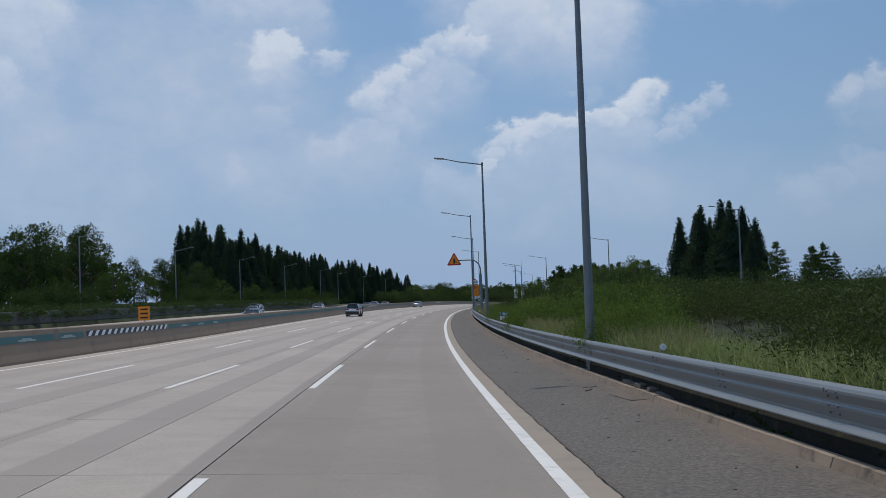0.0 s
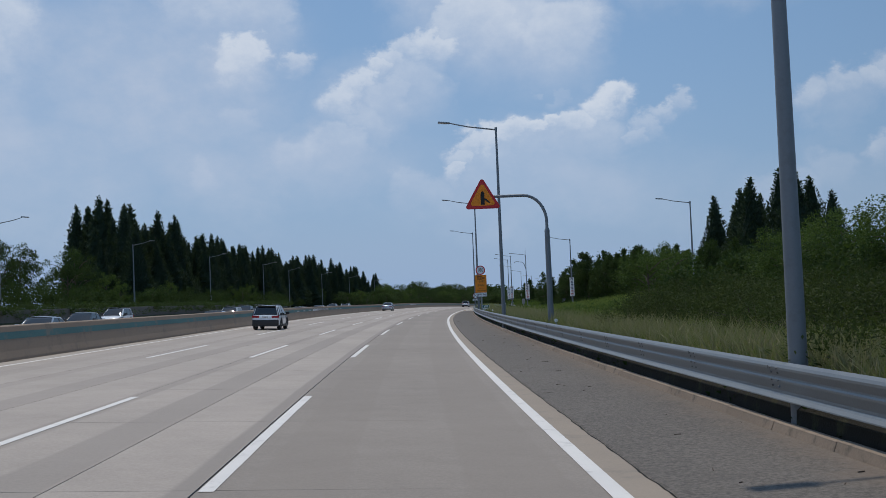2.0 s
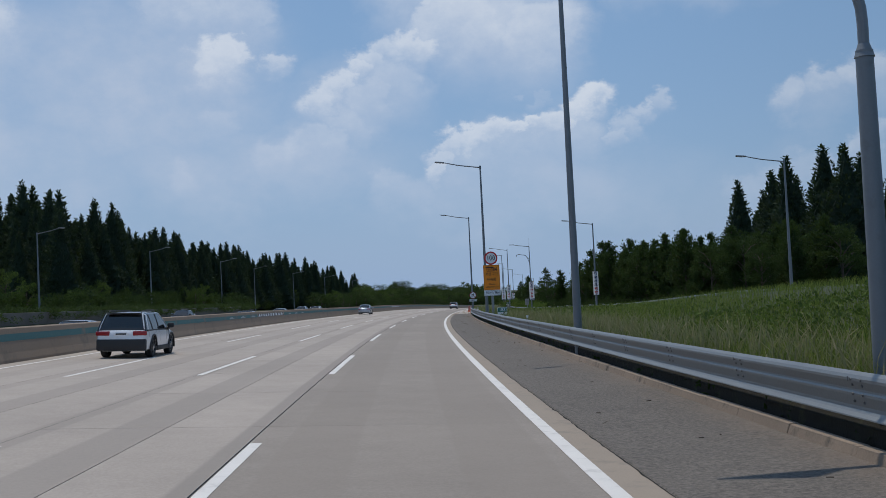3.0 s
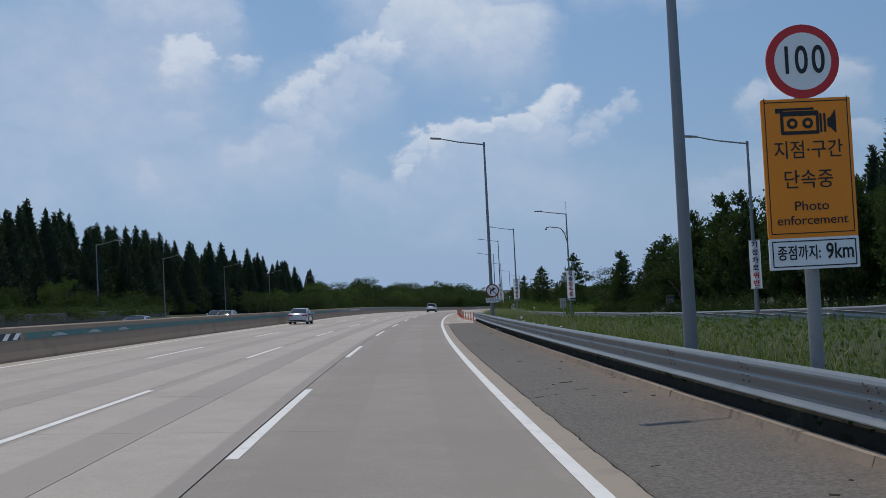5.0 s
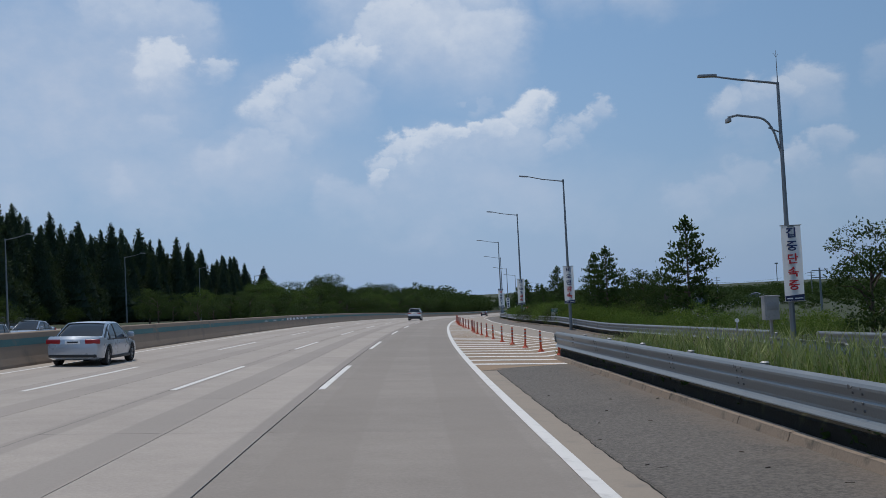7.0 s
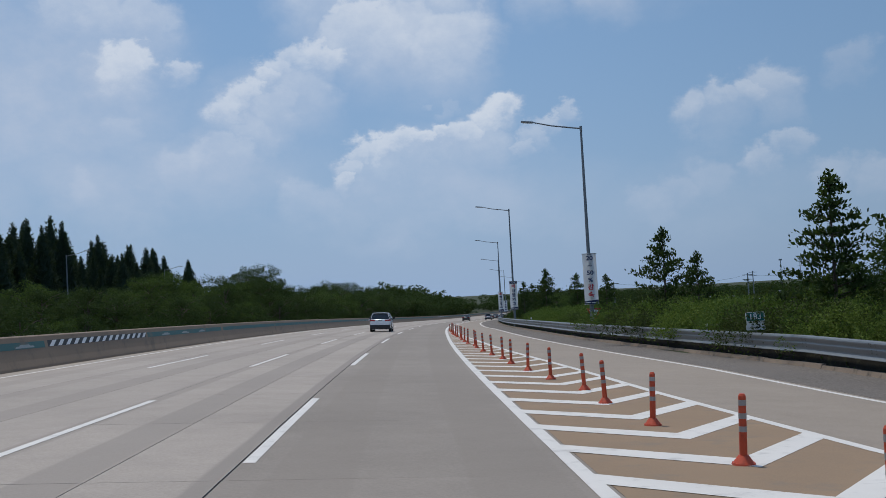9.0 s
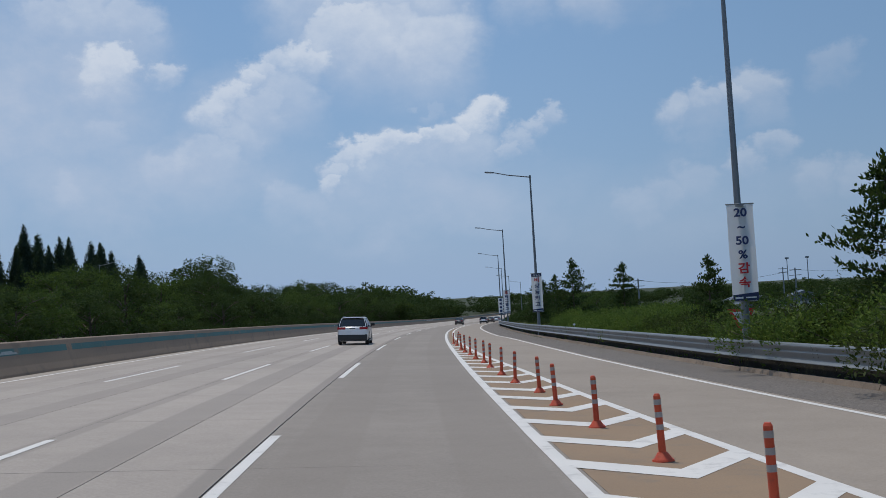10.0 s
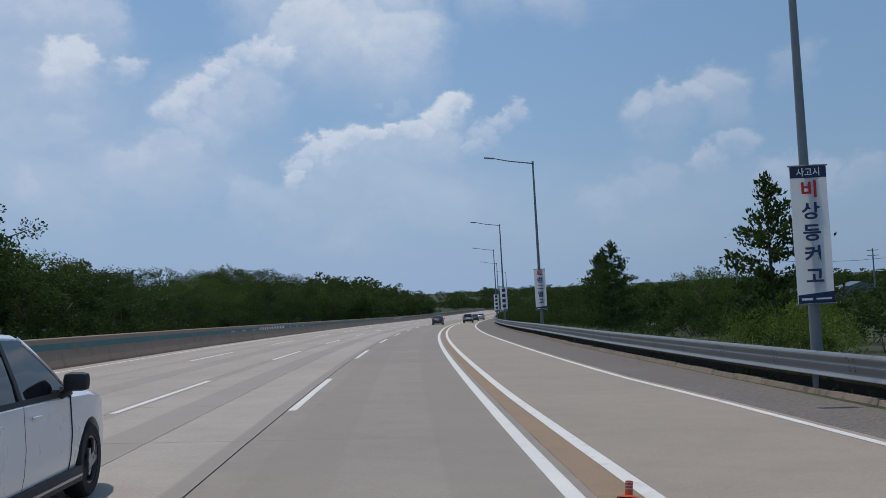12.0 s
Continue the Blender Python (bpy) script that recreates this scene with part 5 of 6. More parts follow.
    for s in (1, -1):
        bm = bmesh.new()
        box(bm, (W * 0.26, 0.14, 0.15), (s * hw * 0.7, -L * 0.487, zt), 0.03, pose(0, 0, 0, 0, 0, s * 5))
        part("tail_lamp", bm, M_RED, t, "red tail lamp")
        bm = bmesh.new()
        box(bm, (W * 0.16, 0.25, 0.11), (s * hw * 0.7, L * 0.418, bonnet - 0.17), 0.03, pose(0, 0, 0, 0, 0, s * -42))
        part("headlamp", bm, M_LENS, t)
        bm = bmesh.new()
        box(bm, (0.25, 0.15, 0.18), (s * (hw + 0.11), base_f - L * 0.08, belt + 0.11), 0.068)
        rod(bm, (s * (hw - 0.07), base_f - L * 0.075, belt - 0.03), (s * (hw + 0.05), base_f - L * 0.08, belt + 0.05), 0.05, 0.035, 10)
        part("door_mirror", bm, M_TRIM if cladding else paint, t)
        for y in (-L * 0.035, -L * 0.22):
            bm = bmesh.new()
            box(bm, (0.03, 0.2, 0.03), (s * (hw + 0.004), y, belt - 0.16), 0.01)
            part("door_handle", bm, paint, t)
        for y in (base_f - L * 0.03, -L * 0.09, -L * 0.27):
            ring = body_ring(y, hw * 0.998, low, belt, 0.55, 0.05)[2:8]
            strip("door_seam", [(s * (p[0] + 0.003), y - 0.005, p[2]) for p in ring], [(s * (p[0] + 0.003), y + 0.005, p[2]) for p in ring], M_TRIM)
        bm = bmesh.new()
        box(bm, (0.06, L * 0.46, 0.1 if not cladding else 0.16), (s * hw * 0.965, 0.005 * L, low + 0.07), 0.015)
        sill = part("sill", bm, M_TRIM, t)
        if L > 4.9:
            bm = bmesh.new()
            box(bm, (0.02, L * 0.44, 0.03), (s * (hw * 0.965 + 0.034), 0.005 * L, low + 0.06), 0.006)
            part("bright_strip", bm, M_RIM, sill)
    bm = bmesh.new()
    box(bm, (W * (0.94 if cladding else 0.86), 0.2, 0.4 if cladding else 0.12), (0, -L * 0.482, low + (0.24 if cladding else 0.16)), 0.06)
    part("rear_bumper", bm, M_TRIM, t)
    bm = bmesh.new()
    box(bm, (W * 0.7, 0.1, 0.2), (0, L * 0.478, low + 0.16), 0.04)
    part("front_grille", bm, M_TRIM, t)
    bm = bmesh.new()
    box(bm, (0.5, 0.02, 0.12), (0, -L * 0.5 - 0.002, zt - 0.02), 0.004)
    p = part("number_plate", bm, M_SIGNWHITE, t)
    bm = bmesh.new()
    box(bm, (0.36, 0.006, 0.05), (0, -L * 0.5 - 0.014, zt - 0.02), 0.001)
    part("plate_bar", bm, M_SIGNINK, p)
    if cladding:
        for s in (1, -1):
            bm = bmesh.new()
            tube(bm, [(s * wr * 0.86, roof_r + 0.1, zr - 0.02), (s * wr * 0.88, roof_r + 0.25, zr + 0.04), (s * wr * 0.88, roof_f - 0.3, zr + 0.04), (s * wr * 0.86, roof_f - 0.1, zr)], [0.018] * 4, 6)
            part("roof_rail", bm, M_TRIM, t)
            for y in (fy, ry) if L < 4.9 else ():
                bm = bmesh.new()
                arc = [(s * hw * 0.985, y + (r + 0.085) * math.cos(a), r + (r + 0.085) * math.sin(a)) for a in np.linspace(-0.25, math.pi + 0.25, 13)]
                tube(bm, arc, [0.035] * 13, 6)
                part("arch_trim", bm, M_TRIM, t)
        bm = bmesh.new()
        box(bm, (W * 0.62, 0.24, 0.03), (0, roof_r - 0.02, zr - 0.045), 0.012)
        part("spoiler", bm, M_TRIM if L < 4.9 else paint, t)
    base = wheel_of(r, 0.225, spokes)
    for i, (s, y) in enumerate(((1, fy), (-1, fy), (1, ry), (-1, ry))):
        m = pose(s * (hw - 0.13), y, r, 0, 0, 0 if s > 0 else 180)
        w_ = base if i == 0 else copy_thing(base, m)
        w_.parent = t
        w_.matrix_basis = m
    return t


def park(ob, s, u, back=False):
    ob.matrix_basis = lay(s, u, -0.4 if back else 0.0, 180 if back else 0)
    return ob


suv = park(car("suv", 4.37, 1.8, 1.6, M_CARWHITE, "white compact SUV with black cladding on the inside lane", True, 0), 130, -7.85)
sedan = park(car("sedan", 4.8, 1.83, 1.47, M_CARSILVER, "silver saloon car on the inside lane", False, 0.98, 10), 248.8, -9.08)
big = park(car("suv", 5.0, 1.96, 1.76, M_CARWHITE, "large white SUV with black mirrors beside the camera's lane", True, 0, 5), 366.0, -2.04)
dark = park(car("sedan", 4.75, 1.82, 1.47, M_CARDARK, "dark saloon car far ahead on the motorway", False, 0.98), 527, 1.5)


def again(ob, s, u, label, back=False, paint=None, old=None):
    c = copy_thing(ob, Matrix.Identity(4))
    park(c, s, u, back)
    if paint:
        for o in c.children_recursive:
            if o.type == "MESH" and o.data.materials and o.data.materials[0] == old:
                o.data = o.data.copy()
                o.data.materials[0] = paint
    return tagged(c, label, "car")


again(suv, 545, 6.0, "white car far ahead on the slip road")
again(sedan, 600, 6.2, "pale silver car far ahead past the merge")
again(dark, 575, 6.1, "dark car far ahead past the merge")
for s, u, k in ((99, -14.4, 0), (117, -18, 1), (134, -21.6, 2), (143, -14.4, 1), (166, -18, 0), (189, -14.6, 1), (152, -25, 0), (228, -18, 1), (206, -25, 2), (262, -16.5, 0), (285, -20, 1)):
    again((suv, sedan, dark)[k], s, u + east_shift(s), ("white", "silver", "dark")[k] + " car driving on the opposite carriageway", True)


# ---- far things on the right ----
def utility_pole(s, u, h):
    t = tagged(new("utility_pole"), "thin distant utility pole with a crossarm", "utility pole", "distant utility poles")
    t.matrix_basis = stand(s, u, -0.2)
    bm = bmesh.new()
    rod(bm, (0, 0, 0), (0, 0, h), 0.16, 0.1, 8)
    part("pole", bm, M_POLE, t)
    bm = bmesh.new()
    for z in (h - 0.3, h - 1.1):
        box(bm, (1.8, 0.1, 0.1), (0, 0, z), 0.02)
    part("crossarm", bm, M_POLE, t)
    return t


UP = [(450, 31, 6.4), (455, 55, 6.8), (470, 85, 8), (330, 46, 5.0), (322, 62, 5.6), (520, 70, 9)]
for s, u, h in UP:
    utility_pole(s, u, h)
bm = bmesh.new()
for (s, u, h), (s2, u2, h2) in zip(UP, UP[1:3]):
    for x in (-0.8, 0.8):
        a, b = at(s, u, h - 0.5), at(s2, u2, h2 - 0.5)
        tube(bm, [tuple(a.lerp(b, f) - Vector((0, 0, 1.0 * 4 * f * (1 - f)))) for f in np.linspace(0, 1, 9)], [0.02] * 9, 4)
wire = part("power_line", bm, M_TRIM, None)
tagged(wire, "thin black power lines between distant poles", "power line")


def warehouse(s, u, w_, l_, h, turn):
    t = tagged(new("warehouse"), "distant pale warehouse with a blue-grey metal roof", "building")
    t.matrix_basis = stand(s, u, -0.3, turn)
    bm = bmesh.new()
    box(bm, (w_, l_, h), (0, 0, h / 2), 0.05)
    wall = part("wall", bm, M_HOUSE, t)
    bm = bmesh.new()
    v = [bm.verts.new(p) for p in ((-w_ / 2 - 0.4, -l_ / 2 - 0.4, h), (w_ / 2 + 0.4, -l_ / 2 - 0.4, h), (0, -l_ / 2 - 0.4, h + w_ * 0.18), (-w_ / 2 - 0.4, l_ / 2 + 0.4, h), (w_ / 2 + 0.4, l_ / 2 + 0.4, h), (0, l_ / 2 + 0.4, h + w_ * 0.18))]
    for f in ((0, 1, 2), (3, 5, 4), (0, 2, 5, 3), (1, 4, 5, 2), (0, 3, 4, 1)):
        bm.faces.new([v[i] for i in f])
    part("roof", bm, M_ROOF, t)
    for k in range(5):
        bm = bmesh.new()
        box(bm, (1.2, 0.06, 1.1), (w_ * (k - 2) * 0.18, -l_ / 2 - 0.02, h * 0.6), 0.01)
        part("window", bm, M_GLASS, wall)
    return t


warehouse(525, 63.5, 12, 14, 1.5, 12)
warehouse(600, 92, 16, 14, 2.0, -8)


def lattice_mast(s, u, h):
    t = tagged(new("floodlight_mast"), "thin distant floodlight mast on the skyline", "mast", "distant masts")
    t.matrix_basis = stand(s, u, -0.3)
    bm = bmesh.new()
    rod(bm, (0, 0, 0), (0, 0, h), 0.3, 0.15, 8)
    part("pole", bm, M_POLE, t)
    bm = bmesh.new()
    box(bm, (1.7, 0.4, 0.8), (0, 0, h), 0.1)
    part("lamp_frame", bm, M_POLE, t)
    return t


lattice_mast(813, 117, 20)
lattice_mast(813, 126, 20)

# Drain inlets let into the kerb.
for s in (20.6, 211.5):
    t = tagged(new("drain_inlet"), "cracked concrete drain inlet by the kerb", "drain inlet")
    t.matrix_basis = lay(s, 6.75, 0)
    bm = bmesh.new()
    box(bm, (0.6, 1.5, 0.05), (0.0, -0.4, 0.0), 0.015, pose(0, 0, 0, 0, 2, 5))
    part("cover_slab", bm, M_STAINED, t)
    for x, y, wide, long, high, turn in ((0.3, 1.0, 0.2, 1.3, 0.2, 1), (0.26, 0.05, 0.2, 0.42, 0.24, 4), (0.27, -0.85, 0.2, 0.36, 0.23, -5), (0.3, -1.75, 0.2, 1.0, 0.17, -1)):
        bm = bmesh.new()
        box(bm, (wide, long, high), (x, y, high / 2 - 0.02), 0.03, pose(0, 0, 0, 2, 3, turn))
        part("headwall_block", bm, M_STAINED, t)

# Litter of twigs on the shoulder.
verts, faces = [], []
for _ in range(210):
    s, u = RNG.uniform(2, 243), RNG.uniform(4.7, 6.8)
    a, l, wd = RNG.uniform(0, 3.14), RNG.uniform(0.02, 0.1) if RNG.uniform() < 0.88 else RNG.uniform(0.12, 0.35), RNG.uniform(0.004, 0.011)
    dx, dy = math.cos(a), math.sin(a)
    k = len(verts)
    for f, hh in ((-1, 0.03), (1, 0.03)):
        for g in (-1, 1):
            verts += [at(s + dy * l / 2 * f - dx * wd * g, u + dx * l / 2 * f + dy * wd * g, 0.018), at(s + dy * l / 2 * f - dx * wd * g * 0.5, u + dx * l / 2 * f + dy * wd * g * 0.5, 0.018 + wd * 1.6)]
    faces += [(k, k + 1, k + 5, k + 4), (k + 1, k + 3, k + 7, k + 5), (k + 3, k + 2, k + 6, k + 7), (k, k + 2, k + 3, k + 1), (k + 4, k + 5, k + 7, k + 6)]
tagged(new("twigs", mesh_of("twigs", verts, faces, M_BARK)), "scattered dark twigs and debris on the shoulder", "debris", kind="stuff")


# ---- plants ----
def leaf_quads(points, length, width, up=0.2, outward=None, droop=0.0):
    """Vertices and faces of one pointed leaf per point, in random turns."""
    n = len(points)
    d = RNG.normal(size=(n, 3))
    if outward is not None:
        d = d * 0.55 + outward
    d[:, 2] += up - droop
    d /= np.linalg.norm(d, axis=1)[:, None]
    side = np.cross(d, RNG.normal(size=(n, 3)))
    side /= np.linalg.norm(side, axis=1)[:, None] + 1e-9
    k = RNG.uniform(0.65, 1.35, (n, 1))
    a, b = d * length * k, side * width * 0.5 * k
    v = np.stack([points, points + a * 0.45 + b, points + a, points + a * 0.45 - b], 1).reshape(-1, 3)
    f = np.arange(4 * n).reshape(-1, 4)
    return v, f


def clumps(centres, radius, each):
    """Points scattered round each centre, denser towards the outside."""
    n = len(centres) * each
    d = RNG.normal(size=(n, 3))
    d /= np.linalg.norm(d, axis=1)[:, None]
    r = radius[np.repeat(np.arange(len(centres)), each)][:, None] * RNG.uniform(0.25, 1, (n, 1)) ** 0.6
    return centres[np.repeat(np.arange(len(centres)), each)] + d * r * np.array([1, 1, 0.75]), d


def broad_tree(height, spread, leaf=0.27, count=46, each=80, material=None, low=0.22, kind="tree"):
    """A tapered trunk, forking limbs and a ragged crown of leaves."""
    t = new(kind)
    bm = bmesh.new()
    lean = RNG.normal(size=2) * 0.03 * height
    top = Vector((lean[0], lean[1], height * 0.72))
    tube(bm, [(0, 0, -0.4), (lean[0] * 0.3, lean[1] * 0.3, height * 0.25), tuple(top)], [height * 0.022, height * 0.016, height * 0.006], 8)
    tips = []
    for i in range(9):
        z = height * RNG.uniform(0.2, 0.62)
        a = i * 2.4 + RNG.uniform(-0.4, 0.4)
        p = Vector((lean[0] * z / height, lean[1] * z / height, z))
        q = p + Vector((math.cos(a), math.sin(a), RNG.uniform(0.35, 0.9))) * spread * RNG.uniform(0.55, 0.85)
        tube(bm, [tuple(p), tuple((p + q) / 2 + Vector((0, 0, 0.12 * spread))), tuple(q)], [height * 0.009, height * 0.006, 0.012], 6)
        tips.append(q)
    part("trunk", bm, M_BARK, t)
    c = []
    while len(c) < count:
        p = RNG.uniform(-1, 1, 3)
        r = np.linalg.norm(p)
        if 0.45 < r < 1:
            z = height * (0.5 + low) / 1.0 * 0.86 + p[2] * height * (1 - low) / 2 * 0.92
            wide = spread * (1 - 0.35 * max(0, p[2])) * RNG.uniform(0.8, 1.12)
            c.append((p[0] * wide + lean[0], p[1] * wide + lean[1], z))
    c = np.array(c + [tuple(q) for q in tips])
    pts, d = clumps(c, RNG.uniform(0.14, 0.3, len(c)) * spread, each)
    v, f = leaf_quads(pts, leaf, leaf * 0.62, 0.1, d * 0.6)
    child("crown", mesh_of("crown", v, f, material or M_LEAF), t)
    return t


def spire_tree(height, radius, material=None, n=1300, leaf=0.7):
    """A narrow dense conifer of upswept sprays round a dark heart, with a sharp tip."""
    t = new("conifer")
    bm = bmesh.new()
    rod(bm, (0, 0, -0.5), (0, 0, height * 0.97), height * 0.016, 0.02, 8)
    part("trunk", bm, M_BARK, t)
    ph = RNG.uniform(0, 6.28, 6)

    def girth(f, a):
        lump = 1 + 0.16 * np.sin(3 * a + ph[0] + 5 * f) + 0.13 * np.sin(9 * f + 2 * a + ph[1]) + 0.1 * np.sin(23 * f + a + ph[2])
        return radius * (np.clip(1 - f, 0, 1) ** 0.95) * np.minimum(1, 0.72 + f * 2.5) * lump
    f = 1 - np.sqrt(RNG.uniform(0, 1, n)) * 0.985
    f[:120] = RNG.uniform(0.72, 1.0, 120)
    a = RNG.uniform(0, 6.283, n)
    g = girth(f, a) * RNG.uniform(0.72, 1.04, n)
    pts = np.stack([np.cos(a) * g, np.sin(a) * g, height * (0.03 + 0.94 * f)], 1)
    outs = np.stack([np.cos(a) * 0.55, np.sin(a) * 0.55, np.full(n, 1.0)], 1)
    v, q = leaf_quads(pts, leaf, leaf * 0.38, 0.2, outs)
    ring, hearts = 9, []
    for k in range(13):
        fk = k / 12 * 0.97
        ak = np.arange(ring) * 6.283 / ring + k * 0.3
        gk = girth(np.full(ring, fk), ak) * RNG.uniform(0.66, 0.86, ring)
        hearts.append(np.stack([np.cos(ak) * gk, np.sin(ak) * gk, np.full(ring, height * (0.03 + 0.94 * fk))], 1))
    o = len(v)
    faces = [tuple(r) for r in q]
    for k in range(12):
        for m in range(ring):
            faces.append((o + k * ring + m, o + k * ring + (m + 1) % ring, o + (k + 1) * ring + (m + 1) % ring, o + (k + 1) * ring + m))
    child("crown", mesh_of("crown", np.concatenate([v] + hearts), faces, material or M_FIR), t)
    return t


def tiered_tree(height, spread, material=None, steep=0.26, arms=4, layers=12):
    """An open young conifer with separate layers of upcurved branches."""
    t = new("pine_tree")
    bm = bmesh.new()
    rod(bm, (0, 0, -0.4), (0, 0, height * 0.96), height * 0.016, 0.02, 8)
    pts, outs = [], []
    for k in range(layers):
        f = k / (layers - 1)
        for j in range(arms if f < 0.8 else 3):
            z = height * (0.14 + 0.8 * f + RNG.uniform(-0.022, 0.022))
            a = k * 0.9 + j * 6.2832 / arms + RNG.uniform(-0.5, 0.5)
            reach = spread * (1 - f) ** 0.75 * RNG.uniform(0.5, 1.15) + 0.12
            lift = reach * RNG.uniform(0.5, 1.5) * steep
            q = (math.cos(a) * reach, math.sin(a) * reach, z + lift)
            rod(bm, (0, 0, z), q, 0.028 * (1.2 - f), 0.008, 5)
            m = int(34 + 84 * reach / spread)
            x = RNG.uniform(0.3, 1.05, m)
            p = np.stack([q[0] * x, q[1] * x, z + lift * x ** 1.4], 1) + RNG.normal(size=(m, 3)) * np.array([0.15, 0.15, 0.09])
            pts.append(p)
            outs.append(np.tile([math.cos(a) * 0.35, math.sin(a) * 0.35, 0.55], (m, 1)))
    m = 50
    pts.append(np.stack([RNG.normal(size=m) * 0.07, RNG.normal(size=m) * 0.07, height * RNG.uniform(0.8, 1.0, m)], 1))
    outs.append(np.tile([0, 0, 1.0], (m, 1)))
    part("trunk", bm, M_BARK, t)
    v, f = leaf_quads(np.concatenate(pts), 0.19, 0.1, 0.2, np.concatenate(outs))
    child("crown", mesh_of("crown", v, f, material or M_LEAFD), t)
    return t


def shrub(height, spread, leaf=0.15, count=30, each=110, material=None, slim=0.42):
    """A mound of arching stems and small leaves, with some shoots standing out."""
    t = new("shrub")
    bm = bmesh.new()
    c = []
    for i in range(count):
        a, r = RNG.uniform(0, 6.283), math.sqrt(RNG.uniform(0.02, 1)) * spread
        z = height * (0.2 + 0.72 * RNG.uniform(0.2, 1) * (1 - 0.55 * (r / spread) ** 2))
        c.append((math.cos(a) * r, math.sin(a) * r, z))
        if i < 7:
            tube(bm, [(0.1 * math.cos(a), 0.1 * math.sin(a), -0.2), (c[-1][0] * 0.4, c[-1][1] * 0.4, z * 0.6), c[-1]], [0.025, 0.016, 0.005], 4)
    part("stem", bm, M_BARK, t)
    c = np.array(c)
    pts, d = clumps(c, RNG.uniform(0.2, 0.42, count) * spread, each)
    shoots = []
    for i in range(count // 3):
        p = c[i] + RNG.normal(size=3) * np.array([0.2, 0.2, 0.1])
        way = np.array([RNG.normal() * 0.35, RNG.normal() * 0.35, 1.0]) * height * RNG.uniform(0.2, 0.4)
        shoots.append(p + way * np.linspace(0.2, 1, 14)[:, None] + RNG.normal(size=(14, 3)) * 0.03)
    pts = np.concatenate([pts] + shoots)
    d = np.concatenate([d, RNG.normal(size=(len(pts) - len(d), 3))])
    pts[:, 2] = np.maximum(pts[:, 2], 0.02)
    v, f = leaf_quads(pts, leaf, leaf * slim, 0.35, d * 0.7)
    child("foliage", mesh_of("foliage", v, f, material or M_BUSH), t)
    return t


def soil(s, u):
    return ground_h(s, u)


STORE = {}


def plant(kind, s, u, scale, label, category, group, wide=1.0):
    """Stands one of the ready-built plants at a place; the first use keeps the original."""
    first, used = STORE[kind]
    m = stand(s, u, soil(s, u) - 0.05, RNG.uniform(0, 360)) @ Matrix.Diagonal((scale * wide, scale * wide, scale, 1))
    if not used:
        first.matrix_basis = m
        STORE[kind] = (first, True)
        ob = first
    else:
        ob = copy_thing(first, Matrix.Identity(4))
        ob.matrix_basis = m
    return tagged(ob, label, category, group)


for i in range(3):
    STORE["broad%d" % i] = (broad_tree(10, 3.4 + 0.4 * i, 0.21, 44, 110), False)
    STORE["dark%d" % i] = (broad_tree(10, 3.2 + 0.4 * i, 0.21, 46, 120, M_LEAFD, 0.06), False)
    STORE["fine%d" % i] = (shrub(2.0, 1.5 + 0.15 * i, 0.095, 36, 150, None, 0.3), False)
    STORE["spire%d" % i] = (spire_tree(18, 3.0 + 0.35 * i, None, 3400, 0.44), False)
    STORE["shrub%d" % i] = (shrub(2.0, 1.5 + 0.15 * i, 0.125, 34, 84, None, 0.32), False)
    STORE["bush%d" % i] = (shrub(3.0, 2.0, 0.22, 28, 75, M_LEAFD), False)
    STORE["bright%d" % i] = (shrub(2.0, 1.4, 0.09, 36, 105, M_BRIGHT), False)
for i in range(2):
    STORE["tier%d" % i] = (tiered_tree(6.5, 2.1 + 0.3 * i, None, 0.24, 5, 12), False)
    STORE["upright%d" % i] = (tiered_tree(6.5, 1.5 + 0.25 * i, None, 1.0, 5, 14), False)
FAR = [broad_tree(10, 4.0, 0.55, 26, 26, M_LEAFD, 0.02, "far_tree"), broad_tree(10, 3.4, 0.55, 26, 26, M_LEAFD, 0.1, "far_tree")]


def pick(kind, n=3):
    return "%s%d" % (kind, RNG.integers(n))


def wood(name, places, sources, label, category):
    """Many far plants joined into one mesh: (s, u, scale, width) each."""
    vs, fs, n = [], [], 0
    for s, u, k, wide in places:
        src = sources[RNG.integers(len(sources))]
        me = [o for o in src.children if o.name.split(".")[0] in ("crown", "foliage")][0].data
        co = np.empty(len(me.vertices) * 3, dtype=np.float32)
        me.vertices.foreach_get("co", co)
        m = np.array(stand(s, u, soil(s, u) - 0.1, RNG.uniform(0, 360)) @ Matrix.Diagonal((k * wide, k * wide, k, 1)))
        p = co.reshape(-1, 3) @ m[:3, :3].T + m[:3, 3]
        vs.append(p)
        fs.append(np.arange(len(p)).reshape(-1, 4) + n)
        n += len(p)
    v, f = np.concatenate(vs), np.concatenate(fs)
    mats = [o for o in sources[0].children if o.name.split(".")[0] in ("crown", "foliage")][0].data.materials[0]
    return tagged(new(name, mesh_of(name, v, f, mats)), label, category, kind="stuff")


# Conifer belt beyond the opposite carriageway.
s = 222.0
while s < 498:
    for row, (u, h) in enumerate(((-53, 15.5), (-59, 17.5), (-66, 19.0), (-73, 19.5))):
        k = RNG.uniform(0.68, 1.1)
        if row == 0 and RNG.uniform() < 0.35 or s < (240, 244, 256, 262)[row] or row == 3 and s > 440:
            continue
        fade = np.interp(s, [228, 260, 300, 410, 445, 520], [1.05, 1.14, 1.0, 0.98, 0.92, 0.88])
        plant(pick("spire"), s + RNG.uniform(-1.5, 1.5), u + RNG.uniform(-2, 2), h * k * fade / 18, "tall dark pointed conifer in a dense belt", "conifer", "conifer belt", 1.35)
    s += RNG.uniform(2.5, 3.4) if s < 330 else RNG.uniform(3.3, 4.4)
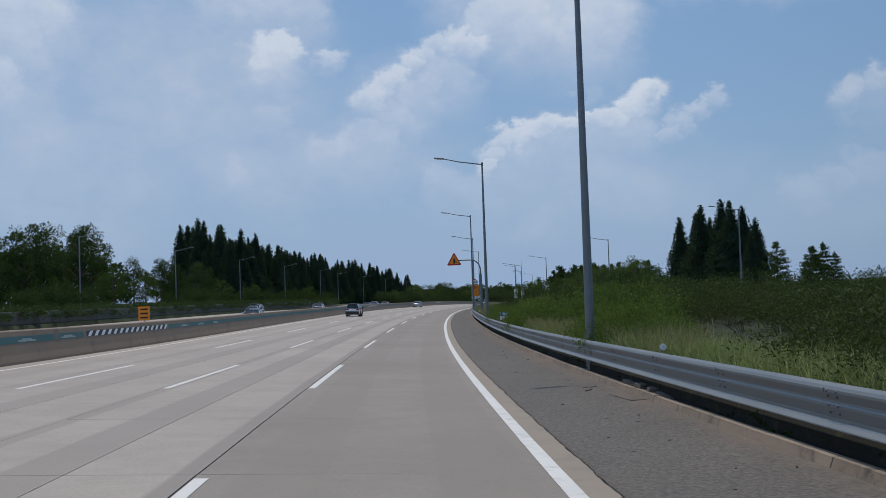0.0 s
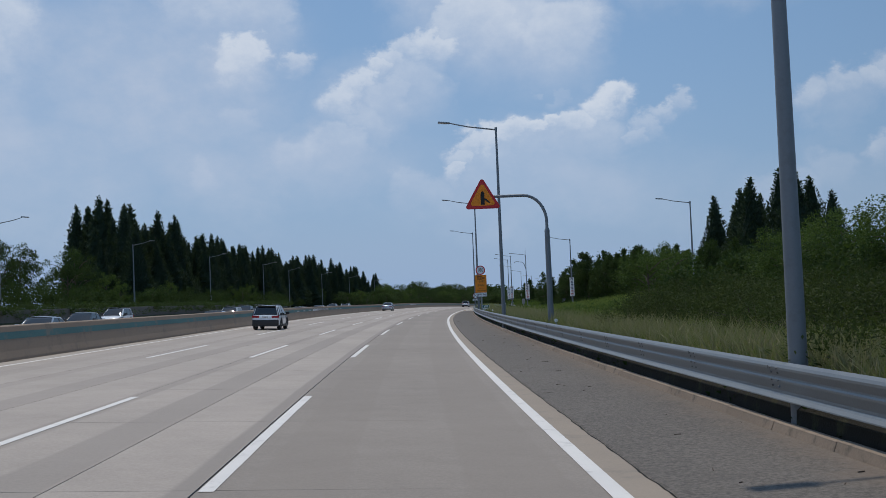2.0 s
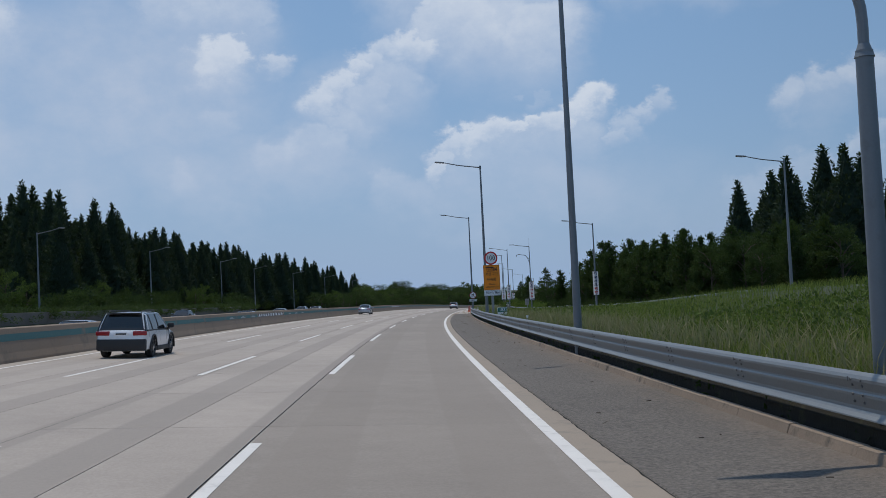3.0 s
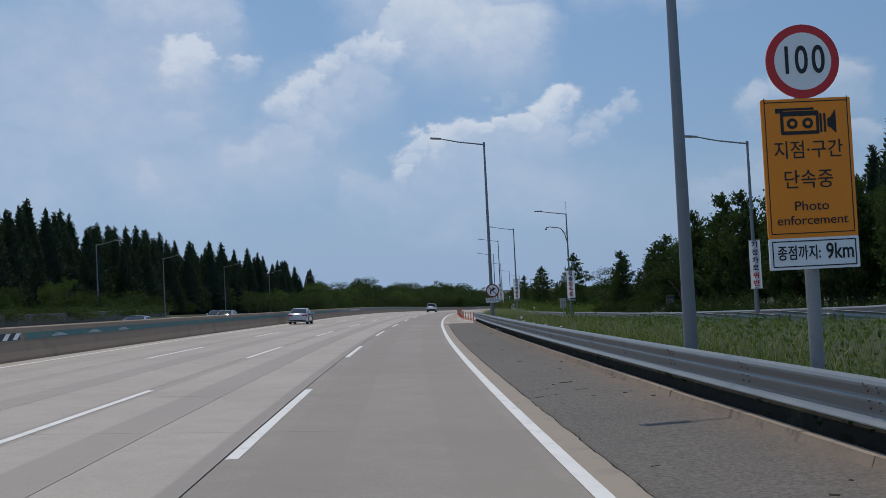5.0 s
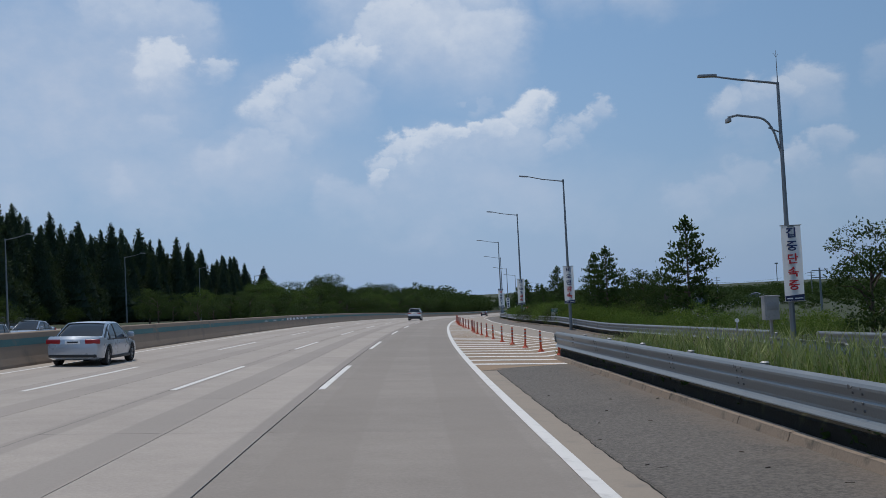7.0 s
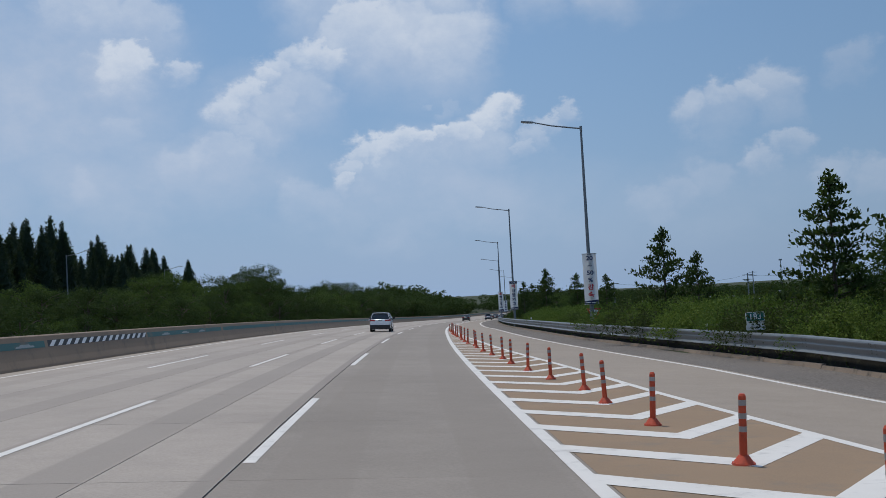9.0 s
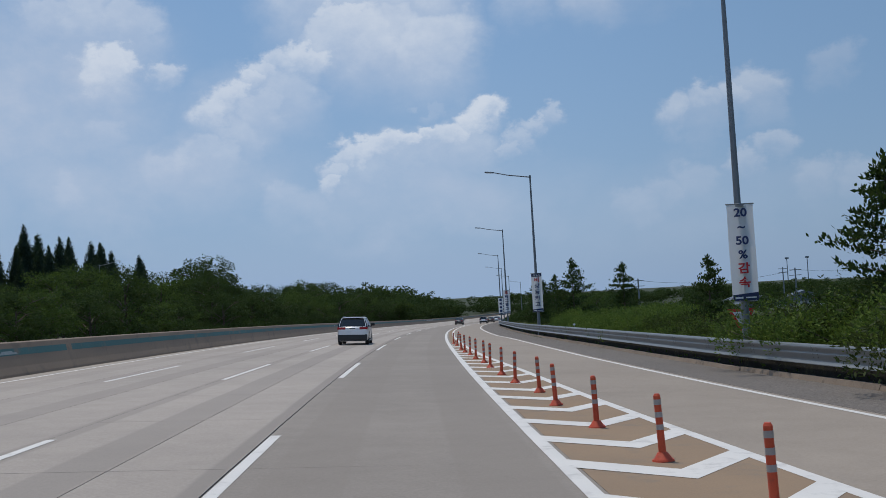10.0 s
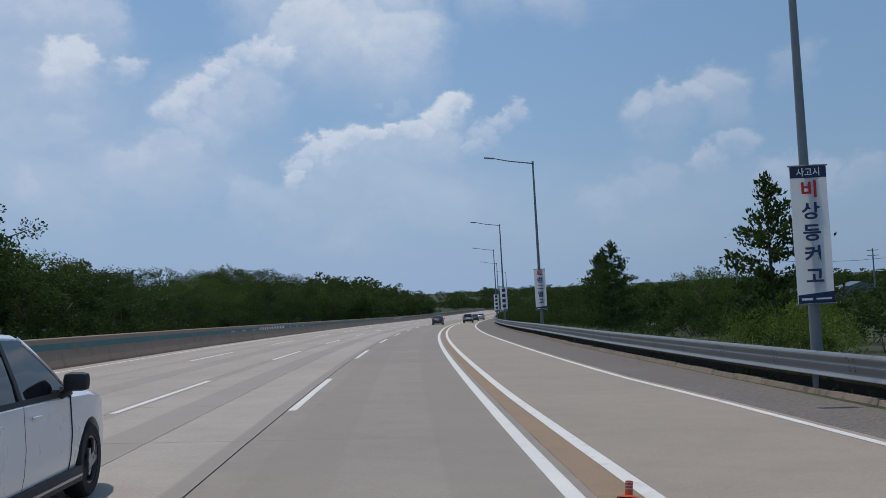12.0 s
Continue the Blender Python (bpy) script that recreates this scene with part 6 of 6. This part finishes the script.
plant(pick("spire"), 424, -56, 18.2 / 18, "tall pointed conifer standing above its belt", "conifer", "conifer belt", 1.2)
wood("far_wood", [(s_, u_ + RNG.uniform(-3, 3), RNG.uniform(0.9, 1.25), 1.0) for s_ in np.arange(20, 200, 6.0) for u_ in (-60, -74)], FAR, "dense dark wood behind the opposite carriageway", "wood")
# Pines and broad trees ahead of it.
for s0, u, h in ((62, -50, 12), (78, -47, 12.5), (90, -54, 14), (104, -49, 12.5), (116, -56, 14.5), (128, -49, 13), (140, -52, 14), (150, -50, 14.5), (158, -53, 14), (166, -56, 14.8), (172, -50, 9.5), (180, -48, 10), (190, -50, 10.5), (198, -47, 9), (206, -49, 10), (30, -46, 11), (12, -46, 11)):
    plant(pick("dark"), s0, u, h / 10, "large dark green tree beyond the opposite carriageway", "tree", "trees beyond the carriageway", 0.85)
s = 40.0
while s < 430:
    u = -37 - RNG.uniform(0, 10) + east_shift(s) * 0.35
    if RNG.uniform() < 0.62:
        plant(pick("bush"), s, u, RNG.uniform(0.8, 1.45), "rounded green shrub behind the low wall", "shrub", "shrubs behind the low wall")
    else:
        plant(pick("broad"), s, u - 3, RNG.uniform(0.4, 0.68), "young leafy tree behind the low wall", "tree", "trees behind the low wall")
    s += RNG.uniform(3.6, 6.4)
hedge_rows = []
s = -20.0
while s < 330:
    hedge_rows.append((s, -33.2 + east_shift(s), RNG.uniform(0.52, 0.64), 1.9))
    s += 3.8
wood("hedge", hedge_rows, [STORE["bush%d" % i][0] for i in range(3)], "clipped dark hedge along the low wall", "hedge")
# Trees in the widening median past the conifers.
s = 316.0
while s < 560:
    for u, row in ((-16.5, [3.6, 3.8, 4.4, 5.2, 5.4, 6.8, 7.6]), (-24, [4.0, 4.3, 5.0, 6.4, 6.8, 8.4, 9.4]), (-33, [4.6, 5.0, 5.4, 7.4, 8.6, 10.0, 11.4])):
        if RNG.uniform() < 0.12 or (s < 330 and u < -20):
            continue
        h = float(np.interp(s, [316, 350, 372, 396, 440, 500, 560], row)) * RNG.uniform(0.72, 1.1)
        plant(pick("dark" if RNG.uniform() < 0.8 else "broad"), s + RNG.uniform(-2, 2), u + RNG.uniform(-2, 2), h / 10, "leafy broadleaved tree behind the median barrier", "tree", "trees behind the barrier", 1.3)
    s += RNG.uniform(4.2, 6.2) * (1 if s < 450 else 1.3)
for s, u, h in ((362, -15.5, 5.6), (394, -17.5, 6.2), (399, -19.5, 6.8), (418, -24.5, 10.2), (412, -22, 9.4), (425, -26, 9.8), (407, -20, 8.4)):
    plant(pick("dark"), s, u, h / 10, "tall leafy tree close behind the median barrier", "tree", "trees behind the barrier", 1.1)
s = 322.0
while s < 480:
    plant(pick("bush"), s, -14.2 - RNG.uniform(0, 1.5), RNG.uniform(0.5, 0.75), "low green shrub against the median barrier", "shrub", "shrubs along the barrier", 1.1)
    s += RNG.uniform(4, 9)
# Far woods ahead and to the right.
spots = [(s_ + RNG.uniform(-3, 3), u_ + RNG.uniform(-5, 5), RNG.uniform(0.65, 1.0), 1.3) for s_ in np.arange(640, 1000, 10.0) for u_ in (22, 34)]
spots += [(s_ + RNG.uniform(-2, 2), u_ + RNG.uniform(-3, 3), k_ * float(np.interp(s_, [560, 600, 640, 662, 690, 704], [1.0, 0.88, 1.2, 1.12, 0.6, 0.2])) * RNG.uniform(0.85, 1.12), 1.3)
          for s_ in np.arange(556, 704, 5.5) for u_, k_ in ((-17, 0.72), (-24, 0.95), (-32, 1.08), (-42, 1.1))]
spots += [(s_ + RNG.uniform(-4, 4), u_ + RNG.uniform(-3, 3), RNG.uniform(0.34, 0.6), 1.4) for s_ in np.arange(792, 850, 8.0) for u_ in np.arange(-46, 42, 6.0)]
spots += [(RNG.uniform(640, 730), RNG.uniform(68, 150), RNG.uniform(0.6, 1.0), 1.3) for _ in range(95)]
spots += [(RNG.uniform(440, 640), RNG.uniform(26, 50), RNG.uniform(0.2, 0.36), 2.2) for _ in range(70)]
spots += [(s_ + RNG.uniform(-6, 6), 150 + RNG.uniform(-25, 60), RNG.uniform(0.4, 0.75), 1.8) for s_ in np.arange(150, 1000, 9.0)]
spots += [(s_ + RNG.uniform(-6, 6), 54 + RNG.uniform(-8, 10), RNG.uniform(0.2, 0.38), 1.8) for s_ in np.arange(330, 620, 7.0)]
spots += [(1040 + RNG.uniform(-20, 40), u_, RNG.uniform(0.6, 0.95), 1.8) for u_ in np.arange(-260, 300, 7.0)]
spots += [(RNG.uniform(900, 1150), RNG.uniform(-60, 460), RNG.uniform(0.6, 1.0), 1.9) for _ in range(220)]
wood("far_wood", spots, FAR, "distant dark wooded skyline", "wood")

# Right-hand side: shrubbery behind the guardrail.
for s in np.arange(-6, 78, 3.0):
    for u, h in ((9.7, 1.6), (12.0, 2.1)):
        if 21 < s < 29 and u < 10.5 or (s < 58 and u < 10.5 and RNG.uniform() < 0.25):
            continue
        tall = float(np.interp(s, [0, 40, 60, 78], [0.74, 0.72, 0.78, 0.86]))
        plant(pick("fine"), s + RNG.uniform(-0.8, 0.8), u + RNG.uniform(-0.6, 0.6), h * tall * RNG.uniform(0.65, 1.35) / 2, "dense dark green shrub behind the guardrail", "shrub", "shrubs behind the guardrail", 1.35)
wood("thicket", [(s, 14.8 + RNG.uniform(-0.7, 0.7), float(np.interp(s, [0, 40, 60, 78], [0.74, 0.72, 0.8, 0.9])) * RNG.uniform(0.8, 1.2), 1.5) for s in np.arange(-6, 78, 2.4)], [STORE["fine%d" % i][0] for i in range(3)], "dense dark thicket on the roadside bank", "thicket")
for s, u, k in ((64.6, 7.9, 0.72), (66.5, 7.7, 0.76), (68.6, 8.0, 0.8), (50.5, 8.5, 0.95), (53.5, 8.3, 0.9), (56.2, 8.6, 0.85), (33, 9.6, 1.1), (36, 9.9, 1.15), (39.5, 9.7, 1.1), (30.4, 7.9, 0.6), (28.8, 8.0, 0.7), (29.6, 8.6, 0.85), (31.4, 8.7, 0.8), (27.8, 8.7, 0.8), (26.4, 8.2, 0.6), (25.2, 8.7, 0.6), (26.0, 7.6, 0.42), (26.8, 7.75, 0.6), (27.4, 8.1, 0.75), (43, 9.6, 1.1), (47, 8.9, 1.0)):
    plant(pick("bright"), s, u, k, "bright green shrub leaning over the guardrail", "shrub", "shrubs over the guardrail", 1.05)
for s in np.arange(47, 58, 1.15):
    plant(pick("bright"), s + RNG.uniform(-0.4, 0.4), 7.85 + RNG.uniform(-0.1, 0.5), RNG.uniform(0.5, 0.74), "bright green shrub leaning over the guardrail", "shrub", "shrubs over the guardrail", 1.0)
for s in np.arange(78, 106, 2.8):
    for u in (10.6, 12.6):
        if u < 11 and (s > 92 or RNG.uniform() < 0.35):
            continue
        plant(pick("fine"), s + RNG.uniform(-0.8, 0.8), u + RNG.uniform(-0.5, 0.6) + max(0, s - 88) * 0.1, RNG.uniform(0.45, 0.85), "brownish green shrub on the grassy bank", "shrub", "brown shrubs on the bank", 1.3)
for s, u, k in ((93.2, 9.7, 0.75), (95.5, 10.6, 0.8), (97.5, 11.2, 0.7), (99.0, 12.2, 0.75), (101.5, 12.2, 0.6), (103.2, 13.6, 0.7)):
    plant(pick("fine"), s, u, k, "brownish green shrub on the grassy bank", "shrub", "brown shrubs on the bank", 1.3)
for s, u, h in ((107.5, 12.6, 3.0), (110.5, 14.2, 3.1)):
    plant(pick("broad"), s, u, h / 10, "small bright green tree on the grassy bank", "tree", "trees on the bank", 1.3)
for s, u, k in ((386, 14.2, 0.85), (389, 15.2, 1.1), (392.5, 14.6, 1.0)):
    plant(pick("bright"), s, u, k, "tall bright green shrub behind the banner pole", "shrub", "bright shrubs by the banner", 0.95)
for s in np.arange(76, 136, 4.0):
    for u, h in ((14.5, 2.0), (18, 2.3), (21.5, 2.5)):
        if u < 15 and s > 108 or u < 18.5 and s > 122:
            continue
        plant(pick("bush" if RNG.uniform() < 0.5 else "shrub"), s + RNG.uniform(-1, 1), u + RNG.uniform(-1, 1) + max(0, s - 105) * 0.12, h * RNG.uniform(0.7, 1.1) / 3.1, "green shrub on the grassy bank", "shrub", "shrubs on the bank", 1.2)
for s, u, h in ((92, 17, 3.2), (98, 15.5, 2.8), (104, 20, 3.5), (86, 20, 3.6), (118, 24, 3.6)):
    plant(pick("broad"), s, u, h / 10, "small bright green tree on the grassy bank", "tree", "trees on the bank", 1.3)
# Conifer group to the right, far behind.
for i in range(2):
    STORE["group%d" % i] = (spire_tree(18, 3.1 + 0.4 * i, None, 4200, 0.42), False)
for s, u, h in ((305, 61, 25), (297, 64, 22), (288, 63.5, 25), (281, 66, 23), (276, 63, 26), (268, 67, 26.5), (259, 67.5, 25), (262, 71, 24), (252, 72, 20), (312, 66, 19), (247, 70, 16)):
    plant(pick("group", 2), s, u, h / 18, "tall dark pointed conifer in a group", "conifer", "conifer group", 1.5)
for s, u, h in ((240, 74, 13), (225, 78, 11), (232, 82, 12), (250, 84, 12), (200, 70, 7), (190, 72, 8)):
    plant(pick("tier", 2), s, u, h / 6.5, "open dark conifer far from the road", "conifer", "far conifers")
# Trees outside the slip road.
for s in np.arange(180, 254, 3.0):
    h0 = float(np.interp(s, [180, 205, 222, 235, 246, 254], [6.8, 8.4, 9.0, 7.8, 6.2, 4.6]))
    for k in range(3):
        kind = pick("dark") if RNG.uniform() < 0.3 else pick("upright", 2)
        size = h0 * RNG.uniform(0.78, 1.05) / (10 if kind[0] == "d" else 6.5)
        plant(kind, s + RNG.uniform(-1, 1), ramp_kerb(s) + 4.4 + 3.5 * k + RNG.uniform(-0.6, 1.0), size, "dark green tree outside the slip road", "tree", "trees outside the slip road", 0.95)
for s in np.arange(186, 300, 3.0):
    plant(pick("bush") if s < 252 else pick("bright"), s, ramp_kerb(s) + 2.6 + RNG.uniform(0, 1.5), RNG.uniform(0.4, 0.7) * (1.0 if s < 252 else 1.6), "green shrub outside the slip road", "shrub", "shrubs outside the slip road", 1.1)
for s, u, h in ((282, 20.3, 7.9), (300, 17.6, 6.7), (308, 17.7, 6.6), (329, 16.3, 6.2), (321, 16.1, 4.4), (347, 15.9, 4.2), (378, 17.6, 5.4), (394, 15.7, 6.6), (418, 14.3, 5.8), (436, 16.4, 6.0), (450, 19, 7.2)):
    plant(pick("tier", 2), s, u, h / 6.5, "open-branched dark tree above the roadside shrubs", "tree", "trees above the shrubs")
for s, u, h in ((303, 21.5, 5.6), (297, 22, 5.2), (310, 21, 5.0)):
    plant(pick("dark"), s, u, h / 10, "round dark green tree beside the conifers", "tree", "round trees above the shrubs", 1.1)
for s in np.arange(298, 352, 2.1):
    for u0, h in ((1.6, float(np.interp(s, [298, 312, 327, 330.4, 330.6, 352], [1.7, 2.2, 2.35, 1.9, 0.7, 0.9]))), (3.2, float(np.interp(s, [298, 330, 336, 352], [2.0, 2.4, 1.5, 1.6]))), (6.0, float(np.interp(s, [298, 330, 340, 352], [2.1, 2.5, 1.6, 1.8])))):
        plant(pick("bright" if RNG.uniform() < (0.85 if s < 331 else 0.5) else "shrub"), s + RNG.uniform(-0.6, 0.6), ramp_kerb(s) + u0 + RNG.uniform(-0.3, 0.5), h * RNG.uniform(0.82, 1.1) / 2, "bright green shrub behind the slip road's guardrail", "shrub", "shrubs behind the slip road guardrail", 1.25)
for s, u0, k in ((317, 1.4, 0.7), (326.3, 1.35, 0.75), (329.4, 1.1, 0.7)):
    plant(pick("bright"), s, ramp_kerb(s) + u0, k, "feathery green shrub hanging over the guardrail", "shrub", "shrubs over the slip road guardrail", 1.0)
for s in np.arange(350, 367, 1.9):
    for u0, h in ((1.7, 1.75), (3.4, 2.0), (5.4, 2.1)):
        plant(pick("bright" if RNG.uniform() < 0.85 else "shrub"), s + RNG.uniform(-0.6, 0.6), ramp_kerb(s) + u0 + RNG.uniform(-0.3, 0.4), h * RNG.uniform(0.85, 1.1) / 2, "bright green shrub behind the slip road's guardrail", "shrub", "shrubs behind the slip road guardrail", 1.15)
for s, u0, k in ((369.8, 1.9, 0.6), (371.7, 1.7, 0.8), (373.6, 1.8, 0.9)):
    plant(pick("bright"), s, ramp_kerb(s) + u0, k, "upright green shrub standing alone in dry grass", "shrub", "single shrubs by the slip road", 0.9)
spots = []
for s in np.arange(350, 640, 6.0):
    for u0, h in ((3.5, 2.0), (7.0, 3.0), (11.0, 3.8)):
        if RNG.uniform() < 0.25 or s < 386:
            continue
        k = float(np.interp(s, [350, 380, 420, 520, 640], [0.5, 0.62, 0.9, 1.15, 1.4]))
        if s < 425:
            plant(pick("bush"), s + RNG.uniform(-1.5, 1.5), ramp_kerb(s) + u0 + RNG.uniform(-1, 1), h * k * RNG.uniform(0.7, 1.1) / 3, "green roadside shrub past the merge", "shrub", "shrubs past the merge", 1.2)
        else:
            spots.append((s + RNG.uniform(-1.5, 1.5), ramp_kerb(s) + u0 + RNG.uniform(-1, 1), h * k * RNG.uniform(0.7, 1.1) / 3, 1.2))
wood("thicket", spots, [STORE["bush%d" % i][0] for i in range(3)], "dark green roadside thicket past the merge", "thicket")
for s in np.arange(404, 620, 9.0):
    plant(pick("dark" if RNG.uniform() < 0.6 else "broad"), s + RNG.uniform(-2, 2), ramp_kerb(s) + 7 + RNG.uniform(-1.5, 5), RNG.uniform(0.3, 0.46) * float(np.interp(s, [404, 620], [1, 1.6])), "dark leafy tree beside the merge", "tree", "trees beside the merge")
for ob in FAR:
    for o in list(ob.children) + [ob]:
        bpy.data.objects.remove(o)


def grass(name, count, where, low, high, material, label):
    """One sheet of bent grass blades."""
    base, tip, mid = [], [], []
    for _ in range(count):
        s, u = where()
        p = at(s, u, soil(s, u) - 0.03)
        h = RNG.uniform(low, high)
        a = RNG.uniform(0, 6.283)
        b = RNG.uniform(0.1, 0.55) * h
        d = Vector((math.cos(a), math.sin(a), 0))
        base.append(p)
        mid.append(p + d * b * 0.35 + Vector((0, 0, h * 0.6)))
        tip.append(p + d * b + Vector((0, 0, h * RNG.uniform(0.8, 1))))
    base, mid, tip = np.array(base), np.array(mid), np.array(tip)
    side = RNG.normal(size=(count, 3)) * np.array([1, 1, 0])
    side /= np.linalg.norm(side, axis=1)[:, None]
    wdt = RNG.uniform(0.005, 0.011, (count, 1)) * (high / 0.6) ** 0.5
    v = np.stack([base - side * wdt, base + side * wdt, mid + side * wdt * 0.8, mid - side * wdt * 0.8, tip], 1).reshape(-1, 3)
    f = []
    for i in range(count):
        k = 5 * i
        f.append((k, k + 1, k + 2, k + 3))
        f.append((k + 3, k + 2, k + 4))
    return tagged(new(name, mesh_of(name, v, f, material)), label, "grass", kind="stuff")


def gore_spot(s0, s1, u0, u1):
    def f():
        s = RNG.uniform(s0, s1)
        hi = min(u1, ramp_in(s) - 1.4) if s > 140 else u1
        return s, u0 + (hi - u0) * RNG.uniform() ** 1.4 if hi > u0 else u0
    return f


grass("grass", 26000, gore_spot(-4, 47, 7.3, 8.9), 0.4, 0.95, M_GRASS, "long bright grass behind the guardrail")
grass("grass", 20000, gore_spot(56, 110, 7.3, 10.2), 0.3, 0.8, M_MEADOW, "long green grass behind the guardrail")
grass("grass", 46000, gore_spot(110, 250, 7.6, 16), 0.12, 0.34, M_MEADOW, "short green grass between motorway and slip road")
grass("grass", 9000, gore_spot(110, 250, 7.3, 8.5), 0.35, 0.75, M_MEADOW, "long green grass behind the guardrail")
grass("dry_grass", 2600, gore_spot(20, 47, 7.4, 8.8), 0.7, 1.25, M_DRY, "pale seeding grass between the shrubs")
grass("dry_grass", 7000, gore_spot(72, 98, 7.35, 9.2), 0.5, 1.0, M_DRY, "pale dry seeding grass in a dense strip behind the guardrail")
grass("dry_grass", 9000, gore_spot(52, 150, 7.35, 9.4), 0.5, 1.1, M_DRY, "pale dry seeding grass behind the guardrail")
grass("dry_grass", 3500, gore_spot(226, 250, 7.5, 11), 0.5, 1.0, M_GRASS, "tall seeding grass behind the guardrail end")
grass("grass", 24000, gore_spot(66, 150, 10, 22), 0.2, 0.5, M_MEADOW, "green grass on the bank")
grass("dry_grass", 2500, gore_spot(150, 246, 7.2, 9.5), 0.5, 0.95, M_DRY, "pale dry grass behind the guardrail")
grass("grass", 9000, lambda: (lambda s: (s, ramp_kerb(s) + 0.25 + RNG.uniform(0, 2.6)))(RNG.uniform(292, 440)), 0.3, 0.9, M_GRASS, "long grass behind the slip road guardrail")
grass("dry_grass", 3500, lambda: (lambda s: (s, ramp_kerb(s) + 0.3 + RNG.uniform(0, 2.2)))(RNG.uniform(345, 440)), 0.4, 1.0, M_DRY, "dry grass behind the slip road guardrail")


def weeds(name, count, where, tall, label, material=M_WEED):
    """Low leafy weeds covering the soil."""
    pts = np.array([tuple(at(s, u, soil(s, u) + tall * RNG.uniform() ** 1.5 * (0.5 + 0.7 * noise.noise(Vector((s * 0.5, u * 0.5, 0)))))) for s, u in (where() for _ in range(count))])
    v, f = leaf_quads(pts, 0.14, 0.07, 0.4)
    return tagged(new(name, mesh_of(name, v, f, material)), label, "weeds", kind="stuff")


weeds("weeds", 42000, gore_spot(64, 125, 8.4, 20), 0.55, "low leafy weeds covering the bank")
weeds("weeds", 16000, gore_spot(125, 248, 7.5, 15), 0.35, "low leafy weeds among the grass")
weeds("weeds", 30000, lambda: (RNG.uniform(-4, 246), RNG.uniform(7.1, 7.4)), 0.5, "dark weeds under the guardrail", M_LEAFD)
weeds("weeds", 12000, lambda: (lambda s: (s, ramp_kerb(s) + RNG.uniform(0.15, 1.2)))(RNG.uniform(290, 430)), 0.55, "weeds behind the slip road guardrail")


# ---- kerb stones and slabs ----
def kerb_mesh(length, height):
    bm = bmesh.new()
    vs = box(bm, (0.24, length, height + 0.15), (-0.04, 0, (height - 0.15) / 2), 0.02)
    for v in vs:
        if v.co.z > 0.02 and v.co.x < -0.05:
            v.co.x += 0.1
    me = bpy.data.meshes.new("kerb_stone")
    bm.to_mesh(me)
    bm.free()
    me.materials.append(M_KERB)
    return me


KERB = kerb_mesh(1.992, 0.13)
kerb = tagged(new("kerb"), "stained brownish sloped concrete kerb under the guardrail", "kerb", kind="structure")
for i in range(140):
    s = -32 + 2.0 * i
    if s < 247:
        child("kerb_stone", KERB, kerb, lay(s, 6.93 + RNG.uniform(-0.006, 0.006), RNG.uniform(-0.012, 0.004), RNG.uniform(-0.2, 0.2)))
kerb_b = tagged(new("kerb"), "stained concrete kerb outside the slip road", "kerb", kind="structure")
for i in range(130):
    s = 280 + 2.0 * i
    slew = -math.degrees(math.atan2(ramp_kerb(s + 0.5) - ramp_kerb(s - 0.5), 1.0))
    child("kerb_stone", KERB, kerb_b, lay(s, ramp_kerb(s) + 0.08, RNG.uniform(-0.015, 0.01) - ramp_drop(s, ramp_kerb(s)), slew))


def slab_mesh(u0, u1):
    c = (u0 + u1) / 2
    verts, uvs = [], []
    us = np.linspace(u0, u1, 4)
    for y in (-2.995, 2.995):
        for u in us:
            verts.append((u - c, y, 0))
            uvs.append((u, y))
    for y in (-2.995, 2.995):
        for u in (u0, u1):
            verts.append((u - c, y, -0.02))
            uvs.append((u, y))
    faces = [(j, j + 1, j + 5, j + 4) for j in range(3)] + [(8, 0, 4, 10), (3, 9, 11, 7), (8, 9, 3, 2, 1, 0), (4, 5, 6, 7, 11, 10)]
    return mesh_of("slab", verts, faces, M_ROAD if u1 < 0 else M_LANE, uvs), c


for u0, u1 in LANES[3:]:
    me, c = slab_mesh(u0, u1)
    for i in range(70):
        child("slab", me, road, lay(-3 + 6 * i, c, 0))
